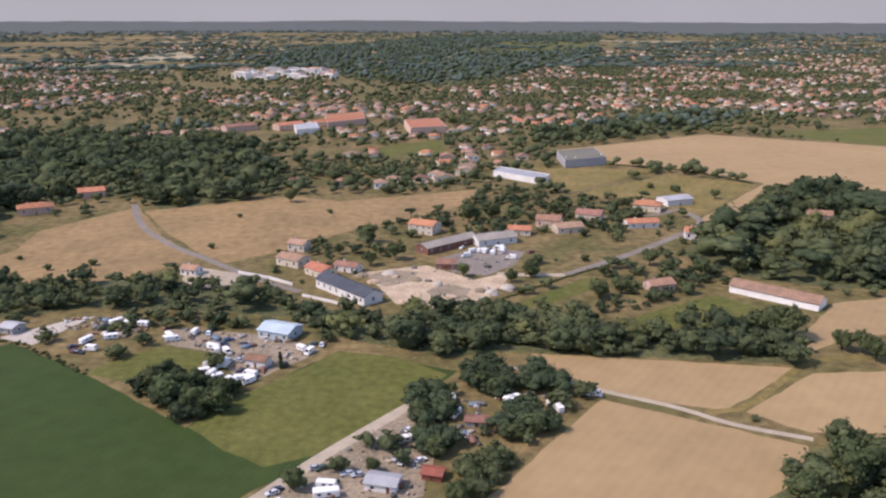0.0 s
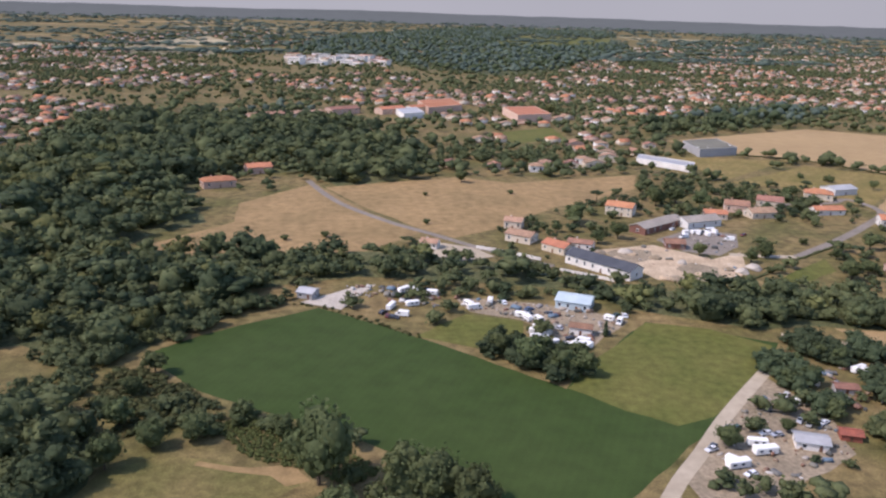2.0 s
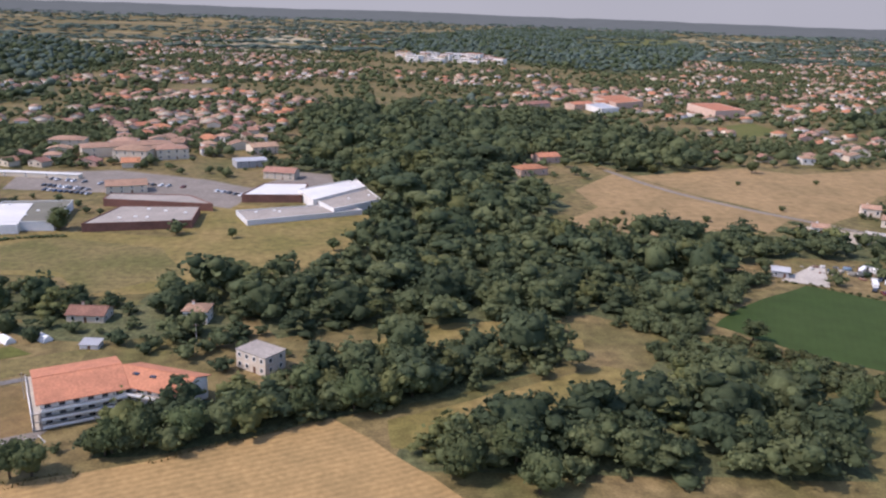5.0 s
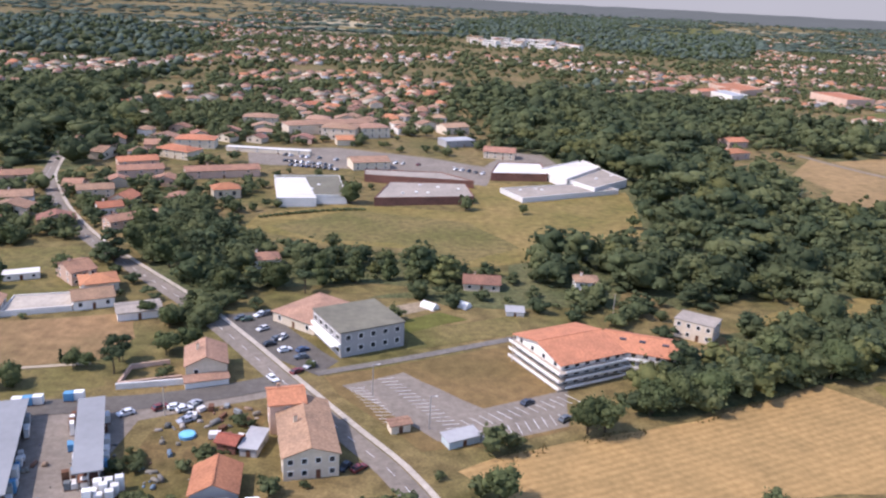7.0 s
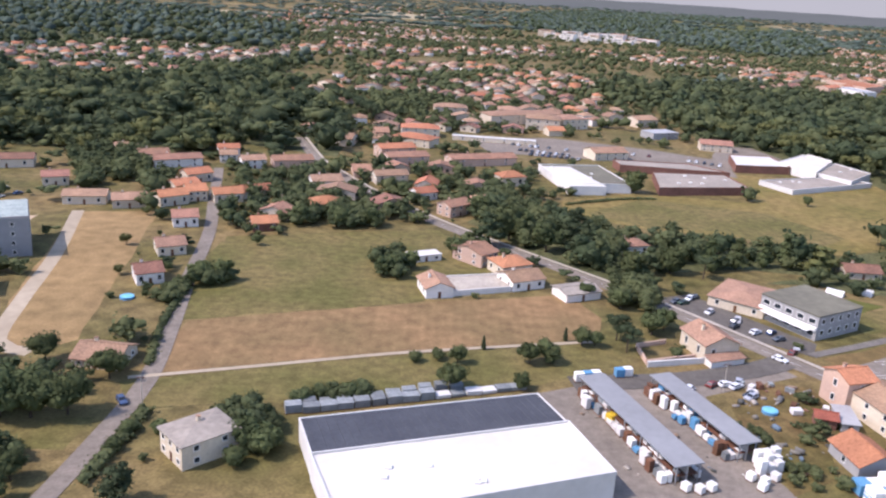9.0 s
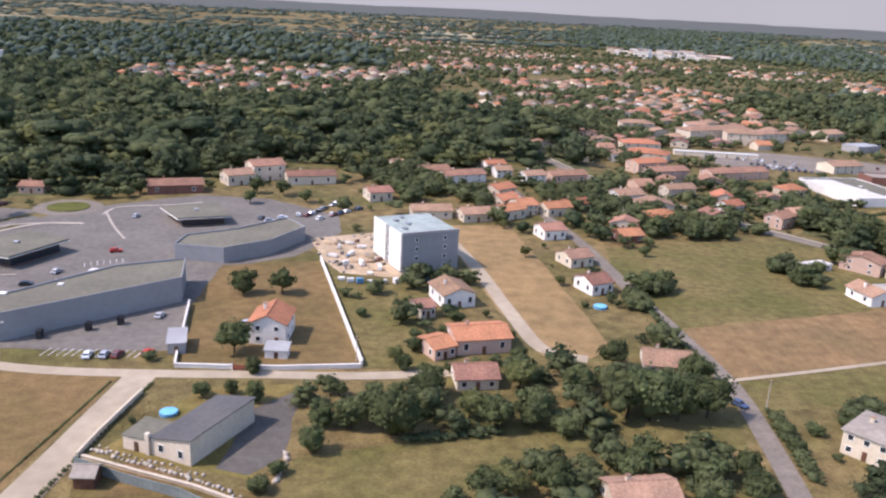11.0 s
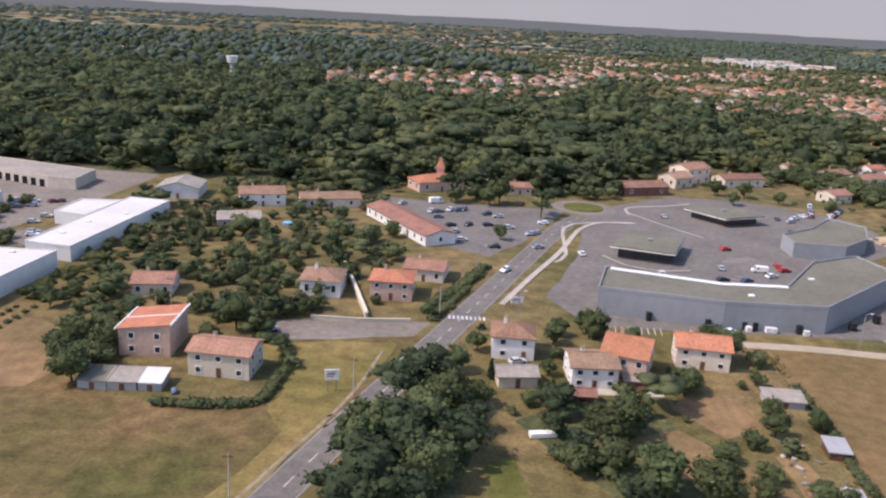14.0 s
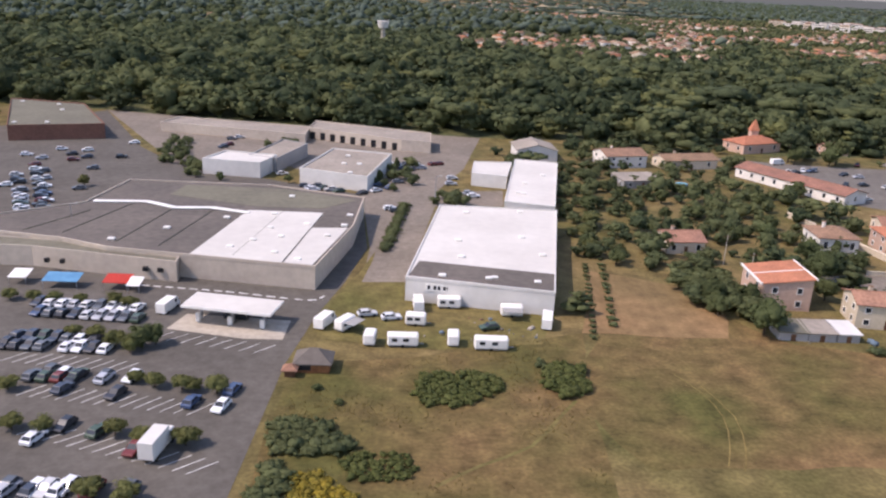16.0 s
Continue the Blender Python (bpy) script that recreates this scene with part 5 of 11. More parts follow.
house((-282.9, 95.4), (-280.7, 95.0), 4.6, 1.5, 0.3, kind="shed", wall=GREYW, roof=ROOFM, label="grey lean-to with a sheet metal roof", category="annex", name="annex", chimney=False, front=1, side=0)
house((-336.6, 137.5), (-331.7, 138.6), 6.5, 1.9, 1.0, along="y", wall=WHITE, roof=TILEB, label="white gabled house end with pale tiled roof", front=1)
hall([(-331.7, 139.1), (-320.8, 142.6), (-321.6, 150.0), (-332.7, 147.1)], 0.9, WHITE, CONCRETE, "terrace yard with low white walls", category="terrace", name="terrace", parapet=0.2)
house((-320.5, 142.6), (-314.2, 145.4), 6, 1.9, 1.0, wall=WHITE, roof=TILEB, label="white house with pale orange tiled roof")
house((-321.6, 149.7), (-315.6, 152.4), 6, 2.3, 1.0, kind="hip", wall=CREAM, roof=ORANGE, label="house with pale orange hipped roof")
house((-325.3, 155.1), (-321.7, 158.3), 8, 2.7, 1.0, wall=PINK, roof=TILE, label="brick house with faded tiled roof", floors=2)
house((-311.4, 138.1), (-304.6, 140.8), 5, 1.5, 0.5, wall=WHITE, roof=ROOFT, label="open shed with weathered sheet roof", category="shed", name="shed", chimney=False, front=1, side=0)
house((-339.0, 156.7), (-333.0, 159.2), 3, 1.3, 0.1, kind="flat", wall=WHITE, roof=ROOFW, label="white flat-roofed pavilion in the grass", chimney=False)
house((-293.9, 167.9), (-287.5, 169.6), 5, 1.9, 0.9, kind="hip", wall=WHITE, roof=TILE, label="small white house with tiled roof under pines")
for a, b, d, h, rf, wl, lab in (
        ((-407.1, 186.2), (-399.3, 188.6), 7, 2.4, TILEB, CREAM, "farmhouse with weathered tiled roof"),
        ((-392.3, 195.1), (-387.7, 197.1), 9, 3.0, ORANGE, CREAM, "tall house with orange tiled roof by the lane"),
        ((-390.1, 173.6), (-384.6, 175.4), 7, 2.6, TILE, WHITE, "white lane house with faded tiled roof"),
        ((-387.8, 154.2), (-382.4, 156.6), 7, 2.3, TILEB, CREAM, "cream lane house with faded tiled roof"),
        ((-386.9, 138.3), (-382.3, 140.5), 7, 2.5, TILE, WHITE, "white lane house with dark tiled roof"),
        ((-373.1, 172.9), (-367.4, 174.7), 6, 2.2, ORANGE, BRICK, "brick house with orange tiled roof"),
        ((-380.1, 200.1), (-372.9, 204.4), 6, 2.2, ORANGE, CREAM, "house with orange hipped roof in a garden"),
        ((-424.8, 242.1), (-416.6, 245.9), 7, 3.0, TILEB, CREAM, "cream house at the wood's edge"),
        ((-409.9, 228.7), (-396.8, 234.8), 7, 2.8, TILE, WHITE, "row house with faded tiled roof"),
        ((-394.4, 240.1), (-389.1, 241.4), 6, 2.8, TILEB, WHITE, "white village house with tiled roof"),
        ((-386.4, 232.8), (-379.7, 235.9), 6, 3.0, TILEB, WHITE, "white village house with tiled roof"),
        ((-378.2, 236.2), (-366.1, 240.6), 7, 2.6, TILE, PINK, "pink village house with tiled roof"),
        ((-348.3, 221.7), (-338.6, 225.1), 6, 3.0, TILEB, CREAM, "cream gabled village house"),
        ((-337.1, 205.6), (-331.5, 208.9), 6, 2.4, ORANGE, WHITE, "white village house with orange roof"),
        ((-329.6, 191.0), (-323.7, 196.1), 6, 3.2, TILE, PINK, "tall pink house by the road"),
        ((-347.9, 255.7), (-336.0, 261.4), 8, 4.0, ORANGE, PINK, "tall red house with orange roof"),
        ((-326.1, 249.4), (-302.9, 257.8), 8, 2.8, TILE, PINK, "long terraced house with tiled roof"),
        ((-345.3, 246.4), (-331.8, 251.7), 8, 3.2, TILE, PINK, "village house with tiled roof")):
    house(a, (a[0] + (b[0] - a[0]) * 0.9, a[1] + (b[1] - a[1]) * 0.9), d * 0.8, h * 0.85, 1.0, wall=wl, roof=rf, label=lab, floors=2 if h > 2.7 else 1)
for a, b, d, h, kind, wl, rf, lab in (
        ((-292.5, 328.6), (-278.9, 326.3), 10, 4.6, "hip", CREAM, TILEB, "large pale apartment house with tiled roofs"),
        ((-276.5, 332.1), (-265.1, 337.2), 10, 4.2, "hip", CREAM, TILEB, "large pale apartment house with tiled roofs"),
        ((-301.1, 352.0), (-291.5, 351.2), 9, 4.2, "hip", WHITE, TILEB, "pale apartment house with tiled roof"),
        ((-323.5, 297.0), (-293.5, 293.4), 3, 1.5, "flat", CREAM, ROOFW, "long low white-roofed shopping arcade"),
        ((-276.9, 270.6), (-264.8, 274.5), 8, 2.6, "gable", CREAM, TILEB, "low shop with sandy tiled roof"),
        ((-243.0, 318.7), (-231.4, 323.4), 8, 2.6, "flat", GREYW, ROOFM, "grey flat-roofed shop in the village"),
        ((-230.4, 300.4), (-219.1, 298.2), 7, 2.6, "gable", CREAM, TILE, "house with tiled roof by the shops"),
        ((-241.2, 348.1), (-231.1, 353.3), 9, 3.2, "gable", CREAM, TILEB, "village house with sandy tiled roof"),
        ((-138.8, 498.5), (-120.0, 513.0), 9, 3.6, "gable", PINK, TILE, "pink school hall with tiled roof"),
        ((-115.5, 517.5), (-96.0, 529.5), 8, 3.0, "gable", CREAM, TILEB, "cream school hall with sandy tiled roof"),
        ((-92.5, 536.0), (-74.5, 548.0), 9, 3.6, "gable", PINK, TILE, "pink school hall with tiled roof"),
        ((-59.6, 541.6), (-44.0, 553.0), 9, 3.6, "gable", PINK, ORANGE, "pink hall with orange tiled roof"),
        ((-39.0, 557.5), (-12.0, 576.0), 8, 3.2, "gable", CREAM, ORANGE, "cream hall with orange tiled roof"),
        ((-345.0, 284.0), (-332.5, 277.5), 8, 2.8, "hip", CREAM, ORANGE, "broad cream house with orange tiled roof"),
        ((-328.1, 357.7), (-313.8, 358.1), 8, 3.2, "hip", CREAM, TILEB, "pale villa with tiled roofs"),
        ((-341.9, 299.0), (-328.1, 299.5), 8, 3.2, "hip", CREAM, ORANGE, "pale villa with orange tiled roof"),
        ((-305.8, 333.8), (-273.8, 348.6), 10, 4.0, "hip", CREAM, TILEB, "long pale apartment house with tiled roof")):
    house(a, b, d, h, 1.2, kind=kind, wall=wl, roof=rf, label=lab, floors=2, front=4, side=0, chimney=False)
RACKS = []        # frame, length and depth of the rack sheds
house((-249.3, 158.1), (-242.0, 157.5), 5, 1.6, 1.0, wall=CREAM, roof=TILE, label="low cream house with brownish tiled roof among trees")
house((-242.3, 144.9), (-239.0, 144.6), 2.4, 1.1, 0.3, kind="shed", wall=WHITE, roof=ROOFM, label="small white garden shed", category="shed", name="shed", chimney=False, front=1, side=0)
# builders' merchant: warehouse and two rack sheds
hall([(-350.6, 81.4), (-320.4, 90.2), (-317.2, 79.3), (-330.7, 75.0), (-346.8, 70.0)], 3.2, PALEW, ROOFW, "large warehouse with a bright white roof", lights=5)
slate_hall = hall([(-350.5, 81.5), (-320.5, 90.2), (-323.1, 97.4), (-352.8, 89.2)], 3.1, PALEW, SLATE, "warehouse bay with a dark ribbed roof", parapet=0.12)
c = slate_hall.matrix_basis.translation
for k in range(28):
    t = (k + 0.5) / 28
    a, b = (Vector(q[0]).lerp(Vector(q[1]), t) - Vector((c.x, c.y)) for q in (((-350.3, 82.0), (-320.8, 90.4)), ((-352.3, 88.7), (-323.3, 96.6))))
    part("roof_rib", rod(bmesh.new(), (a.x, a.y, 3.11), (b.x, b.y, 3.11), 0.055, 4), SLATE, slate_hall)
for a, b, w0 in (((-306.5, 83.0), (-312.9, 104.6), 3.0), ((-297.7, 88.1), (-303.2, 105.6), 2.4)):
    m, w = edge_pose(a, b)
    shed = base("storage_rack_shed", m, "long grey-roofed rack shed for building materials", "shed")
    BUILT.append((m @ Vector((w / 2, w0 / 2, 0)), w / 2))
    RACKS.append((m, w, w0))
    part("roof", box(bmesh.new(), -0.3, w + 0.3, -0.5, w0 + 0.5, 2.5, 2.65), BLUEW, shed)
    part("back_wall", box(bmesh.new(), 0, w, w0 / 2 - 0.08, w0 / 2 + 0.08, 0, 2.49), GREYW, shed)
    for i in range(7):
        for y in (0.0, w0):
            part("post", box(bmesh.new(), w * i / 6 - 0.06, w * i / 6 + 0.06, y - 0.06, y + 0.06, 0, 2.5), METAL, shed)
    part("shelf", box(bmesh.new(), 0, w, 0, w0, 1.1, 1.18), WOOD, shed)

# ---- third stretch: retail park, new block, gardens
retail = hall([(-509.2, 115.1), (-491.8, 110.6), (-477.0, 110.1), (-456.2, 128.6), (-458.3, 138.8), (-468.5, 133.6), (-479.0, 119.4), (-489.5, 119.8), (-505.8, 125.9)], 4.0, BLUEW, ROOFG, "long angled retail hall with blue-grey cladding", category="retail hall", name="retail_hall", parapet=0.3, lights=2)
for p, q in (((-488.6, 110.6), 0.9), ((-487.1, 110.3), 1.0), ((-480.8, 109.7), 0.9), ((-493.8, 110.9), 1.0), ((-501.9, 112.8), 0.8), ((-471.8, 111.8), 0.9), ((-466.3, 115.3), 0.9), ((-462.6, 118.0), 0.9)):
    x, y = p[0] - retail.location.x, p[1] - retail.location.y
    part("door", box(bmesh.new(), x - 0.35, x + 0.35, y - 0.2, y + 0.9, 0, 1.3), DARK, retail)
for p in ((-485.3, 109.9), (-484.5, 109.8), (-480.0, 109.2), (-488.1, 110.0)):
    x, y = p[0] - retail.location.x, p[1] - retail.location.y
    part("cooling_unit", box(bmesh.new(), x - 0.4, x + 0.4, y - 0.3, y + 0.4, 0, 0.8, 0.05), PALEW, retail)
hall([(-463.7, 151.1), (-454.2, 149.6), (-446.5, 156.4), (-441.3, 166.9), (-446.0, 173.7), (-454.6, 163.6), (-463.2, 157.7)], 2.8, BLUEW, ROOFG, "curved grey retail hall with flat roof", category="retail hall", name="retail_hall", parapet=0.3)
def pavilion(corners, h, label):
    cx, cy = sum(p[0] for p in corners) / 4, sum(p[1] for p in corners) / 4
    ob = base("pavilion", pose(cx, cy, 0), label, "pavilion")
    KEEP_OUT.append(corners)
    pts = [(x - cx, y - cy) for x, y in corners]
    part("wall", prism(bmesh.new(), [(x * 0.80, y * 0.80) for x, y in pts], 0, h - 0.3), BRICK, ob)
    part("roof", prism(bmesh.new(), pts, h - 0.3, h), ROOFG, ob)
    part("fascia", prism(bmesh.new(), [(x * 1.02, y * 1.02) for x, y in pts], h - 0.42, h - 0.31), TRIM, ob)
    part("shopfront", prism(bmesh.new(), [(x * 0.81, y * 0.81) for x, y in pts], 0.2, h - 1.0), GLASS, ob)
    part("roof_vent", box(bmesh.new(), -0.5, 0.5, -0.4, 0.4, h, h + 0.4, 0.05), METAL, ob)
    return ob
pavilion([(-500.5, 145.3), (-489.7, 141.3), (-484.2, 153.5), (-493.9, 158.6)], 2.5, "flat-roofed brick restaurant pavilion")
pavilion([(-475.4, 182.0), (-469.1, 172.7), (-458.9, 176.7), (-464.5, 188.7)], 2.2, "flat-roofed brick shop pavilion")
m, w = edge_pose((-420.9, 147.1), (-410.3, 151.8))
block = base("apartment_block", m, "unfinished four-storey block, white and grey", "apartment block")
bd = 14.0
BUILT.append((m @ Vector((w / 2, bd / 2, 0)), 9))
part("wall", box(bmesh.new(), 0, w, 0, bd, 0, 7.4), BLUEW, block)
part("facade", box(bmesh.new(), -0.25, 0, 0.2, bd * 0.42, 0.3, 7.6), WHITE, block, "white facade panel")
part("facade", box(bmesh.new(), -0.25, 0, bd * 0.55, bd, 0.3, 7.6), WHITE, block, "white facade panel")
part("roof", box(bmesh.new(), 0.1, w - 0.1, 0.1, bd - 0.1, 7.4, 7.5), mat("pale_green_screed", (0.36, 0.40, 0.36), (0.28, 0.32, 0.29), 3, grain=0.2), block)
part("parapet", box(bmesh.new(), -0.1, w + 0.1, -0.1, 0.15, 7.4, 7.85), GREYW, block)
for k in range(4):
    for i in range(2):
        window_at(block, w * (i + 0.5) / 2, 0, 0.6 + k * 1.8, 0.55, 0.7, "s")
    for i in range(3):
        window_at(block, 0, bd * (0.44 + i * 0.045), 0.6 + k * 1.8, 0.4, 0.8, "w")
for x, y in ((1.5, 3), (3.5, 6), (2.2, 9), (4.2, 11)):
    part("roof_unit", box(bmesh.new(), x, x + 0.9, y, y + 1.1, 7.5, 7.95, 0.05), METAL, block)
house((-442.4, 112.6), (-437.0, 112.3), 6.5, 3.2, 1.3, along="y", wall=WHITE, roof=ORANGE, label="white two-storey house with bright orange roof", floors=2, front=2)
house((-439.2, 107.7), (-436.1, 107.6), 2.2, 1.6, 0.4, kind="shed", wall=WHITE, roof=ROOFM, label="white garage annex with sheet roof", category="annex", name="annex", chimney=False, front=1, side=0)
house((-452.6, 107.9), (-450.3, 108.4), 5, 1.8, 0.2, kind="shed", wall=GREYW, roof=ROOFM, label="small grey substation cabin by the lane", category="cabin", name="cabin", chimney=False, front=1, side=0)
house((-413.6, 129.1), (-408.3, 131.0), 7, 2.4, 1.0, along="y", wall=WHITE, roof=TILEB, label="white house with pale tiled roof beside the track")
house((-412.3, 110.6), (-404.3, 112.4), 6.5, 2.3, 0.9, wall=PINK, roof=ORANGE, label="bungalow with orange tiled roof")
house((-415.5, 108.4), (-412.5, 110.2), 5, 1.8, 0.7, wall=PINK, roof=ORANGE, label="low annex with orange roof", chimney=False)
house((-412.8, 99.4), (-407.3, 100.1), 5, 1.6, 1.0, wall=CREAM, roof=TILE, label="small house with red tiled roof under trees")
house((-417.4, 124.2), (-415.1, 125.4), 4, 1.9, 0.6, wall=CREAM, roof=TILE, label="small cream annex beside a house", chimney=False)
for a, b in (((-397.2, 189.2), (-391.7, 193.3)), ((-396.5, 200.5), (-391.7, 204.9)), ((-396.7, 212.9), (-391.4, 217.2))):
    house(a, b, 5.5, 2.4, 1.0, wall=CREAM, roof=ORANGE, label="lane house with orange tiled roof", group="houses along the lane")
house((-419.0, 188.0), (-409.7, 189.5), 6, 2.0, 0.9, wall=CREAM, roof=TILEB, label="long low house behind the new block")
house((-386.0, 106.8), (-379.5, 105.8), 6, 1.3, 1.2, wall=CREAM, roof=TILEB, label="bungalow with wide brown tiled roof among trees")
house((-368.2, 86.4), (-364.7, 82.3), 7, 3.0, 0.35, kind="hip", wall=CREAM, roof=ROOFT, label="cream house with low sandy roof by the lane", floors=2)
house((-398.2, 72.1), (-391.3, 73.0), 5, 1.5, 1.0, wall=CREAM, roof=TILEB, label="house with pale tiled roof under trees")
house((-386.0, 194.8), (-379.7, 197.4), 5.5, 2.2, 1.0, wall=CREAM, roof=ORANGE, label="cream house with orange roof in a garden")
house((-364.4, 212.0), (-356.9, 214.6), 6, 2.4, 1.1, wall=WHITE, roof=TILEB, label="cream village house with tiled roof")
house((-467.6, 214.9), (-461.7, 218.9), 6, 2.8, 1.1, wall=CREAM, roof=TILEB, label="cream house at the wood's edge")
house((-462.2, 221.7), (-454.5, 226.3), 7, 4.2, 1.2, wall=CREAM, roof=TILE, label="tall cream house with stepped tiled roofs", floors=2)
house((-452.7, 219.2), (-440.2, 223.1), 6, 2.4, 1.0, wall=CREAM, roof=TILE, label="long house with tiled roof at the wood's edge")
house((-484.5, 201.9), (-472.0, 206.0), 7, 2.2, 1.0, wall=BRICK, roof=TILE, label="low brick house with brown tiled roof")
house((-429.8, 203.4), (-424.2, 205.6), 6, 2.4, 0.9, wall=CREAM, roof=TILE, label="cream house with tiled roof")
house((-415.7, 234.0), (-408.1, 237.2), 6, 2.6, 1.0, wall=CREAM, roof=TILE, label="cream village house with tiled roof")
house((-396.5, 248.0), (-390.6, 250.1), 5, 2.6, 0.9, wall=WHITE, roof=ORANGE, label="white village house with orange roof")
# bungalow with dark roof
house((-442.0, 92.0), (-446.8, 81.9), 5.3, 3.1, 1.1, kind="shed", wall=CREAM, roof=mat("dark_grey_roofing", (0.118, 0.112, 0.106), (0.098, 0.094, 0.090), 4, grain=0.1), label="bungalow with one broad sloping grey roof and cream walls", front=3, side=2, chimney=False)
wing = house((-450.2, 83.0), (-447.0, 81.9), 4.2, 1.7, 0.4, kind="flat", wall=CREAM, roof=ROOFG, label="cream flat-roofed porch wing of a bungalow", category="annex", name="annex", chimney=False, front=1, side=0)
part("chimney", box(bmesh.new(), 3.0, 3.5, -0.3, 0.2, 0, 2.6, 0.03), CREAM, wing)
KEEP_OUT.append([(-454.0, 71.0), (-431.0, 71.0), (-433.0, 84.0), (-445.0, 97.0), (-454.0, 84.0)])

# ---- last stretch: houses along the avenue, warehouses, supermarket
flat_house = house((-571.6, 100.6), (-571.8, 93.5), 6.2, 4.2, 0.8, kind="shed", wall=PINK, roof=ORANGE, label="pink two-storey house with sloping orange roof and white edges", floors=2, front=2, side=2, chimney=False)
fw = math.dist((-571.6, 100.6), (-571.8, 93.5))
for x0, x1, y0, y1, z0, z1 in ((-0.25, fw + 0.25, -0.35, -0.18, 3.36, 3.6), (-0.25, fw + 0.25, 6.38, 6.55, 4.15, 4.4)):
    part("roof_edge", box(bmesh.new(), x0, x1, y0, y1, z0, z1), TRIM, flat_house, "white roof edge")
part("roof_edge", solid(bmesh.new(), [(fw * 0.5 - 0.12, -0.2, 3.54), (fw * 0.5 + 0.12, -0.2, 3.54), (fw * 0.5 + 0.12, 6.4, 4.34), (fw * 0.5 - 0.12, 6.4, 4.34)], [(0, 1, 2, 3)]), TRIM, flat_house, "white roof strip")
house((-562.2, 88.7), (-555.0, 87.7), 5.0, 3.0, 0.8, wall=CREAM, roof=TILE, label="cream two-storey house with faded red tiled roof", floors=2, front=3)
for a, b, rf, lab in (((-573.1, 84.3), (-569.9, 84.1), ROOFG, "grey"), ((-569.8, 84.1), (-566.6, 84.1), ROOFT, "sandy"), ((-566.4, 84.1), (-563.9, 84.1), PALEW, "white")):
    house(a, b, 3.2, 1.3, 0.3, kind="shed", wall=GREYW, roof=rf, label="low shed with a %s sheet roof" % lab, category="shed", name="shed", chimney=False, front=1, side=0)
house((-526.2, 88.2), (-521.6, 88.6), 3.2, 1.5, 0.6, wall=CREAM, roof=ROOFT, label="garage with a weathered grey roof", category="garage", name="garage", chimney=False, front=1, side=0)
house((-518.5, 84.6), (-515.6, 84.5), 2.0, 1.2, 0.4, wall=BRICK, roof=TILE, label="small garden shed with a red tiled roof", category="shed", name="shed", chimney=False, front=1, side=0)
house((-526.3, 96.9), (-521.0, 96.5), 5.2, 3.0, 1.1, kind="hip", wall=WHITE, roof=TILE, label="white two-storey house with hipped tiled roof", floors=2, front=2)
house((-517.5, 89.1), (-512.0, 89.1), 5.5, 2.6, 0.8, wall=WHITE, roof=TILEB, label="white house wing with faded tiled roof", floors=2)
house((-513.5, 92.2), (-508.5, 90.1), 7, 3.4, 1.3, along="x", wall=PINK, roof=ORANGE, label="large house with bright orange tiled roof", floors=2)
house((-502.9, 96.4), (-496.4, 95.1), 5.0, 2.8, 1.0, wall=CREAM, roof=ORANGE, label="house with orange tiled roof and grey upper wall", floors=2)
house((-543.1, 117.2), (-536.8, 116.7), 6.0, 3.0, 0.9, kind="hip", wall=PINK, roof=ORANGE, label="pink house with orange hipped roof and balcony", floors=2)
house((-538.2, 127.4), (-531.9, 126.2), 6.0, 2.0, 0.8, wall=CREAM, roof=TILE, label="low house with tiled roof behind the pink one")
house((-553.5, 117.3), (-547.5, 117.0), 6.5, 2.6, 1.0, kind="hip", wall=WHITE, roof=TILEB, label="white house with hipped tiled roof")
house((-577.5, 114.5), (-571.8, 115.0), 5.5, 1.9, 0.9, wall=CREAM, roof=TILE, label="small garden house with tiled roof")
house((-547.1, 170.5), (-534.7, 147.5), 6.5, 2.0, 0.9, wall=WHITE, roof=TILE, label="long white terrace with brownish tiled roof", floors=1, front=9, side=1, chimney=False)
house((-452.4, 75.0), (-450.4, 75.0), 2.2, 1.5, 0.6, wall=WOOD, roof=ROOFT, label="small dark wooden hut with a grey roof", category="hut", name="hut", chimney=False, front=1, side=0)
house((-574.8, 154.7), (-566.7, 156.6), 6, 1.8, 0.3, kind="shed", wall=GREYW, roof=ROOFT, label="grey shed with low roof", category="shed", name="shed", chimney=False)
house((-574.4, 173.0), (-565.1, 175.5), 7, 2.6, 1.0, wall=WHITE, roof=TILEB, label="white house at the wood's edge", floors=2)
house((-561.3, 173.7), (-548.9, 176.9), 6, 2.0, 0.9, wall=CREAM, roof=TILEB, label="cream house at the wood's edge")
house((-536.1, 195.4), (-525.0, 200.5), 7, 2.4, 1.3, kind="hip", wall=PINK, roof=ORANGE, label="chapel-like house with orange roof", category="chapel", name="chapel", chimney=False)
tx = (-531.0, 201.6)
tower = base("bell_tower", pose(tx[0], tx[1] + 2, 0), "square pink bell tower with pointed orange roof", "tower")
part("wall", box(bmesh.new(), -0.9, 0.9, -0.9, 0.9, 0, 5.2), PINK, tower)
part("roof", hip_roof(1.8, 1.8, 5.2, 2.2, 0.2), ORANGE, tower).location = (-0.9, -0.9, 0)
house((-514.1, 198.3), (-508.4, 198.5), 5, 1.8, 0.8, wall=PINK, roof=TILE, label="pink cottage by the roundabout")
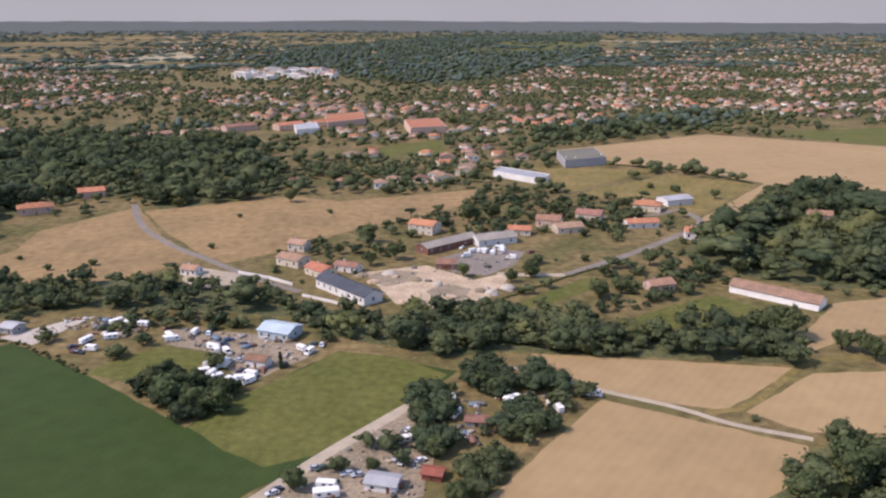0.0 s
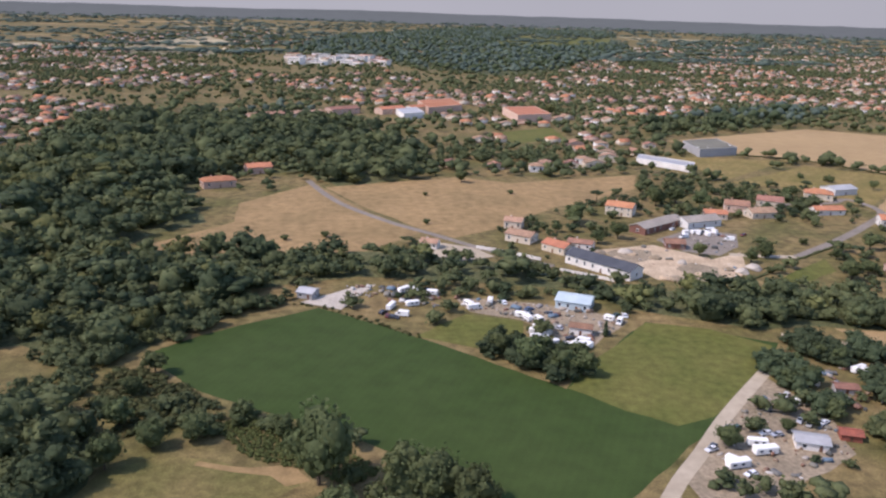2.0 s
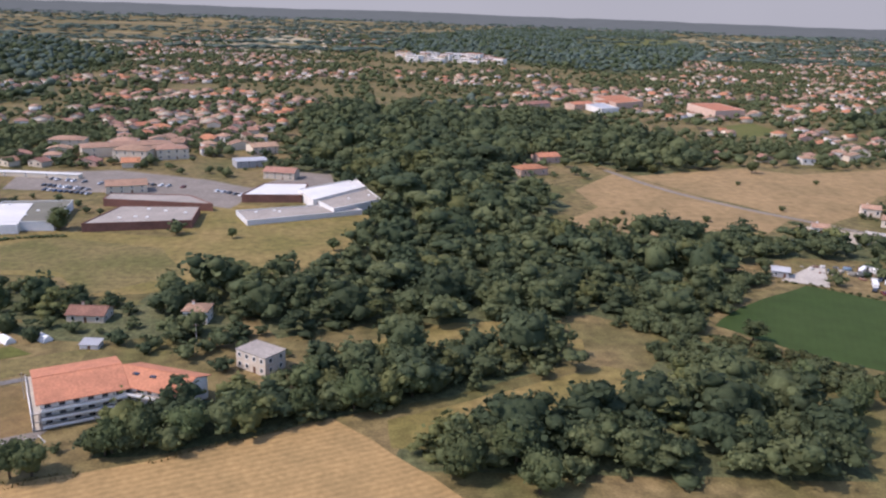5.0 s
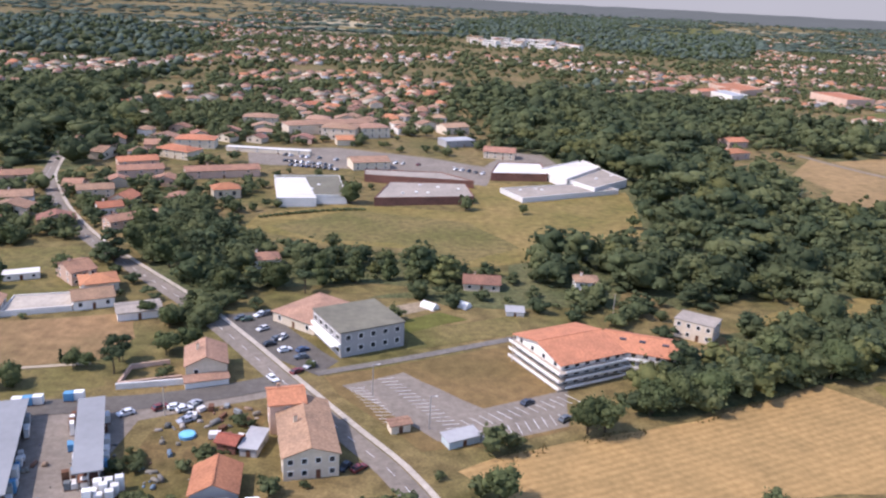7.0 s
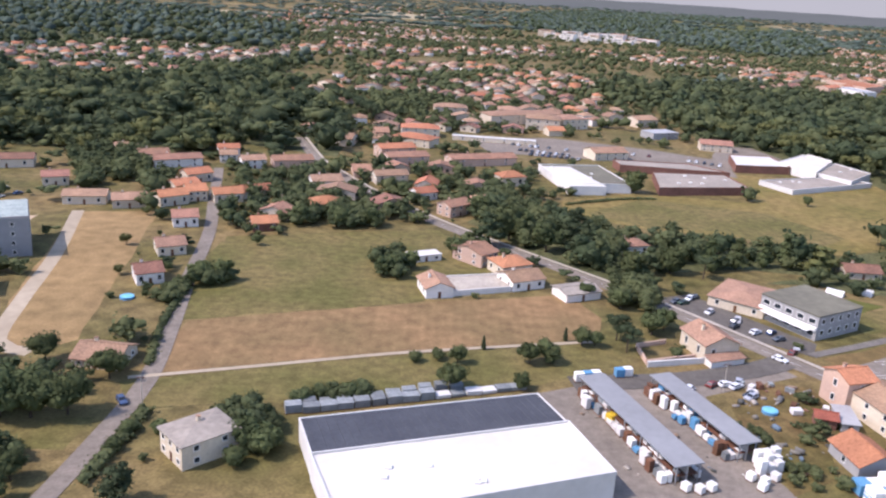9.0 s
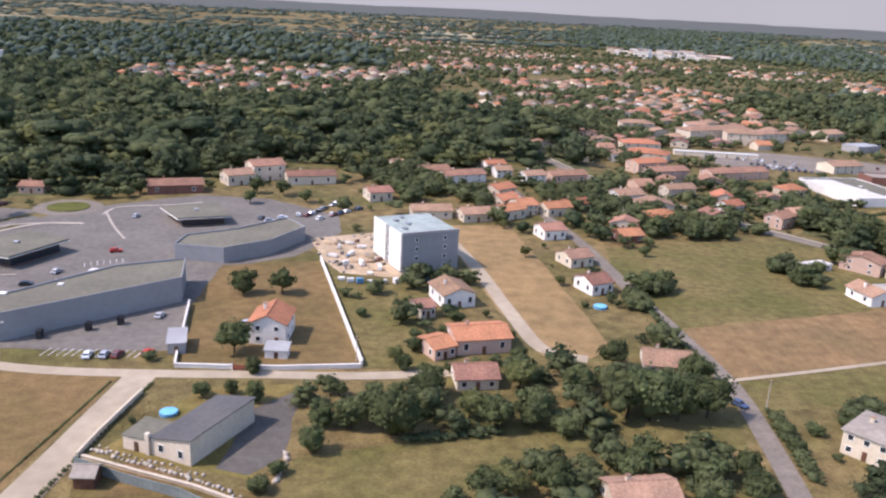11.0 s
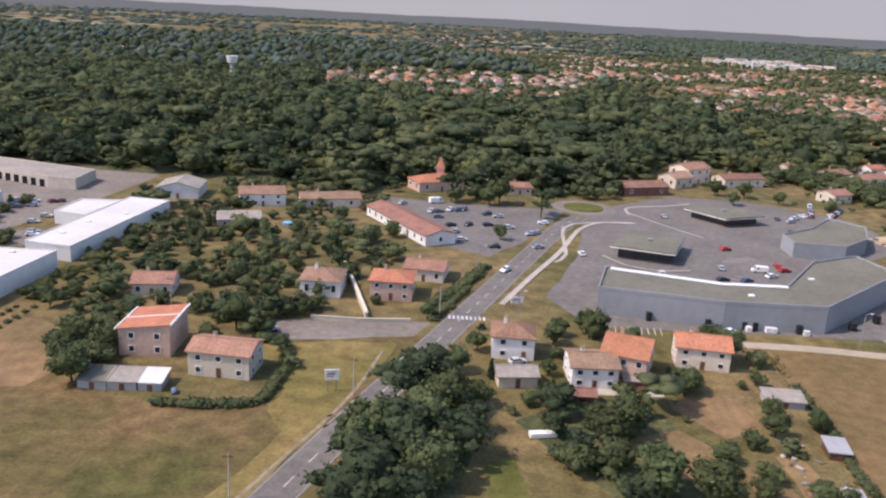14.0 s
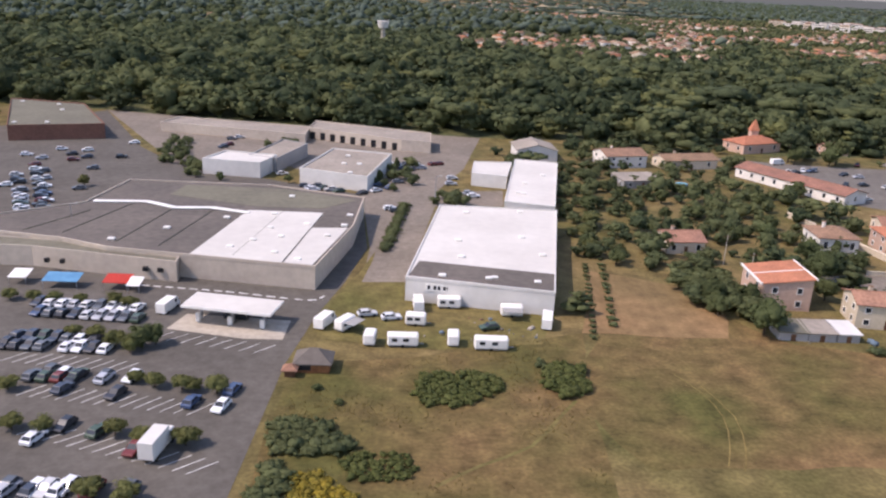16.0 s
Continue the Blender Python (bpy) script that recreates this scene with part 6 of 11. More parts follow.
# white warehouses
white_hall = hall([(-615.8, 92.4), (-598.2, 88.9), (-592.6, 125.3), (-611.3, 125.9)], 3.0, PALEW, ROOFW, "white warehouse with bright membrane roof", parapet=0.15, lights=7)
roof_bay(white_hall, [(-614.2, 98.6), (-597.3, 95.3), (-598.3, 89.4), (-615.5, 93.0)], 2.99, 0.04, ROOFD, "dark bitumen strip along the edge", 3)
hall([(-600.4, 131.4), (-592.2, 129.2), (-586.6, 164.0), (-595.2, 165.8)], 2.6, PALEW, ROOFW, "white storage hall with flat roof", parapet=0.15, lights=4)
hall([(-604.8, 152.5), (-598.2, 150.6), (-596.0, 163.6), (-603.8, 163.0)], 2.4, PALEW, ROOFW, "pale blue-walled storage hall", parapet=0.15)
house((-593.4, 177.2), (-584.5, 177.7), 9, 2.4, 1.2, along="y", wall=PALEW, roof=ROOFT, label="grey gabled storage shed", category="shed", name="shed", chimney=False, front=1, side=0)
hall([(-637.0, 149.2), (-624.1, 144.1), (-620.6, 165.3), (-632.9, 168.6)], 2.7, PALEW, ROOFT, "workshop with sandy flat roof", category="workshop", name="workshop", lights=4)
hall([(-656.1, 153.6), (-644.8, 151.7), (-643.0, 159.3), (-653.5, 161.7)], 2.8, PALEW, ROOFW, "pale workshop with white roof", category="workshop", name="workshop")
hall([(-648.5, 159.2), (-642.6, 157.2), (-638.8, 172.9), (-644.8, 176.8)], 2.6, GREYW, ROOFT, "grey workshop hall with flat roof", category="workshop", name="workshop")
garage = hall([(-641.3, 193.5), (-619.1, 182.6), (-612.5, 181.4), (-612.4, 192.7), (-641.0, 203.6)], 2.4, BEIGEW, ROOFT, "long open garage block", category="garage", name="garage")
# solid dark boxes on the front imitate the shade inside open bays
for k in range(9):
    q = Vector((-641.3, 193.5)).lerp(Vector((-619.1, 182.6)), (k + 0.5) / 9) - garage.matrix_basis.translation.xy
    part("open_bay", box(bmesh.new(), q.x - 0.9, q.x + 0.9, q.y - 0.12, q.y + 0.3, 0.05, 1.7), DARK, garage, "dark box painting the shade of an open bay")
hall([(-676.8, 195.1), (-641.3, 186.5), (-641.5, 197.2), (-674.6, 203.6)], 2.0, BEIGEW, ROOFT, "long low storage building", category="storage", name="storage_building")
hall([(-703.8, 176.6), (-685.5, 183.3), (-700.5, 210.1), (-720.8, 214.2)], 3.2, BRICK, ROOFG, "garden centre with grey roof and brick front", category="store", name="store", lights=5)
# supermarket of the last stretch
market = hall([(-681.9, 105.0), (-669.6, 104.0), (-660.8, 102.2), (-653.9, 99.2), (-644.5, 97.6), (-627.0, 94.7), (-623.9, 112.7), (-623.5, 128.7), (-639.6, 134.4), (-663.1, 134.5), (-664.8, 119.7), (-670.1, 105.0)][:11], 3.0, BEIGEW, ROOFD, "large supermarket with beige walls and grey roof", category="supermarket", name="supermarket", parapet=0.2, lights=9)
annex = hall([(-679.0, 99.9), (-663.6, 99.7), (-644.2, 95.7), (-644.4, 97.6), (-654.0, 99.4), (-660.9, 102.4), (-682.0, 104.9)], 2.6, BEIGEW, ROOFG, "lower beige front wing of a supermarket", category="supermarket", name="supermarket", parapet=0.15)
c = annex.matrix_basis.translation
for p, w in (((-661.1, 98.0), 0.5), ((-659.1, 97.8), 0.5), ((-648.2, 96.1), 0.6), ((-646.3, 95.9), 0.6)):
    part("window", box(bmesh.new(), p[0] - c.x - w / 2, p[0] - c.x + w / 2, p[1] - c.y - 0.15, p[1] - c.y + 0.4, 1.2, 1.7), DARK, annex)
for p, w, material, words in (((-657.1, 92.1), 4.2, BLUE, "pale blue awning"), ((-650.5, 92.2), 3.2, RED, "red awning"), ((-662.5, 92.9), 2.2, TRIM, "white awning"), ((-648.2, 91.4), 1.6, TRIM, "white awning")):
    part("awning", solid(bmesh.new(), [(p[0] - c.x - w / 2, p[1] - c.y, 0.95), (p[0] - c.x + w / 2, p[1] - c.y, 0.95), (p[0] - c.x + w / 2, p[1] - c.y + 2.2, 1.35), (p[0] - c.x - w / 2, p[1] - c.y + 2.2, 1.35),
                                       (p[0] - c.x - w / 2, p[1] - c.y, 1.0), (p[0] - c.x + w / 2, p[1] - c.y, 1.0), (p[0] - c.x + w / 2, p[1] - c.y + 2.2, 1.4), (p[0] - c.x - w / 2, p[1] - c.y + 2.2, 1.4)],
                          [(3, 2, 1, 0), (4, 5, 6, 7), (0, 1, 5, 4), (1, 2, 6, 5), (2, 3, 7, 6), (3, 0, 4, 7)]), material, annex, words)
    for x in (p[0] - c.x - w / 2 + 0.1, p[0] - c.x + w / 2 - 0.1):
        part("awning_post", rod(bmesh.new(), (x, p[1] - c.y + 0.1, 0), (x, p[1] - c.y + 0.1, 0.97), 0.05, 6), METAL, annex)
roof_bay(market, [(-643.1, 97.9), (-631.3, 95.8), (-628.9, 118.8), (-640.1, 118.8)], 2.99, 0.10, ROOFW, "white membrane", 5)
roof_bay(market, [(-631.0, 95.8), (-627.4, 95.2), (-624.5, 111.4), (-629.5, 110.8)], 2.99, 0.14, ROOFW, "white membrane", 1)
roof_bay(market, [(-639.3, 121.1), (-629.4, 121.3), (-624.5, 127.1), (-637.3, 132.4), (-653.2, 132.6), (-654.0, 126.1)], 2.99, 0.05, ROOFG, "greenish-grey bitumen")
c = market.matrix_basis.translation
for p, q in (((-651.0, 119.4), (-653.7, 101.8)), ((-645.2, 118.3), (-647.9, 100.6)), ((-657.6, 121.0), (-661.8, 104.7)), ((-662.4, 115.8), (-667.2, 105.0)), ((-634.8, 119.8), (-637.8, 97.6))):
    part("roof_seam", rod(bmesh.new(), (p[0] - c.x, p[1] - c.y, 3.03), (q[0] - c.x, q[1] - c.y, 3.03), 0.09, 4), ROOFG, market)
# filling station canopy
m, w = edge_pose((-639.5, 83.0), (-630.6, 81.4))
fuel = base("filling_station", m, "filling station with white flat canopy", "filling station")
part("canopy", box(bmesh.new(), -0.6, w + 0.6, 0, 4.2, 1.95, 2.22), TRIM, fuel)
part("canopy_roof", box(bmesh.new(), -0.45, w + 0.45, 0.15, 4.05, 2.22, 2.26), ROOFW, fuel)
for x in (0.8, w / 2, w - 0.8):
    part("column", box(bmesh.new(), x - 0.14, x + 0.14, 1.9, 2.2, 0, 1.9), METAL, fuel)
    part("pump", box(bmesh.new(), x - 0.25, x + 0.25, 1.0, 1.4, 0, 1.0, 0.04), TRIM, fuel)
part("kiosk", box(bmesh.new(), w * 0.35, w * 0.65, 2.6, 3.8, 0, 1.6), GLASS, fuel)
hut = house((-626.0, 72.4), (-622.7, 72.4), 2.6, 1.15, 0.9, kind="hip", wall=mat("orange_brown_boards", (0.30, 0.13, 0.055), (0.22, 0.095, 0.042), 0.6, grain=0.25), roof=ROOFD, label="brown wooden hut with dark roof and open porch", category="hut", name="hut", chimney=False, front=0, side=0)
# a thin dark panel on the closed wall imitates the porch's shade
part("porch", box(bmesh.new(), 0.15, 1.5, -0.03, 0.05, 0.3, 1.0), DARK, hut, "dark panel painting the shade of an open porch")
house((-626.9, 71.4), (-625.9, 71.4), 0.8, 0.9, 0.3, kind="hip", wall=WOOD, roof=TILE, label="small wooden kiosk at the kerb", category="kiosk", name="kiosk", chimney=False, front=0, side=0)

# ---- far landmarks
water = base("water_tower", pose(-637.3, 446, 0), "white concrete water tower over the woods", "water tower")
part("shaft", rod(bmesh.new(), (0, 0, 0), (0, 0, 12), 1.2, 16), CONCRETE, water)
part("tank", rod(bmesh.new(), (0, 0, 12), (0, 0, 15.5), 2.4, 24, 3.2), WHITE, water)
rnd = random.Random(5)
for k in range(30):
    x, y = -165 + (k % 10) * 12 + rnd.uniform(-6, 6), 1000 + (k // 10) * 45 + rnd.uniform(-12, 12)
    w, d, h = rnd.uniform(10, 19), rnd.uniform(8, 12), rnd.uniform(4, 8)
    t = rnd.choice((-0.7, -0.6, -0.5))
    ob = house((x, y), (x + w * math.cos(t), y + w * math.sin(t)), d, h, 1.0, kind="flat", wall=WHITE if k % 4 else CREAM, roof=(ORANGE, ROOFW, TILE, ROOFW)[k % 4] if k % 10 < 6 else (TILE, ORANGE)[k % 2], label="pale apartment block of a far housing estate", category="apartment block", name="apartment_block", front=0, side=0, chimney=False, group="far housing estate")
    for z in (1.2, 3.6, 6.0):
        if z + 1 < h:
            part("window_band", box(bmesh.new(), 0.8, w - 0.8, -0.06, 0.02, z, z + 0.9), GLASS, ob)
            part("window_band", box(bmesh.new(), -0.06, 0.02, 0.8, d - 0.8, z, z + 0.9), GLASS, ob)


# ---------------------------------------------------------------- trees and woods
def ico(level):
    bm = bmesh.new()
    bmesh.ops.create_icosphere(bm, subdivisions=level, radius=1.0)
    v = np.array([x.co[:] for x in bm.verts])
    f = np.array([[x.index for x in p.verts] for p in bm.faces])
    bm.free()
    return v, f


ICO = {k: ico(k) for k in (1, 2, 3)}


def lump(rng, centre, radius, flat, res, rough=0.5):
    """One uneven mass of foliage."""
    v, f = ICO[res]
    k = rng.normal(size=(6, 3)) * 2.2
    ph = rng.uniform(0, 6.3, 6)
    n = sum(np.sin(v @ k[i] + ph[i]) for i in range(6)) / 6
    r = radius * (1 + rough * n + rng.normal(0, 0.12, len(v)))
    p = v * r[:, None]
    p[:, 2] *= flat
    return p + centre, f


def leaves(rng, count, centre, radius, flat, size):
    """Loose leaf sprays over a mass of foliage."""
    d = rng.normal(size=(count, 3))
    d /= np.linalg.norm(d, axis=1)[:, None]
    d[:, 2] = np.abs(d[:, 2]) * 1.1 - 0.35
    c = centre + d * radius * rng.uniform(0.66, 1.24, (count, 1)) * np.array([1, 1, flat])
    a, b = rng.normal(size=(count, 3)), rng.normal(size=(count, 3))
    a *= (size / np.linalg.norm(a, axis=1))[:, None]
    b *= (size / np.linalg.norm(b, axis=1))[:, None]
    v = np.stack([c - a, c + a * 0.3 - b, c + a, c - a * 0.2 + b], 1).reshape(-1, 3)
    i = np.arange(count) * 4
    f = np.concatenate([np.stack([i, i + 1, i + 2], 1), np.stack([i, i + 2, i + 3], 1)])
    return v, f


def crown(seed, kind="round", res=2, lobes=8, sprays=40, size=0.035):
    """Vertices and triangles of a crown one metre high over its own base, about a metre wide."""
    rng = np.random.default_rng(seed)
    vs, fs, n = [], [], 0

    def add(v, f):
        nonlocal n
        vs.append(v), fs.append(f + n)
        n += len(v)

    for i in range(lobes):
        a, t = i * 2.4 + rng.uniform(-0.5, 0.5), rng.uniform(0, 1)
        if kind == "round":
            z, rr, rad, flat = 0.26 + 0.54 * t, 0.31 * math.sqrt(max(0.05, 1 - abs(2 * t - 0.7) ** 2 * 0.8)), rng.uniform(0.15, 0.26), 0.85
        elif kind == "tall":
            t = (i + 0.5) / lobes
            z, rr, rad, flat = 0.16 + 0.72 * t, 0.12 * (1.1 - t), 0.20 * (1.12 - 0.65 * t), 1.0
        elif kind == "spire":
            t = (i + 0.5) / lobes
            z, rr, rad, flat = 0.1 + 0.8 * t, 0.02, 0.14 * (1.15 - 0.9 * t), 1.3
        elif kind == "umbrella":
            z, rr, rad, flat = 0.70 + 0.16 * t, 0.34 * rng.uniform(0.3, 1), rng.uniform(0.18, 0.25), 0.55
        elif kind == "layered":
            t = (i + 0.5) / lobes
            z, rr, rad, flat = 0.2 + 0.7 * t, 0.30 * (1.0 - 0.7 * t), rng.uniform(0.20, 0.27) * (1.1 - 0.5 * t), 0.45
        else:
            z, rr, rad, flat = 0.30 + 0.3 * t, 0.30 * rng.uniform(0.3, 1), rng.uniform(0.2, 0.32), 0.9
        c = np.array([rr * math.cos(a), rr * math.sin(a), z])
        add(*lump(rng, c, rad * (0.8 if sprays > 12 else 1.0), flat, res))
        if sprays:
            add(*leaves(rng, sprays, c, rad, flat, size))
    return np.concatenate(vs), np.concatenate(fs)


def foliage(rng, centre, radius, flat, res, rough, count, size):
    """An uneven mass of foliage with leaf sprays lying over its whole surface, most of them facing outwards."""
    k, ph = rng.normal(size=(6, 3)) * 2.6, rng.uniform(0, 6.3, 6)

    def swell(d):
        return 1 + rough * sum(np.sin(d @ k[i] + ph[i]) for i in range(6)) / 6

    v, f = ICO[res]
    p = v * (radius * 0.84 * swell(v) * rng.uniform(0.9, 1.08, len(v)))[:, None] * np.array([1, 1, flat])
    d = rng.normal(size=(count, 3))
    d[:, 2] = np.abs(d[:, 2] + 0.5) - 0.42
    d /= np.linalg.norm(d, axis=1)[:, None]
    c = d * (radius * swell(d) * rng.uniform(0.78, 1.16, count))[:, None] * np.array([1, 1, flat])
    n = d + 0.5 * rng.normal(size=(count, 3))
    n /= np.linalg.norm(n, axis=1)[:, None]
    a = np.cross(n, rng.normal(size=(count, 3)))
    a /= np.linalg.norm(a, axis=1)[:, None]
    b = np.cross(n, a)
    g = (size * rng.uniform(0.6, 1.5, count))[:, None]
    a, b = a * g, b * g * rng.uniform(0.55, 1.0, (count, 1))
    q = np.stack([c - a, c - b + a * 0.2, c + a * 0.9 - n * g * 0.3, c + b - a * 0.1], 1).reshape(-1, 3)
    i = np.arange(count) * 4 + len(p)
    faces = np.concatenate([f, np.stack([i, i + 1, i + 2], 1), np.stack([i, i + 2, i + 3], 1)])
    return np.concatenate([p, q]) + centre, faces


def canopy(seed, res=2, side=5, sprays=70, tufts=10, size=0.05, kind="round"):
    """A full crown: one large uneven mass and a few lesser ones grown out of it."""
    rng = np.random.default_rng(seed)
    low = kind == "bush"
    wide, mid, flat = (0.42, 0.36, 0.72) if low else (rng.uniform(0.31, 0.38), rng.uniform(0.48, 0.56), rng.uniform(0.85, 1.2))
    vs, fs = [], []
    v, f = foliage(rng, np.array([0, 0, mid]), wide, flat, res, 0.75, sprays, size)
    vs.append(v), fs.append(f)
    for i in range(side):
        a, t = i * 2.4 + rng.uniform(-0.6, 0.6), rng.uniform(-0.4, 0.8)
        rad = rng.uniform(0.12, 0.22)
        reach = wide * math.sqrt(1 - t * t) * rng.uniform(0.8, 1.1)
        p = np.array([reach * math.cos(a), reach * math.sin(a), mid + t * wide * flat])
        v, f = foliage(rng, p, rad, 0.85, 1, 0.6, tufts, size)
        fs.append(f + sum(len(x) for x in vs)), vs.append(v)
    return np.concatenate(vs), np.concatenate(fs)


def trunk_mesh(kind, seed):
    rng = random.Random(seed)
    bm = bmesh.new()
    top = {"umbrella": 0.72, "bush": 0.3, "spire": 0.3}.get(kind, 0.5)
    rod(bm, (0, 0, 0), (rng.uniform(-0.02, 0.02), rng.uniform(-0.02, 0.02), top), 0.030, 7, 0.018)
    for k in range(5):
        a = k * 1.3 + rng.uniform(-0.3, 0.3)
        z = top * rng.uniform(0.55, 0.95)
        rod(bm, (0, 0, z), (0.2 * math.cos(a), 0.2 * math.sin(a), z + rng.uniform(0.12, 0.22)), 0.012, 5, 0.005)
    me = bpy.data.meshes.new("trunk")
    bm.to_mesh(me)
    bm.free()
    me.materials.append(BARK)
    return me


def mesh_of(name, v, f, material):
    ob = raw(name, v, f, material)
    me = ob.data
    bpy.data.objects.remove(ob)
    return me


KINDS = {"round": (LEAF, 5, 8), "tall": (LEAF, 2, 8), "umbrella": (NEEDLE, 2, 7), "spire": (NEEDLE, 1, 7), "layered": (NEEDLE, 2, 10), "bush": (LEAF, 3, 5), "yellow": (LEAFY, 2, 8)}
TREES = {}
for kind, (material, count, lobes) in KINDS.items():
    for near, sprays, size in ((True, 70, 0.036), (False, 26, 0.05)):
        TREES[kind, near] = []
        for k in range(count):
            shape = "round" if kind == "yellow" else kind
            if shape in ("round", "bush"):
                v, f = canopy(17 * k + len(kind), 3 if near else 2, lobes, 7 * sprays, sprays, size, shape)
            else:
                v, f = crown(17 * k + len(kind), shape, 1, lobes + 1, sprays, size)
            TREES[kind, near].append((mesh_of("crown", v, f, material), trunk_mesh(shape, k)))
TREE_WORDS = {"round": ("tree", "leafy green broadleaf tree with a full rounded crown"), "tall": ("tree", "tall dark green poplar-like tree"),
              "umbrella": ("pine_tree", "umbrella pine with a flat dark crown"), "spire": ("cypress_tree", "slim dark green cypress"),
              "layered": ("cedar_tree", "dark layered cedar tree"), "bush": ("bush", "low rounded green bush"), "yellow": ("tree", "yellowish green broadleaf tree")}
TREE_RNG = random.Random(3)
PLACED = []


def tree(p, h, kind="round", wide=1.0, label=""):
    crown_me, trunk_me = TREE_RNG.choice(TREES[kind, p[1] < 125])
    name, words = TREE_WORDS[kind]
    ob = new(name, trunk_me)
    ob.matrix_basis = Matrix.LocRotScale((p[0], p[1], 0), Euler((0, 0, TREE_RNG.uniform(0, 6.3))), (h * wide * TREE_RNG.uniform(0.9, 1.1), h * wide, h))
    tagged(ob, label or words, "bush" if kind == "bush" else "tree")
    c = new("crown", crown_me)
    c.parent = ob
    PLACED.append((p[0], p[1], h * 0.4))
    return ob


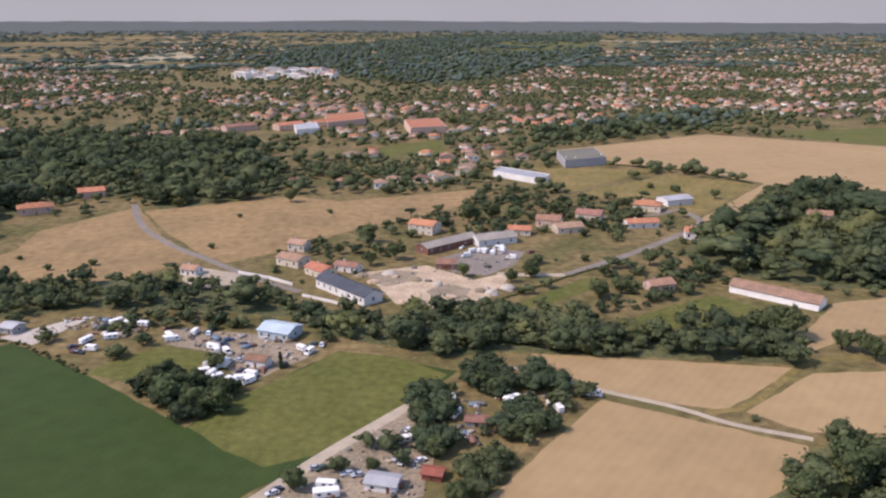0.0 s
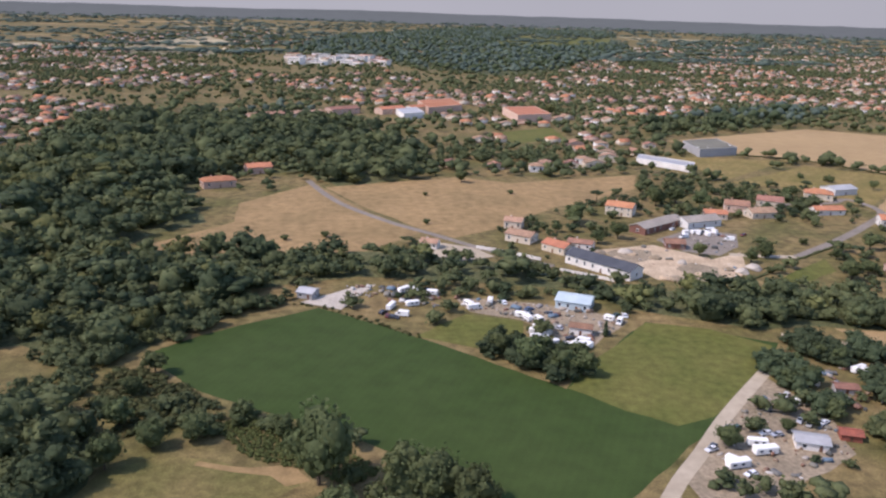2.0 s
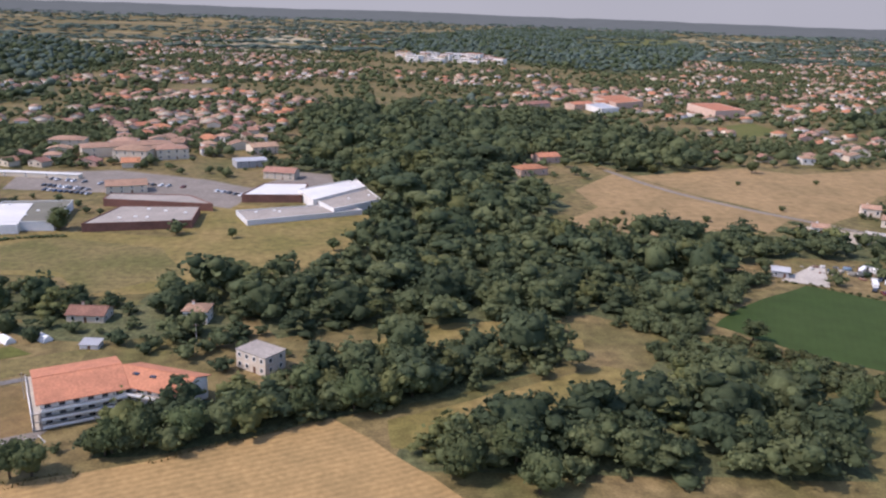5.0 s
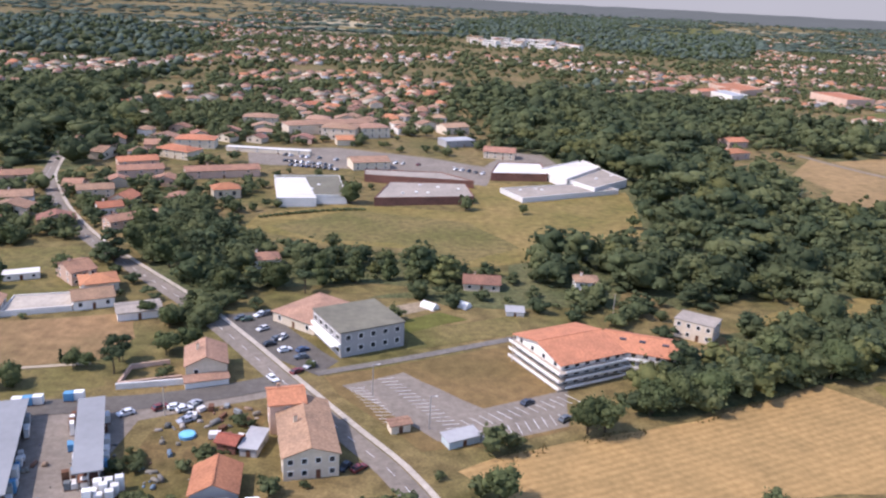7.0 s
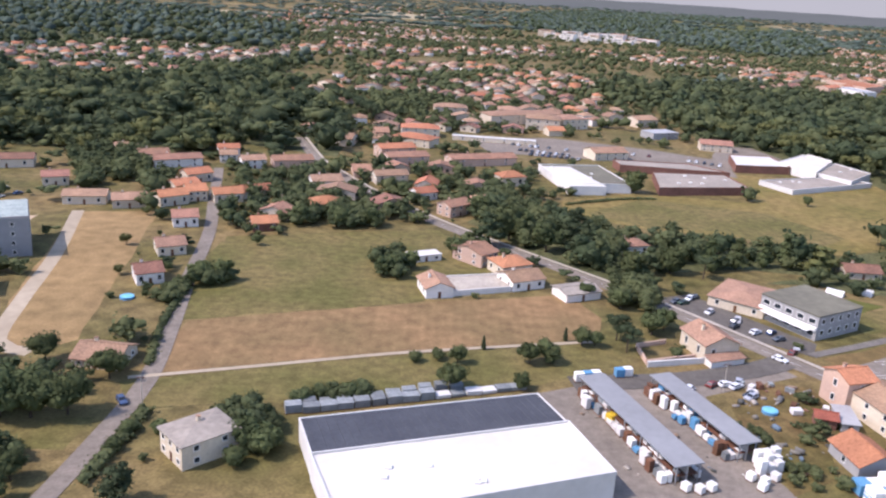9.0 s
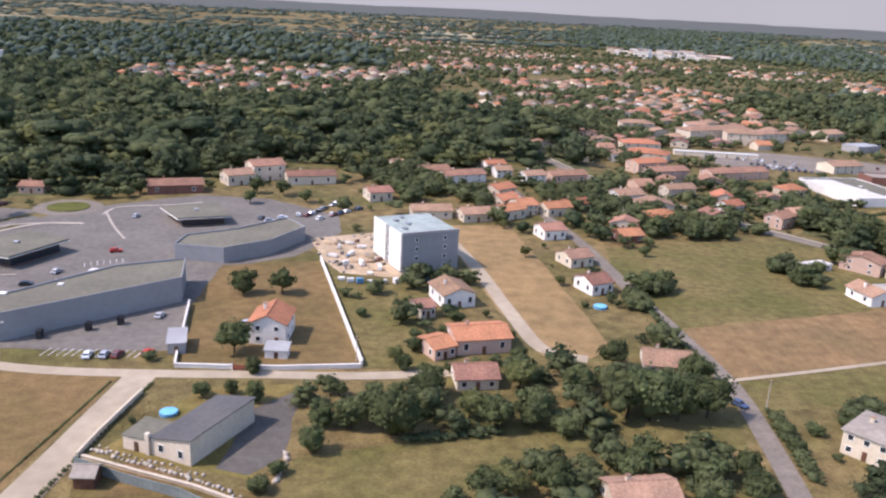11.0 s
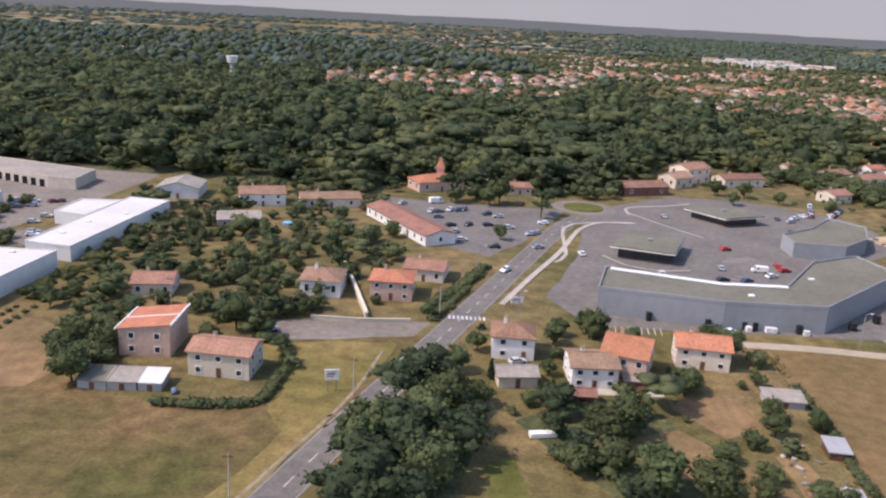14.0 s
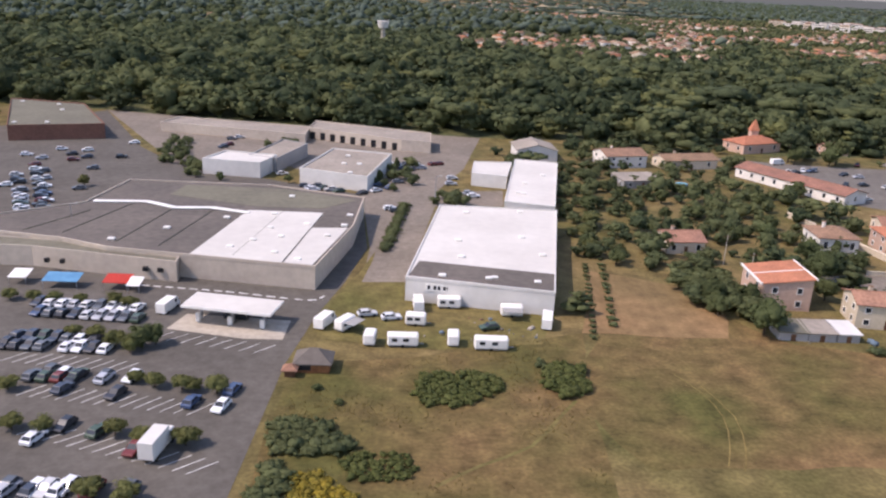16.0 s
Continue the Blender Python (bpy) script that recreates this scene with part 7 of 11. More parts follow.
# single trees and bushes, place and height
for p, h, kind in (
        ((-75.6, 108.4), 4.0, "round"), ((-58.3, 101.6), 8.0, "round"), ((-92.9, 130.6), 2.6, "bush"), ((-113.1, 115.3), 6.0, "round"), ((-107.5, 121.4), 5, "round"), ((-95.0, 128.1), 3.2, "bush"),
        ((-77.7, 100.6), 6, "round"), ((-63.8, 104.1), 8, "round"), ((-81.0, 126.0), 3, "bush"), ((-113.4, 149.2), 5, "round"), ((-115.2, 140.0), 4, "round"), ((-101.2, 123.5), 5, "round"), ((-114.3, 127.9), 6, "round"), ((-94.1, 130.6), 4, "round"), ((-87.1, 124.5), 4, "round"),
        ((-40.7, 149.7), 6.5, "round"), ((-35.0, 145.7), 6.0, "round"), ((-30.6, 145.3), 6.0, "round"), ((-45.5, 156.4), 5.0, "round"), ((-38.1, 153.2), 6.0, "round"), ((-30.6, 151.3), 5.0, "round"),
        ((-20.6, 164.8), 4.2, "spire"), ((8.1, 138.5), 4.3, "round"), ((12.9, 139.3), 4.3, "round"), ((20.9, 150.7), 4.3, "round"), ((24.0, 147.9), 4.3, "round"), ((33.5, 152.3), 3.1, "round"), ((28.2, 131.4), 4.7, "round"), ((23.8, 129.7), 3.7, "round"), ((34.2, 142.1), 3.4, "round"), ((14.9, 148.7), 3.1, "round"),
        ((9.7, 125.1), 4.2, "round"), ((-1.0, 121.5), 2.8, "round"), ((-13.7, 117.0), 4.2, "round"), ((19.8, 120.6), 3.8, "round"), ((15.4, 115.8), 3.5, "round"), ((12.1, 111.3), 4.2, "round"),
        ((159.9, 308.4), 8, "umbrella"), ((159.5, 286.4), 7.5, "round"), ((188.2, 324.3), 9, "spire"), ((186.6, 303.1), 9, "umbrella"), ((192.8, 297.6), 8, "round"), ((141.5, 320.5), 4.5, "round"), ((129.9, 335.0), 4.5, "bush"), ((121.8, 344.0), 3.5, "bush"),
        ((14.1, 294.3), 5, "umbrella"), ((25.8, 225.1), 4.5, "round"), ((45.5, 223.4), 5.5, "round"), ((38.9, 218.8), 4.5, "round"), ((65.1, 237.7), 3, "bush"), ((-2.2, 264.4), 7, "round"), ((6.6, 243.9), 6.5, "round"), ((-1.3, 238.6), 5, "round"), ((-11.1, 251.7), 4, "round"), ((-33.1, 328.8), 5.5, "round"), ((-16.3, 307.7), 2.5, "bush"), ((-49.8, 304.1), 2.0, "bush"), ((-52.7, 261.8), 2.4, "bush"), ((-97.1, 242.2), 2.4, "bush"), ((-85.2, 245.8), 2.6, "bush"), ((-109.8, 253.8), 2, "bush"),
        ((34.9, 288.3), 8, "round"), ((43.8, 291.8), 8, "round"), ((51.4, 286.9), 7, "round"), ((68.8, 294.1), 7, "round"), ((92.7, 301.3), 5, "round"), ((97.4, 305.7), 5, "round"), ((83.6, 231.4), 6, "round"), ((84.9, 220.1), 6, "round"), ((94.7, 219.2), 6, "round"), ((66.8, 221.6), 4, "round"), ((59.9, 202.5), 6, "round"), ((67.3, 206.5), 5, "round"),
        ((96.8, 171.4), 9, "round"), ((93.0, 173.5), 8, "round"), ((105.7, 163.9), 5, "round"), ((109.3, 162.0), 6, "round"), ((109.7, 157.2), 6, "round"), ((75.7, 110.6), 9, "round"), ((65.9, 106.6), 6, "round"), ((82.2, 111.7), 9, "round"),
        ((-236.6, 102.0), 6.4, "round"), ((-234.0, 102.5), 5.5, "round"), ((-226.1, 107.5), 5.5, "round"), ((-221.3, 109.4), 6, "round"), ((-215.4, 111.3), 6, "round"), ((-207.5, 115.2), 6, "round"), ((-199.6, 118.4), 6, "round"), ((-191.8, 120.7), 7, "round"), ((-182.4, 125.4), 7, "round"), ((-250.8, 85.8), 5.0, "round"),
        ((-277.8, 159.2), 7.5, "tall"), ((-271.1, 161.4), 7.5, "tall"), ((-264.2, 163.7), 6.5, "tall"), ((-258.9, 165.9), 7.5, "tall"), ((-286.6, 157.0), 6, "round"), ((-280.7, 154.2), 5, "umbrella"), ((-295.8, 153.2), 6, "round"), ((-304.8, 169.5), 8, "layered"), ((-314.9, 176.5), 7, "round"), ((-322.1, 193.4), 6, "round"), ((-301.3, 181.8), 7, "layered"), ((-221.9, 187.0), 4.5, "tall"), ((-199.9, 208.9), 4, "round"), ((-227.8, 220.1), 3, "round"), ((-275.6, 226.7), 7, "round"), ((-306.2, 122.3), 4.6, "umbrella"), ((-312.4, 120.0), 3.2, "round"), ((-319.0, 114.1), 3.5, "round"), ((-299.7, 126.8), 3.2, "round"), ((-296.2, 129.2), 3.4, "round"), ((-307.3, 140.9), 3.4, "round"), ((-302.1, 136.1), 4, "round"), ((-330.5, 163.8), 4, "round"), ((-251.0, 166.5), 4, "round"), ((-276.5, 121.5), 1.6, "bush"),
        ((-366.1, 333.7), 6, "yellow"), ((-369.1, 340.1), 7, "yellow"), ((-147.5, 198.9), 6, "round"), ((-199.7, 125.5), 6, "round"), ((-176.4, 101.2), 7, "round"), ((-168.4, 104.3), 7.5, "round"), ((-168.8, 110.9), 6, "round"), ((-166.3, 97.0), 6, "round"), ((-154.5, 107.8), 7, "round"), ((-225.4, 108.3), 6, "round"),
        ((-333.6, 103.9), 4.6, "round"), ((-338.7, 112.3), 2.2, "bush"), ((-335.3, 113.2), 2.2, "bush"), ((-328.2, 117.1), 2.6, "spire"), ((-332.5, 111.9), 3, "round"), ((-321.7, 112.7), 4, "round"), ((-318.4, 113.0), 3.2, "round"), ((-314.7, 121.4), 2.6, "spire"), ((-310.3, 119.7), 3, "round"), ((-305.6, 118.0), 4.5, "umbrella"), ((-324.0, 104.6), 2.6, "round"), ((-351.3, 100.3), 2.6, "bush"), ((-353.7, 98.7), 2.6, "bush"), ((-347.7, 100.9), 2.6, "bush"), ((-359.1, 87.6), 4.5, "round"), ((-356.5, 86.5), 4.2, "round"), ((-359.3, 84.1), 3, "bush"), ((-376.7, 141.8), 4.0, "round"), ((-373.1, 142.8), 4.2, "round"), ((-342.5, 150.3), 4.2, "round"), ((-339.1, 153.3), 4.0, "round"), ((-329.2, 161.5), 4.4, "round"), ((-299.7, 125.0), 4.5, "round"), ((-296.9, 127.5), 4.2, "round"), ((-379.4, 178.0), 4, "round"), ((-364.1, 180.5), 5, "round"), ((-355.2, 179.7), 5, "round"), ((-347.9, 180.9), 5, "round"), ((-340.4, 210.8), 4, "round"), ((-322.4, 170.1), 8, "layered"), ((-317.4, 174.9), 8, "round"), ((-310.3, 167.9), 7, "round"), ((-302.1, 165.3), 8, "layered"), ((-305.6, 122.2), 3, "umbrella"),
        ((-447.4, 133.4), 4.6, "round"), ((-440.9, 134.1), 5.0, "round"), ((-443.7, 109.1), 5.6, "round"), ((-377.5, 139.1), 3.4, "round"), ((-344.4, 148.8), 4.4, "round"), ((-445.1, 96.0), 2.2, "round"), ((-441.4, 96.6), 2.0, "round"), ((-438.2, 94.9), 2.8, "round"), ((-429.6, 83.3), 3.4, "round"), ((-429.7, 90.4), 1.6, "spire"), ((-420.5, 87.5), 6.5, "round"), ((-425.8, 88.6), 4, "round"), ((-423.6, 97.4), 2.5, "bush"), ((-413.6, 116.7), 2.4, "round"), ((-390.1, 108.4), 4.4, "round"), ((-416.4, 97.9), 4.5, "round"), ((-408.4, 89.5), 5.0, "round"), ((-404.1, 91.1), 5.0, "round"), ((-411.6, 92.1), 4.0, "yellow"), ((-404.4, 100.3), 4.5, "yellow"), ((-397.1, 99.1), 4.5, "round"), ((-400.4, 88.6), 3.6, "bush"), ((-391.8, 93.3), 6.5, "round"), ((-389.1, 92.7), 7.0, "round"), ((-385.5, 92.9), 6.5, "round"), ((-381.5, 93.9), 6.0, "round"), ((-379.8, 103.6), 5.0, "round"), ((-397.8, 84.9), 3.5, "spire"), ((-394.7, 79.2), 4.0, "round"), ((-392.8, 81.6), 4.2, "round"), ((-386.9, 78.5), 4.4, "round"), ((-382.0, 79.8), 4, "round"), ((-411.0, 74.4), 4.6, "round"), ((-403.9, 75.7), 5, "round"), ((-408.6, 75.5), 4, "yellow"), ((-382.5, 75.5), 4, "round"), ((-434.0, 75.4), 2.4, "bush"), ((-432.8, 78.6), 2.2, "bush"), ((-373.0, 90.1), 2.2, "bush"), ((-373.4, 86.1), 2.2, "bush"), ((-369.4, 90.3), 2.2, "bush"), ((-369.5, 76.1), 5, "layered"), ((-364.3, 92.0), 2.2, "bush"), ((-426.9, 124.8), 2, "bush"), ((-419.2, 130.7), 2.2, "bush"), ((-418.3, 116.3), 2.2, "bush"),
        ((-495.4, 99.2), 4.6, "round"), ((-512.3, 107.0), 3.8, "round"), ((-503.2, 88.8), 3.2, "round"), ((-517.6, 102.5), 3.2, "round"), ((-516.4, 105.5), 3.0, "round"), ((-496.3, 82.5), 3.2, "round"), ((-497.3, 78.8), 3.0, "round"), ((-491.9, 80.4), 2.6, "round"), ((-500.7, 76.2), 2.6, "bush"), ((-504.6, 73.3), 2.8, "bush"), ((-513.9, 77.6), 4.5, "round"), ((-516.7, 76.2), 5, "round"), ((-513.2, 67.4), 5.5, "round"), ((-508.6, 65.0), 5, "round"), ((-503.3, 67.0), 2.6, "bush"), ((-501.7, 69.9), 2.6, "bush"), ((-498.0, 66.5), 2.6, "bush"), ((-453.9, 65.4), 3.4, "bush"), ((-508.9, 177.4), 6, "umbrella"), ((-520.1, 154.8), 3.2, "round"), ((-528.6, 187.1), 7, "umbrella"), ((-517.5, 186.6), 7, "round"), ((-513.1, 206.5), 5, "round"), ((-541.0, 153.2), 3.4, "round"), ((-459.1, 208.4), 4.6, "round"), ((-452.0, 206.6), 4.6, "round"), ((-421.9, 209.8), 4.6, "round"), ((-439.9, 102.7), 2.4, "round"), ((-444.7, 95.4), 2.0, "round"), ((-429.3, 89.1), 3.4, "round"), ((-426.4, 89.3), 3.6, "round"), ((-428.0, 96.9), 2.4, "round"), ((-412.0, 122.6), 2.8, "round"), ((-417.1, 96.2), 3.6, "round")):
    tree(p, h, kind)
for p, h, kind in (
        ((-538.0, 80.0), 6.2, "umbrella"), ((-534.7, 84.4), 6.5, "umbrella"), ((-540.0, 71.6), 6.4, "round"), ((-537.4, 70.8), 6.6, "umbrella"), ((-534.4, 74.3), 6.4, "round"), ((-534.4, 67.1), 5.5, "round"), ((-532.3, 80.6), 5.6, "round"), ((-529.1, 83.7), 3.6, "round"), ((-531.0, 92.5), 3.4, "round"),
        ((-511.6, 105.2), 4.2, "round"), ((-495.8, 104.4), 3.6, "round"), ((-528.0, 99.1), 3.2, "round"), ((-526.9, 90.6), 3.0, "spire"), ((-519.8, 92.3), 2.4, "round"), ((-516.9, 77.2), 3.0, "round"), ((-513.3, 80.0), 3.2, "round"), ((-520.0, 81.9), 2.2, "bush"), ((-523.1, 84.3), 2.2, "bush"), ((-504.4, 87.8), 2.6, "round"), ((-520.4, 70.3), 3.4, "round"), ((-516.3, 70.6), 3.4, "round"), ((-512.6, 68.0), 3.6, "round"),
        ((-574.3, 85.7), 4.6, "round"), ((-573.3, 93.9), 3.4, "round"), ((-577.6, 93.3), 3.0, "round"), ((-559.9, 103.5), 5.0, "round"), ((-561.8, 97.3), 3.2, "round"), ((-557.2, 112.9), 3.6, "round"), ((-551.5, 109.1), 3.2, "round"), ((-542.1, 115.3), 1.8, "bush"), ((-534.4, 110.6), 2.4, "round"), ((-551.4, 93.3), 2.2, "bush"), ((-543.2, 135.3), 3.6, "layered"), ((-544.3, 149.7), 3.4, "round"), ((-551.8, 144.2), 3.2, "round"), ((-562.0, 142.1), 2.8, "round"), ((-567.3, 133.9), 3.0, "round"), ((-572.9, 132.8), 2.8, "round"), ((-579.0, 135.0), 2.6, "round"), ((-585.2, 137.3), 3.0, "round"), ((-586.6, 126.9), 3.0, "yellow"), ((-588.6, 120.6), 2.6, "yellow"), ((-589.6, 115.0), 2.6, "round"), ((-585.0, 113.3), 2.2, "bush"), ((-564.5, 122.1), 2.6, "round"), ((-566.0, 111.5), 2.4, "round"), ((-559.2, 123.1), 3.0, "round"), ((-555.8, 129.7), 2.6, "round"), ((-564.6, 149.4), 3.0, "round"), ((-570.3, 144.1), 3.0, "round"), ((-576.9, 146.6), 2.8, "round"),
        ((-527.8, 185.3), 4.6, "round"), ((-520.0, 184.4), 4.8, "round"), ((-509.5, 173.4), 4.2, "umbrella"), ((-493.4, 204.0), 4.6, "round"), ((-486.6, 202.5), 4.4, "round"), ((-458.5, 197.1), 3.8, "round"), ((-445.4, 200.4), 3.4, "round"),
        ((-611.8, 137.6), 2.0, "bush"), ((-608.8, 138.8), 2.0, "bush"), ((-651.6, 148.6), 1.8, "round"), ((-643.9, 167.5), 2.0, "round"), ((-639.0, 148.5), 2.0, "round"), ((-673.3, 140.6), 2.2, "yellow"), ((-589.2, 113.1), 2.6, "yellow"), ((-586.5, 108.4), 2.8, "round"), ((-572.2, 123.5), 2.6, "round"), ((-577.4, 94.5), 3.4, "round"), ((-577.9, 90.8), 3.2, "round"), ((-580.0, 100.1), 2.6, "round"), ((-579.3, 96.2), 2.4, "round"), ((-642.4, 76.9), 2.6, "round"), ((-641.2, 77.7), 2.4, "round"), ((-643.1, 75.5), 1.8, "yellow")):
    tree(p, h, kind)
for p, h in (((-80.6, 109.4), 13.0), ((-68.4, 105.6), 9.0)):
    tree(p, h, "round", 0.78, "tall full-crowned dark green tree beside the crop")
for p, h in (((-194.1, 328.4), 9), ((-183.7, 343.7), 9), ((-178.0, 336.8), 9), ((-174.0, 324.9), 8), ((-183.1, 367.2), 9), ((-91.8, 476.7), 9), ((-104.1, 375.5), 7), ((-121.0, 359.7), 6), ((-401.8, 252.2), 6), ((-396.1, 257.2), 6), ((-410.6, 252.2), 5.5), ((-434.6, 245.2), 6), ((-441.6, 247.3), 6), ((-426.3, 248.8), 6), ((-421.1, 248.1), 6), ((56.0, 557.2), 8)):
    tree(p, h, "yellow")
for i in range(15):
    tree((-376.5 + 1.75 * i + 0.4 * math.sin(i * 2.3), 388.0 - 4.7 * i), 7.6 + 0.6 * math.sin(i * 1.7), "umbrella", 0.8, "plane tree with a bare trunk in an avenue row")
for p, h, wide in (((-623.5, 69.1), 0.7, 1.6), ((-621.1, 66.5), 0.6, 1.6), ((-89.7, 127.4), 2.2, 2.2), ((-99.0, 125.8), 2.0, 2.2), ((-119.4, 135.6), 2.4, 2.0)):
    tree(p, h, "bush", wide, "wide low thicket of green scrub")
for p, h in (((-661.1, 88.4), 1.6), ((-658.4, 88.3), 1.5), ((-655.8, 88.0), 1.5), ((-652.8, 87.8), 1.4), ((-648.9, 87.8), 1.8), ((-647.1, 87.1), 1.6), ((-650.1, 79.0), 1.5), ((-647.6, 78.6), 1.7), ((-645.1, 77.1), 2.0), ((-643.2, 76.7), 1.8),
             ((-638.4, 68.6), 1.6), ((-635.8, 68.2), 1.7), ((-634.6, 68.1), 1.5), ((-632.5, 67.9), 1.9), ((-640.4, 69.3), 1.4), ((-647.6, 60.4), 1.7), ((-644.9, 60.3), 1.6), ((-639.0, 60.1), 1.7), ((-636.3, 59.0), 1.6), ((-632.8, 58.8), 1.9), ((-637.8, 51.3), 2.0), ((-634.9, 51.2), 1.8), ((-651.2, 67.2), 1.6)):
    tree(p, h, "yellow", 1.25, "small yellow-green tree between parking rows")
lane_rng = random.Random(77)
for p in ((-417.4, 125.7), (-416.1, 116.5), (-415.0, 110.8), (-413.6, 104.8), (-403.6, 117.5), (-403.5, 108.9), (-395.9, 160.8), (-391.4, 181.0), (-391.8, 143.7), (-387.2, 160.7), (-389.4, 132.3), (-383.7, 146.2), (-383.7, 132.8), (-391.2, 167.5), (-398.3, 182.4), (-393.9, 200.9), (-406.8, 126.2), (-418.3, 111.7), (-371.4, 170.1), (-370.6, 164.0), (-383.1, 187.2), (-378.5, 190.5), (-421.0, 108.0), (-419.8, 105.3)):
    tree(p, lane_rng.uniform(1.3, 2.8), lane_rng.choice(("round", "round", "bush", "yellow")))
# hedges and small bushes along lines
HEDGE = [canopy(90 + k, 1, 3, 36, 9, 0.06, "bush") for k in range(4)]


def hedge(pts, h, step, label, wide=1.5, seed=1):
    """A clipped or wild hedge: one long mass of foliage along a line."""
    rng = np.random.default_rng(seed)
    line = smooth_line(pts, step)
    vs, fs, n = [], [], 0
    for p in line:
        v, f = HEDGE[rng.integers(4)]
        k = h * rng.uniform(0.85, 1.2)
        v = v * np.array([k * wide, k * wide, k]) - np.array([0, 0, 0.12 * k]) + np.array([p.x, p.y, 0])
        vs.append(v), fs.append(f + n)
        n += len(v)
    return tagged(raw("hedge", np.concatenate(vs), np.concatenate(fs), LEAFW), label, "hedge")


hedge([(-591.0, 107.9), (-593.0, 93.0), (-594.6, 82.9)], 0.7, 1.5, "row of young green bushes beside a plot", seed=2)
hedge([(-585.8, 135.4), (-588.1, 112.7), (-590.1, 97.1), (-591.6, 86.6)], 0.9, 1.8, "green hedge row along the white warehouse", seed=3)
hedge([(-619.3, 110.9), (-618.1, 123.7), (-617.1, 135.7)], 1.4, 0.8, "clipped dense hedge beside the access road", seed=4)
hedge([(-563.6, 81.2), (-557.5, 81.2), (-552.9, 82.4), (-552.0, 87.0), (-551.4, 92.5)], 1.3, 0.5, "green garden hedge round the house", seed=5)
hedge([(-419.2, 86.3), (-413.9, 87.2), (-409.2, 88.8)], 1.5, 1.0, "clipped hedge behind a lawn", seed=6)
hedge([(-372.6, 94.4), (-373.5, 87.4), (-374.3, 80.1)], 1.6, 1.0, "green hedge along the lane", seed=7)
hedge([(-528.4, 122.8), (-533.7, 109.5)], 1.4, 0.9, "dark clipped hedge beside the avenue", seed=8)
hedge([(-533.7, 115.5), (-528.0, 126.6), (-524.4, 136.1)], 1.6, 1.0, "dark hedge along the avenue", seed=9)
hedge([(-288.7, 96.3), (-281.9, 96.4), (-280.7, 97.8)], 1.0, 0.9, "garden hedge round a yard", seed=10)
hedge([(119.3, 402.1), (147.8, 387.0), (171.0, 349.9)], 1.4, 1.6, "low dark hedge at the field's edge", seed=11)
hedge([(29.0, 200.7), (55.1, 221.6), (78.6, 237.8)], 0.9, 1.2, "low hedge along the paddock", seed=12)
hedge([(-376.1, 108.4), (-378.1, 123.1), (-378.2, 139.3)], 1.2, 1.0, "dark hedge beside the lane", seed=13)
hedge([(-452.0, 98.8), (-453.2, 90.0), (-454.4, 80.0), (-455.4, 72.5)], 0.5, 0.8, "ragged hedge along a gravel lane", seed=14)
hedge([(-457.3, 98.9), (-459.3, 82.8), (-461.6, 66.8)], 0.32, 0.4, "ragged grass hedge at the field's edge", seed=15)
hedge([(-489.4, 91.5), (-490.4, 80.5), (-492.0, 72.5), (-492.6, 65.0)], 1.0, 0.9, "ragged hedge at the garden's end", seed=16)
hedge([(-297.9, 209.0), (-284.1, 216.4), (-272.2, 219.6)], 1.3, 1.4, "dark hedge behind the meadow", seed=17)

# woods: many crowns in one mass for each wood
MID = [canopy(200 + k, 2, 5, 110, 14, 0.052) for k in range(8)] + [crown(220, "layered", 1, 9, 18, 0.05), crown(221, "tall", 1, 8, 18, 0.05)]
NEARMID = [canopy(400 + k, 2, 6, 190, 24, 0.042) for k in range(8)] + [crown(420, "layered", 1, 9, 30, 0.042), crown(421, "tall", 1, 8, 30, 0.042)]
MID2 = [canopy(260 + k, 1, 4, 66, 9, 0.066) for k in range(8)] + [crown(280, "layered", 1, 8, 10, 0.06), crown(281, "umbrella", 1, 8, 10, 0.06)]
FAR = [canopy(300 + k, 1, 2, 24, 4, 0.095) for k in range(8)]
FARTHER = [crown(330 + k, "bush", 1, 1, 5, 0.12) for k in range(7)]


def scatter(points, heights, stock, seed):
    rng = np.random.default_rng(seed)
    vs, fs, n = [], [], 0
    for (x, y), h in zip(points, heights):
        v, f = stock[rng.integers(len(stock))]
        a = rng.uniform(0, 6.28)
        c, s = math.cos(a) * h * rng.uniform(1.05, 1.5), math.sin(a) * h * rng.uniform(1.05, 1.5)
        w = np.empty_like(v)
        w[:, 0], w[:, 1], w[:, 2] = v[:, 0] * c - v[:, 1] * s + x, v[:, 0] * s + v[:, 1] * c + y, v[:, 2] * h - 0.10 * h
        vs.append(w), fs.append(f + n)
        n += len(v)
    return np.concatenate(vs), np.concatenate(fs)


BOXES = [(min(p[0] for p in q), max(p[0] for p in q), min(p[1] for p in q), max(p[1] for p in q), q) for q in KEEP_OUT]


def free(x, y, margin=0.0):
    for x0, x1, y0, y1, q in BOXES:
        if x0 <= x <= x1 and y0 <= y <= y1 and inside(x, y, q):
            return False
    for c, r in BUILT:
        if abs(x - c.x) < r + margin and abs(y - c.y) < r + margin and math.hypot(x - c.x, y - c.y) < r + margin:
            return False
    return True


TAKEN = set()


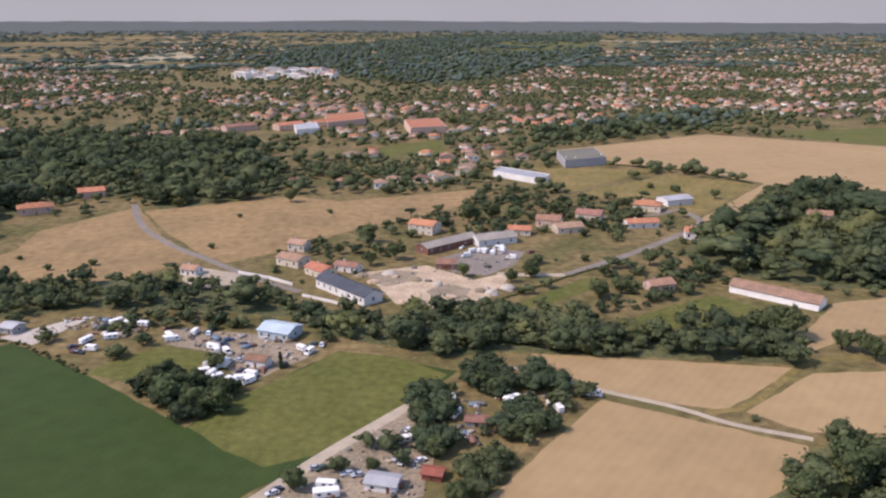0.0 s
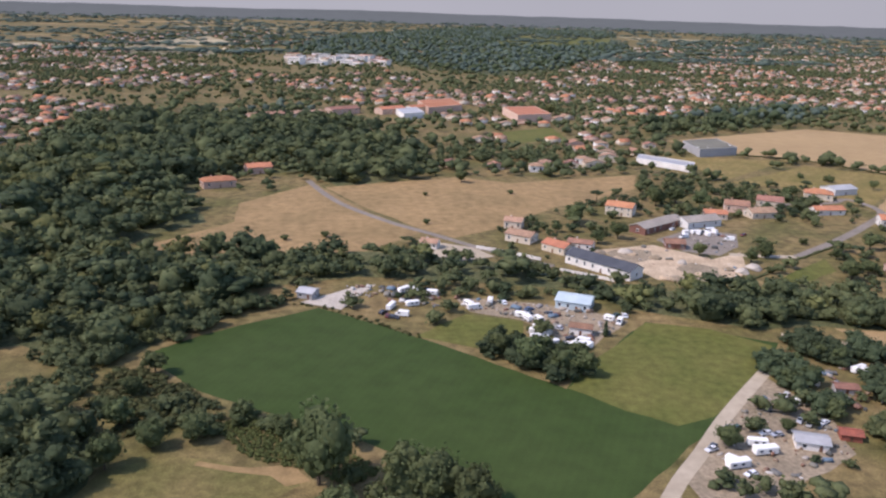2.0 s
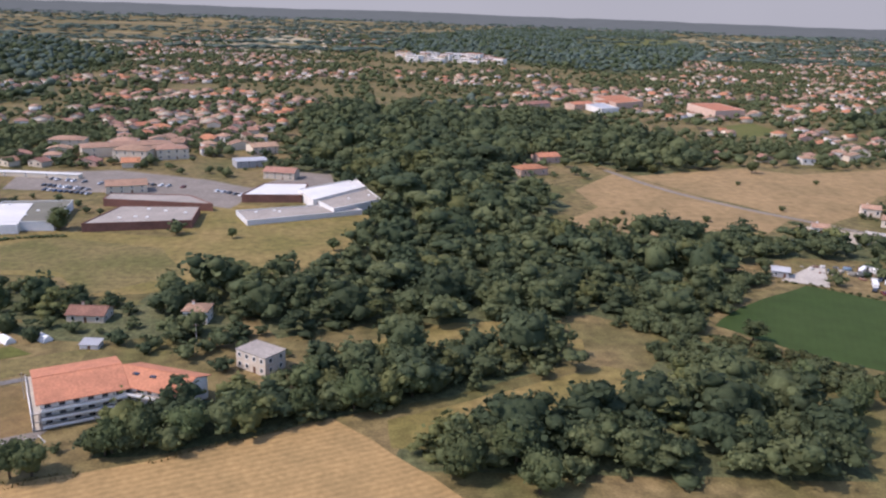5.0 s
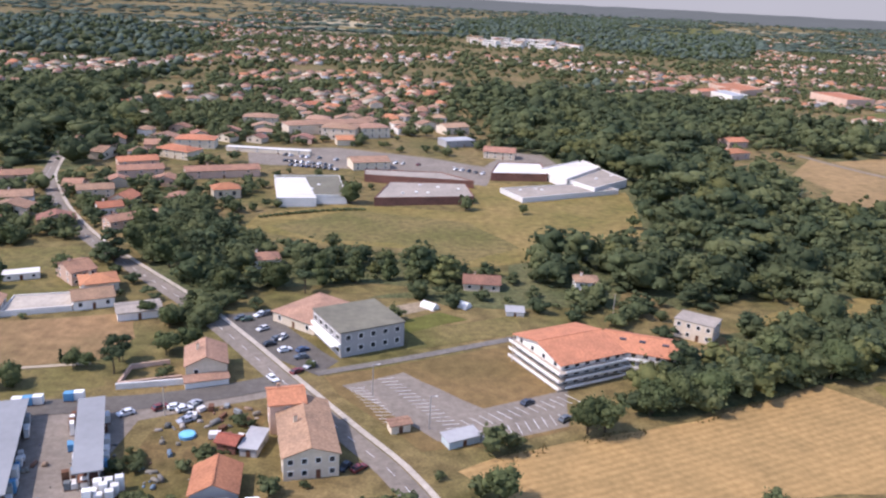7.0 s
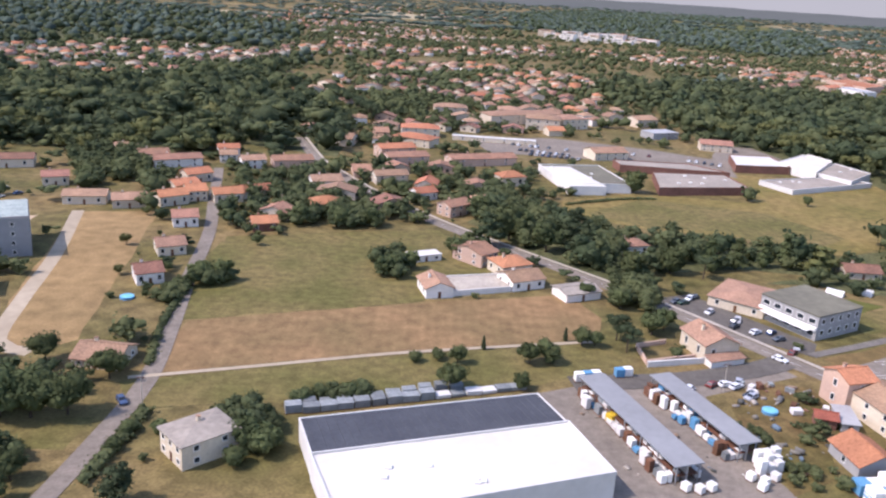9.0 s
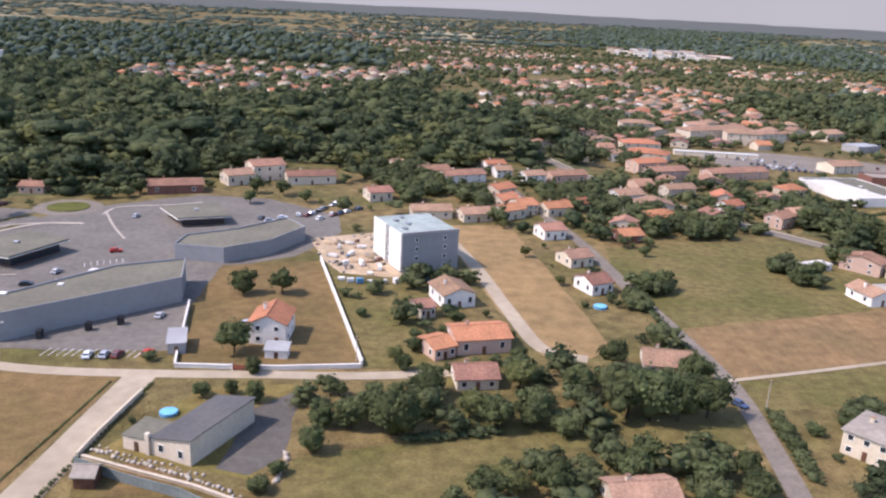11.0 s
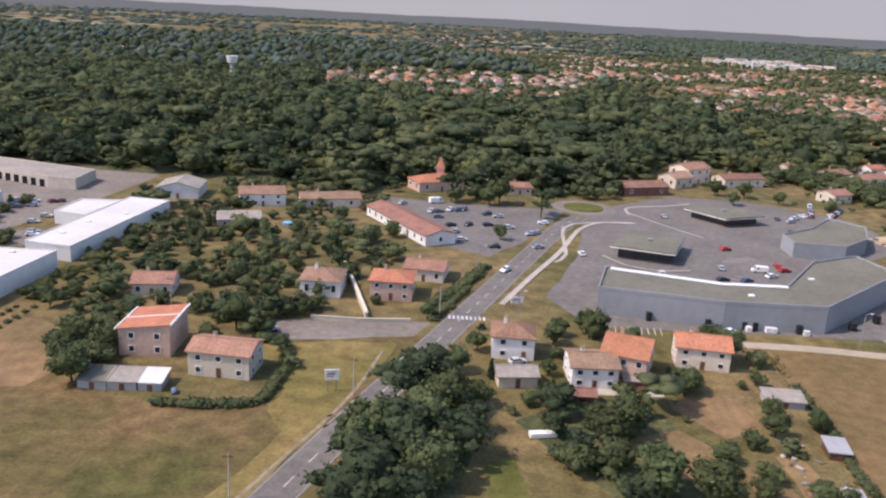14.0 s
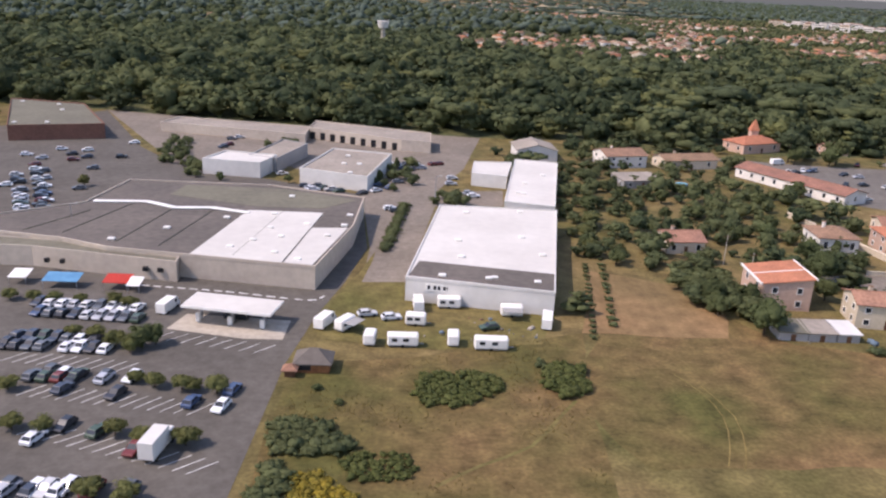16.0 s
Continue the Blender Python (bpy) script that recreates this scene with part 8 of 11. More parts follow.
def wood_points(poly, rng, closer=1.0):
    xs, ys = [p[0] for p in poly], [p[1] for p in poly]
    y, out = min(ys), []
    while y < max(ys):
        s = 4.4 if y < 140 else 5.6 if y < 220 else 7.2 if y < 330 else 8.5 if y < 600 else 12.0
        s *= closer
        x = min(xs)
        while x < max(xs):
            px, py = x + rng.uniform(-0.45, 0.45) * s, y + rng.uniform(-0.45, 0.45) * s
            cell = (int(px / s), int(py / s), s)
            if cell not in TAKEN and inside(px, py, poly) and free(px, py, 0.3 * s) and free(px + 0.25 * s, py) and free(px - 0.25 * s, py):
                TAKEN.add(cell)
                out.append((px, py, s))
            x += s
        y += s * 0.9
    return out


def grove(poly, lo, hi, step, label, stock=None, material=None, name="grove", seed=1):
    """Trees or bushes standing close together over a plan: one mass."""
    rnd = random.Random(seed + int(poly[0][0]))
    xs, ys = [p[0] for p in poly], [p[1] for p in poly]
    pts, y = [], min(ys)
    while y < max(ys):
        x = min(xs)
        while x < max(xs):
            q = (x + rnd.uniform(-0.4, 0.4) * step, y + rnd.uniform(-0.4, 0.4) * step)
            if inside(q[0], q[1], poly):
                pts.append(q)
                PLACED.append((q[0], q[1], step))
            x += step
        y += step
    if not pts:
        pts = [(sum(xs) / len(xs), sum(ys) / len(ys))]
    v, f = scatter(pts, [rnd.uniform(lo, hi) for _ in pts], stock or (NEARMID if min(ys) < 112 else MID), seed)
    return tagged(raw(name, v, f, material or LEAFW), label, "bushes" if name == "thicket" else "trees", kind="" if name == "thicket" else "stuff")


SHRUB = [canopy(120 + k, 1, 3, 44, 10, 0.06, "bush") for k in range(5)]
DENSE = "dense clump of dark green trees"
for poly, lo, hi, step, label in (
        ([(-49.0, 156.7), (-45.6, 166.1), (-39.9, 161.9), (-33.5, 155.4), (-28.9, 155.0), (-27.9, 146.2), (-31.2, 142.6), (-35.5, 140.8), (-40.9, 146.2), (-46.5, 151.5)], 2.8, 4.2, 2.3, DENSE + " between crop and meadow"),
        ([(5.0, 141.1), (7.1, 150.6), (14.1, 151.8), (14.5, 143.8), (12.2, 136.6), (7.4, 135.8)], 3, 4.4, 2.4, DENSE + " by a caravan camp"),
        ([(17.5, 151.0), (18.6, 160.6), (23.8, 163.1), (27.5, 155.5), (26.4, 145.2), (22.7, 146.7), (20.3, 150.3)], 3, 4.6, 2.4, DENSE + " by a caravan camp"),
        ([(25.2, 141.7), (30.5, 146.1), (33.5, 136.4), (32.4, 131.5), (27.0, 133.2), (22.9, 127.8), (23.1, 135.1)], 3, 4.6, 2.4, DENSE + " by a caravan camp"),
        ([(6.4, 127.3), (7.8, 133.6), (11.8, 132.4), (14.1, 125.7), (12.4, 122.7), (9.7, 125.9)], 3.5, 5.5, 2.6, DENSE + " by a caravan camp"),
        ([(12.8, 111.2), (13.1, 119.0), (17.4, 124.1), (22.6, 125.9), (21.7, 120.4), (16.9, 113.7)], 3.0, 5.0, 2.6, DENSE + " at the field's edge"),
        ([(27.4, 148.9), (31.0, 158.1), (34.5, 160.1), (38.9, 152.4), (38.5, 146.1), (32.3, 149.2)], 3.0, 4.6, 2.6, DENSE + " by a caravan camp"),
        ([(-112.0, 132.0), (-106.0, 138.5), (-98.5, 135.5), (-93.5, 131.0), (-98.0, 127.5), (-107.0, 126.0)], 1.6, 3.0, 2.6, "ragged scrub along the crop field"),
        ([(-70.0, 103.5), (-58.5, 108.5), (-58.1, 103.7), (-62.0, 101.0)], 2.2, 3.6, 2.4, "ragged scrub along the crop field"),
        ([(-112.0, 163.0), (-100.0, 182.5), (-88.0, 187.4), (-90.0, 190.5), (-104.0, 186.5), (-117.0, 168.0)], 2.2, 4.4, 2.7, "ragged scrub and trees at the crop's far edge"),
        ([(-141.0, 158.0), (-136.0, 160.5), (-124.5, 148.5), (-124.0, 137.5), (-134.5, 135.5), (-137.0, 141.5), (-133.0, 150.0)], 1.4, 3.2, 2.6, "dense scrub in an old clearing"),
        ([(-144.0, 179.3), (-126.9, 178.6), (-119.2, 159.9), (-122.8, 152.1), (-131.2, 150.1)], 2.4, 4.2, 2.8, "dense scrub and trees beside the crop"),
        ([(-418.8, 200.9), (-440.7, 248.9), (-419.2, 248.6), (-407.8, 222.1), (-402.3, 223.4), (-396.2, 205.5), (-400.2, 196.3), (-408.4, 212.1)], 3.5, 5.5, 4.0, DENSE + " behind lane houses"),
        ([(-384.0, 199.4), (-385.3, 227.2), (-367.6, 231.3), (-358.9, 204.2), (-360.0, 178.9), (-368.3, 177.6), (-372.3, 201.7)], 2.6, 4.6, 3.6, DENSE + " in village gardens"),
        ([(-360.0, 178.9), (-359.6, 204.1), (-354.6, 199.5), (-344.8, 181.4), (-351.1, 177.3)], 3.0, 4.6, 3.2, DENSE + " in village gardens"),
        ([(-345.3, 147.7), (-346.5, 159.2), (-342.0, 163.4), (-338.8, 153.3), (-341.4, 146.1)], 2.6, 4.0, 2.4, DENSE + " beside a pavilion"),
        ([(-377.3, 140.9), (-378.4, 145.1), (-373.6, 145.7), (-370.9, 141.1), (-373.1, 138.5)], 2.8, 3.8, 2.0, DENSE + " at the lane"),
        ([(-381.9, 132.2), (-382.0, 140.3), (-378.8, 142.1), (-377.7, 136.6), (-378.8, 130.1)], 1.4, 2.6, 1.8, "garden bushes beside a lane house"),
        ([(-360.2, 86.3), (-363.1, 94.5), (-361.1, 97.4), (-356.7, 94.9), (-355.1, 89.0), (-356.7, 85.4)], 2.4, 3.8, 2.0, DENSE + " beside the warehouse"),
        ([(-355.0, 98.3), (-354.3, 100.9), (-345.4, 103.6), (-344.4, 100.8), (-350.9, 99.1)], 1.6, 2.6, 1.7, "dark bushes behind the warehouse"),
        ([(-322.8, 208.3), (-313.7, 216.0), (-305.7, 200.3), (-307.9, 176.3), (-315.1, 169.2), (-322.5, 182.8)], 4.0, 6.0, 3.6, DENSE + " beside the main road"),
        ([(-303.5, 177.0), (-295.9, 187.0), (-290.4, 179.0), (-294.4, 164.5), (-302.8, 158.0)], 3.5, 5.0, 3.2, DENSE + " round a small house"),
        ([(-302.8, 138.2), (-300.5, 148.5), (-293.9, 149.3), (-293.2, 137.9), (-299.6, 132.1)], 3.0, 4.4, 2.6, DENSE + " behind the roadside house"),
        ([(-299.3, 89.6), (-297.0, 97.1), (-293.7, 95.2), (-294.3, 89.8)], 1.0, 1.8, 1.5, "green bushes behind the yard"),
        ([(-296.1, 81.5), (-294.3, 87.3), (-291.1, 86.3), (-291.4, 82.8), (-294.1, 80.6)], 1.0, 1.8, 1.5, "green bushes behind the yard"),
        ([(-585.0, 170.2), (-576.3, 177.5), (-570.6, 150.8), (-577.7, 130.7), (-583.5, 135.1), (-589.1, 115.7), (-583.8, 116.4), (-582.5, 111.3), (-588.9, 108.1), (-592.8, 111.4), (-590.3, 134.2)], 1.6, 3.2, 3.4, DENSE + " beside the warehouse"),
        ([(-564.6, 173.9), (-552.7, 176.1), (-549.7, 154.1), (-543.3, 150.7), (-549.7, 138.1), (-559.3, 136.7), (-560.3, 152.4)], 2.0, 3.4, 4.0, DENSE + " in gardens"),
        ([(-568.0, 141.0), (-561.5, 142.0), (-552.5, 129.1), (-543.9, 127.1), (-550.4, 117.6), (-557.8, 116.7), (-566.4, 117.1), (-570.4, 120.8), (-572.3, 129.8)], 2.0, 3.4, 3.8, DENSE + " in gardens"),
        ([(-580.2, 102.2), (-574.8, 109.7), (-572.2, 103.1), (-575.0, 91.1), (-580.0, 90.6)], 2.0, 3.2, 2.2, DENSE + " beside a dry plot"),
        ([(-660.4, 154.0), (-660.1, 162.7), (-656.9, 157.1), (-655.8, 148.8)], 1.8, 2.6, 2.0, "few green trees between workshops"),
        ([(-623.9, 148.8), (-619.9, 169.3), (-615.1, 170.2), (-614.4, 150.3), (-618.9, 143.2)], 1.6, 2.8, 3.6, "few green trees between workshops"),
        ([(-665.9, 160.6), (-672.5, 179.8), (-669.3, 187.3), (-663.9, 177.1), (-659.8, 156.6)], 1.4, 2.4, 2.8, "green trees beside a low workshop"),
        ([(-649.2, 180.2), (-640.2, 178.2), (-640.6, 188.7), (-647.5, 192.2)], 1.4, 2.2, 3.0, "green trees beside a low workshop"),
        ([(-611.8, 136.5), (-611.8, 142.3), (-605.6, 143.3), (-606.4, 136.2)], 1.6, 2.4, 1.9, "trees by the access road")):
    grove(poly, lo, hi, step, label, material=NEEDLE if "camp" in label or "crop and meadow" in label else LEAFW)
for poly, lo, hi, step, material, label in (
        ([(-121.7, 152.1), (-114.9, 150.5), (-106.5, 143.0), (-100.0, 136.5), (-103.0, 131.0), (-112.0, 124.5), (-122.5, 136.2)], 0.9, 2.1, 1.5, SCRUB, "olive and brownish scrub beside the crop"),
        ([(-99.5, 128.5), (-93.0, 130.8), (-84.0, 124.5), (-76.6, 118.6), (-71.0, 112.5), (-76.0, 108.5), (-83.0, 113.5), (-92.0, 117.5)], 0.55, 0.95, 0.72, BRAMBLE, "low green brambles between clearing and crop"),
        ([(-93.0, 187.0), (-84.0, 186.0), (-68.0, 173.0), (-60.5, 166.0), (-62.5, 165.0), (-72.0, 173.8), (-85.5, 184.6)], 0.4, 1.1, 1.4, SCRUB, "weedy scrub along the crop's far edge"),
        ([(-614.3, 68.6), (-613.7, 71.8), (-610.6, 73.5), (-607.2, 72.8), (-605.5, 70.9), (-607.0, 68.7), (-610.8, 66.5), (-613.6, 66.7)], 0.9, 1.25, 0.75, BRAMBLE, "wide low green bramble thicket in rough grass"),
        ([(-601.4, 70.6), (-601.2, 74.2), (-599.5, 75.6), (-597.4, 74.4), (-597.7, 70.2), (-599.5, 68.7)], 1.3, 1.7, 0.8, BRAMBLE, "large rounded green bush beside a path"),
        ([(-601.9, 75.1), (-601.4, 76.7), (-600.6, 76.1), (-600.9, 74.8)], 0.8, 0.9, 0.8, LEAFW, "small dark bush in rough grass"),
        ([(-625.5, 57.5), (-626.4, 61.8), (-624.7, 63.3), (-621.7, 62.5), (-620.2, 60.3), (-619.3, 58.2), (-622.0, 57.8)], 1.1, 1.6, 0.8, LEAFW, "dark thicket at the car park's edge"),
        ([(-620.2, 57.4), (-618.4, 58.5), (-614.7, 58.1), (-613.7, 55.7), (-615.9, 53.9), (-619.0, 54.8)], 0.6, 0.9, 0.7, BRAMBLE, "low dark scrub in rough grass"),
        ([(-626.4, 50.8), (-625.8, 55.9), (-624.4, 56.9), (-623.2, 50.9)], 1.0, 1.6, 0.8, LEAFW, "dark thicket at the car park's edge"),
        ([(-623.7, 55.3), (-621.7, 55.4), (-617.4, 51.2), (-623.2, 50.9)], 0.5, 0.9, 0.6, BROOM, "thicket of yellow flowering broom")):
    grove(poly, lo, hi, step, label, SHRUB, material, "thicket")

TOWN = [
    [(-43.1, 663.4), (125.7, 896.4), (447.7, 1609.0), (1175.2, 2627.8), (1281.3, 1834.1), (386.8, 540.8), (290.8, 616.9), (181.6, 583.1), (105.2, 513.4), (55.3, 488.5), (-19.4, 494.6)],
    [(-204.4, 822.6), (-110.4, 845.9), (-33.6, 908.8), (-7.3, 681.2), (-61.3, 577.4), (-142.1, 651.9)],
    [(-43.9, 403.0), (-5.5, 451.4), (66.4, 469.9), (87.0, 408.0), (44.6, 369.7), (9.9, 347.4), (-40.0, 363.8)],
    [(-393.7, 392.6), (-361.8, 573.0), (-286.9, 606.6), (-242.1, 500.7), (-238.2, 356.1), (-284.4, 315.2), (-314.2, 301.1), (-334.6, 262.8), (-374.0, 284.1)],
    [(-437.4, 588.4), (-443.3, 1019.6), (-363.1, 1093.0), (-261.9, 955.1), (-190.1, 890.6), (-215.8, 687.5), (-348.7, 647.3)],
    [(-593.2, 446.7), (-604.2, 566.1), (-556.9, 632.3), (-427.6, 634.2), (-410.2, 592.3), (-437.5, 476.1), (-494.9, 412.5), (-521.0, 439.4)],
    [(-362.7, 499.3), (-275.1, 448.0), (-291.7, 309.7), (-331.2, 267.4), (-358.8, 271.3), (-373.3, 336.8)],
    [(-371.4, 254.2), (-334.4, 257.3), (-304.3, 242.0), (-317.4, 199.7), (-364.3, 182.4), (-377.6, 188.0)],
    [(-789.1, 649.9), (-814.3, 727.8), (-779.1, 737.1), (-756.3, 667.6)],
    [(-550.6, 1081.5), (-524.6, 1851.2), (-324.0, 2118.6), (-139.7, 1632.5), (-302.3, 984.1), (-443.8, 908.2)],
    [(-338.8, 491.6), (-275.7, 599.5), (-227.4, 544.0), (-306.9, 400.6)],
    [(-372.1, 512.6), (-312.9, 574.7), (-254.2, 560.9), (-216.2, 579.2), (-236.3, 435.8), (-259.7, 362.3), (-298.0, 349.5)],
    [(-652.9, 165.4), (-641.8, 180.7), (-636.6, 164.5), (-645.4, 152.0)],
]
SCRUBLAND = [(-148.9, 149.5), (-136.2, 162.2), (-117.5, 161.3), (-97.5, 132.2), (-104.4, 121.1), (-113.2, 118.8), (-119.6, 131.4), (-137.7, 136.9)]        # low growth beside the crop
wood_rng = random.Random(11)
for key, poly in WOODS.items():
    pts = [(x, y, ({"gardens": 0.6, "bank": 1.3, "stream": 0.8, "orchard": 0.8, "backyards": 0.75}.get(key, 1.0)) * min(11.0, s * wood_rng.choice((0.7, 0.95, 1.1, 1.3, 1.6)) * wood_rng.uniform(0.9, 1.1))) for x, y, s in wood_points(poly, wood_rng)]
    pts = [(x, y, h * 0.42 if inside(x, y, SCRUBLAND) else h) for x, y, h in pts]
    pts = [p for p in pts if not inside(p[0], p[1], ALLEY)]        # a clear strip beside the avenue row
    pts = [p for p in pts if p[1] < 380 or not any(inside(p[0], p[1], z) for z in TOWN)]
    for lo, hi, stock, words in ((0, 112, NEARMID, "dense mixed woodland of green broadleaf trees"), (112, 175, MID, "dense mixed woodland of green broadleaf trees"), (175, 330, MID2, "dense green mixed woodland behind the gardens"), (330, 520, FAR, "far dark green woodland canopy"), (520, 9999, FARTHER, "dark green woodland canopy far off")):
        group = [p for p in pts if lo <= p[1] < hi]
        if group:
            dice = [wood_rng.random() for _ in group]
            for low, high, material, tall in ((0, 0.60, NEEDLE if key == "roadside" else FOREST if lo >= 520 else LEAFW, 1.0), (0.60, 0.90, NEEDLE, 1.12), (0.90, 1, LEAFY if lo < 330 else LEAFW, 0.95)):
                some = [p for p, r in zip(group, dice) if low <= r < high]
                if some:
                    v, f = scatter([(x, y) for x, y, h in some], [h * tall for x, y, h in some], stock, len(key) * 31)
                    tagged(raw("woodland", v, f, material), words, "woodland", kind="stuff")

garden_rng = random.Random(6)
spots = []
for number, poly in enumerate(GARDENS):
    open_plots = number == 8        # kitchen gardens with more bare earth than trees
    for x, y, s in wood_points(poly, garden_rng, 0.8 if open_plots else 0.66):
        if garden_rng.random() < (0.62 if open_plots else 0.85) and all(math.hypot(x - a, y - b) > r + 1.0 for a, b, r in PLACED):
            spots.append((x, y, garden_rng.uniform(0.7, 2.8) if open_plots else garden_rng.uniform(1.4, 4.4)))
for c, r in BUILT:
    if r > 9 or r < 2.9 or c.y > 330:
        continue
    for _ in range(garden_rng.randint(3, 6)):
        a, d = garden_rng.uniform(0, 6.3), r + garden_rng.uniform(0.4, 4.0)
        x, y, h = c.x + d * math.cos(a), c.y + d * math.sin(a), garden_rng.choice((0.9, 1.3, 1.8, 2.4, 3.2, 4.2)) * garden_rng.uniform(0.85, 1.15)
        if free(x, y, 0.3 * h) and free(x + 0.4 * h, y) and free(x - 0.4 * h, y) and all(math.hypot(x - a, y - b) > 0.6 * q + 0.4 for a, b, q in PLACED):
            spots.append((x, y, h))
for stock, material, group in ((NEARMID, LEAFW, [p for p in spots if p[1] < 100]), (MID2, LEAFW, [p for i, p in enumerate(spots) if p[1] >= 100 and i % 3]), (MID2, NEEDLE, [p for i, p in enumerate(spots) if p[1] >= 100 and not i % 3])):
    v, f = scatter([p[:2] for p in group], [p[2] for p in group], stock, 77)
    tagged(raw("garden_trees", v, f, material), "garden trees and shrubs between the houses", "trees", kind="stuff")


# ---------------------------------------------------------------- the town: houses and trees between them
FAR_HOUSES = []
for k, (w, d, h, rise, kind, wall, roof) in enumerate((
        (6.4, 5.0, 2.0, 1.1, "gable", CREAM, TILE), (7.4, 5.4, 2.8, 1.2, "hip", CREAM, ORANGE), (8.4, 5.0, 1.9, 1.2, "gable", PINK, TILE),
        (6.0, 5.6, 2.8, 1.1, "hip", WHITE, TILEB), (9.4, 5.4, 2.6, 1.2, "gable", CREAM, TILEB), (6.6, 5.6, 2.2, 1.3, "gable", CREAM, ORANGE))):
    ob = base("house", pose(0, 0, 0), "%s town house with %s roof" % ({WHITE: "white", CREAM: "cream", PINK: "pinkish"}[wall], {TILE: "faded red tiled", ORANGE: "orange tiled", TILEB: "pale brown tiled"}[roof]), "house", "town houses")
    along = "x" if k % 2 else "y"
    bm = wall_body(w, d, h, rise if kind == "gable" else 0, along)
    bmesh.ops.translate(bm, verts=bm.verts, vec=(-w / 2, -d / 2, 0))
    part("wall", bm, wall, ob)
    bm = gable_roof(w, d, h, rise, along=along) if kind == "gable" else hip_roof(w, d, h, rise)
    bmesh.ops.translate(bm, verts=bm.verts, vec=(-w / 2, -d / 2, 0))
    part("roof", bm, roof, ob)
    for x in (-w * 0.25, w * 0.25):
        part("window", box(bmesh.new(), x - 0.45, x + 0.45, -d / 2 - 0.05, -d / 2 + 0.02, h * 0.35, h * 0.75), GLASS, ob)
    FAR_HOUSES.append(ob)

town_rng = random.Random(21)
town_houses, town_trees, used = [], [], []
for zone in TOWN:
    xs, ys = [p[0] for p in zone], [p[1] for p in zone]
    y = min(ys)
    while y < max(ys):
        s = 11.0 if y < 420 else 12.0 if y < 700 else 14.5 if y < 1200 else 22.0
        x = min(xs)
        while x < max(xs):
            px, py = x + town_rng.uniform(-0.35, 0.35) * s, y + town_rng.uniform(-0.35, 0.35) * s
            if inside(px, py, zone) and free(px, py, 3.5) and all(math.hypot(px - a, py - b) > 9.5 for a, b in used[-600:]):
                built_up = noise.noise(Vector((px * 0.011, py * 0.019, 7))) > -0.08
                if built_up and town_rng.random() < (0.58 if py < 520 else 0.72):
                    town_houses.append((px, py))
                    used.append((px, py))
                for _ in range((7 if py < 700 else 5) if built_up else 9):
                    qx, qy = px + town_rng.uniform(-0.6, 0.6) * s, py + town_rng.uniform(-0.6, 0.6) * s
                    if free(qx, qy, 0.5) and math.hypot(qx - px, qy - py) > 4.6:
                        town_trees.append((qx, qy, town_rng.uniform(2.4, 5.6) if py < 700 else town_rng.uniform(3, 6)))
            x += s
        y += s * 0.85
town_houses.sort(key=lambda p: p[1])


def house_arrays(ob):
    """The walls and roof of a template as triangles, with the material slot of each."""
    vs, fs, slots, n = [], [], [], 0
    for slot, key in enumerate(("wall", "roof")):
        me = next(c for c in ob.children if c.name.startswith(key)).data
        me.calc_loop_triangles()
        v, f = np.empty(len(me.vertices) * 3), np.empty(len(me.loop_triangles) * 3, np.int32)
        me.vertices.foreach_get("co", v), me.loop_triangles.foreach_get("vertices", f)
        vs.append(v.reshape(-1, 3)), fs.append(f.reshape(-1, 3) + n), slots.append(np.full(len(f) // 3, slot))
        n += len(v) // 3
    return np.concatenate(vs), np.concatenate(fs), np.concatenate(slots)


STOCK = [house_arrays(ob) for ob in FAR_HOUSES]
joined = [([], [], [], [0]) for _ in STOCK]
NEAR_COUNT = 85
for i, (x, y) in enumerate(town_houses):
    pick = town_rng.choice((0, 0, 1, 2, 2, 3, 3, 4, 4, 5))
    turn = town_rng.choice((0, 90, 20, -25, 180, 200)) + town_rng.uniform(-14, 14)
    if i < 6:
        FAR_HOUSES[i].matrix_basis = pose(x, y, 0, 0, 0, turn)
    elif i < NEAR_COUNT:
        copy_thing(FAR_HOUSES[pick], pose(x, y, 0, 0, 0, turn))
    else:
        v, f, slots = STOCK[pick]
        vs, fs, ss, n = joined[pick]
        k, c, s = (0.95 if y < 700 else 0.9), math.cos(radians(turn)), math.sin(radians(turn))
        w = v * k
        w = np.stack([w[:, 0] * c - w[:, 1] * s + x, w[:, 0] * s + w[:, 1] * c + y, w[:, 2]], 1)
        vs.append(w), fs.append(f + n[0]), ss.append(slots)
        n[0] += len(v)
for ob, (vs, fs, ss, n) in zip(FAR_HOUSES, joined):
    if vs:
        wall, roof = (next(c for c in ob.children if c.name.startswith(key)).data.materials[0] for key in ("wall", "roof"))
        far_town = raw("far_town", np.concatenate(vs), np.concatenate(fs), wall)
        far_town.data.materials.append(roof)
        far_town.data.polygons.foreach_set("material_index", np.concatenate(ss).astype(np.int32))
        tagged(far_town, "many far small houses with tiled roofs", "houses", kind="stuff")
town_trees = [t for t in town_trees if all(math.hypot(t[0] - a, t[1] - b) > 4.2 for a, b in town_houses)]
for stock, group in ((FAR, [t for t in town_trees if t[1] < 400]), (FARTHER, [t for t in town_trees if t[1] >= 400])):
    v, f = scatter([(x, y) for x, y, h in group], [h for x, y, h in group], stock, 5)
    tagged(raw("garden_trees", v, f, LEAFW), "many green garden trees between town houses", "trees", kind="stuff")

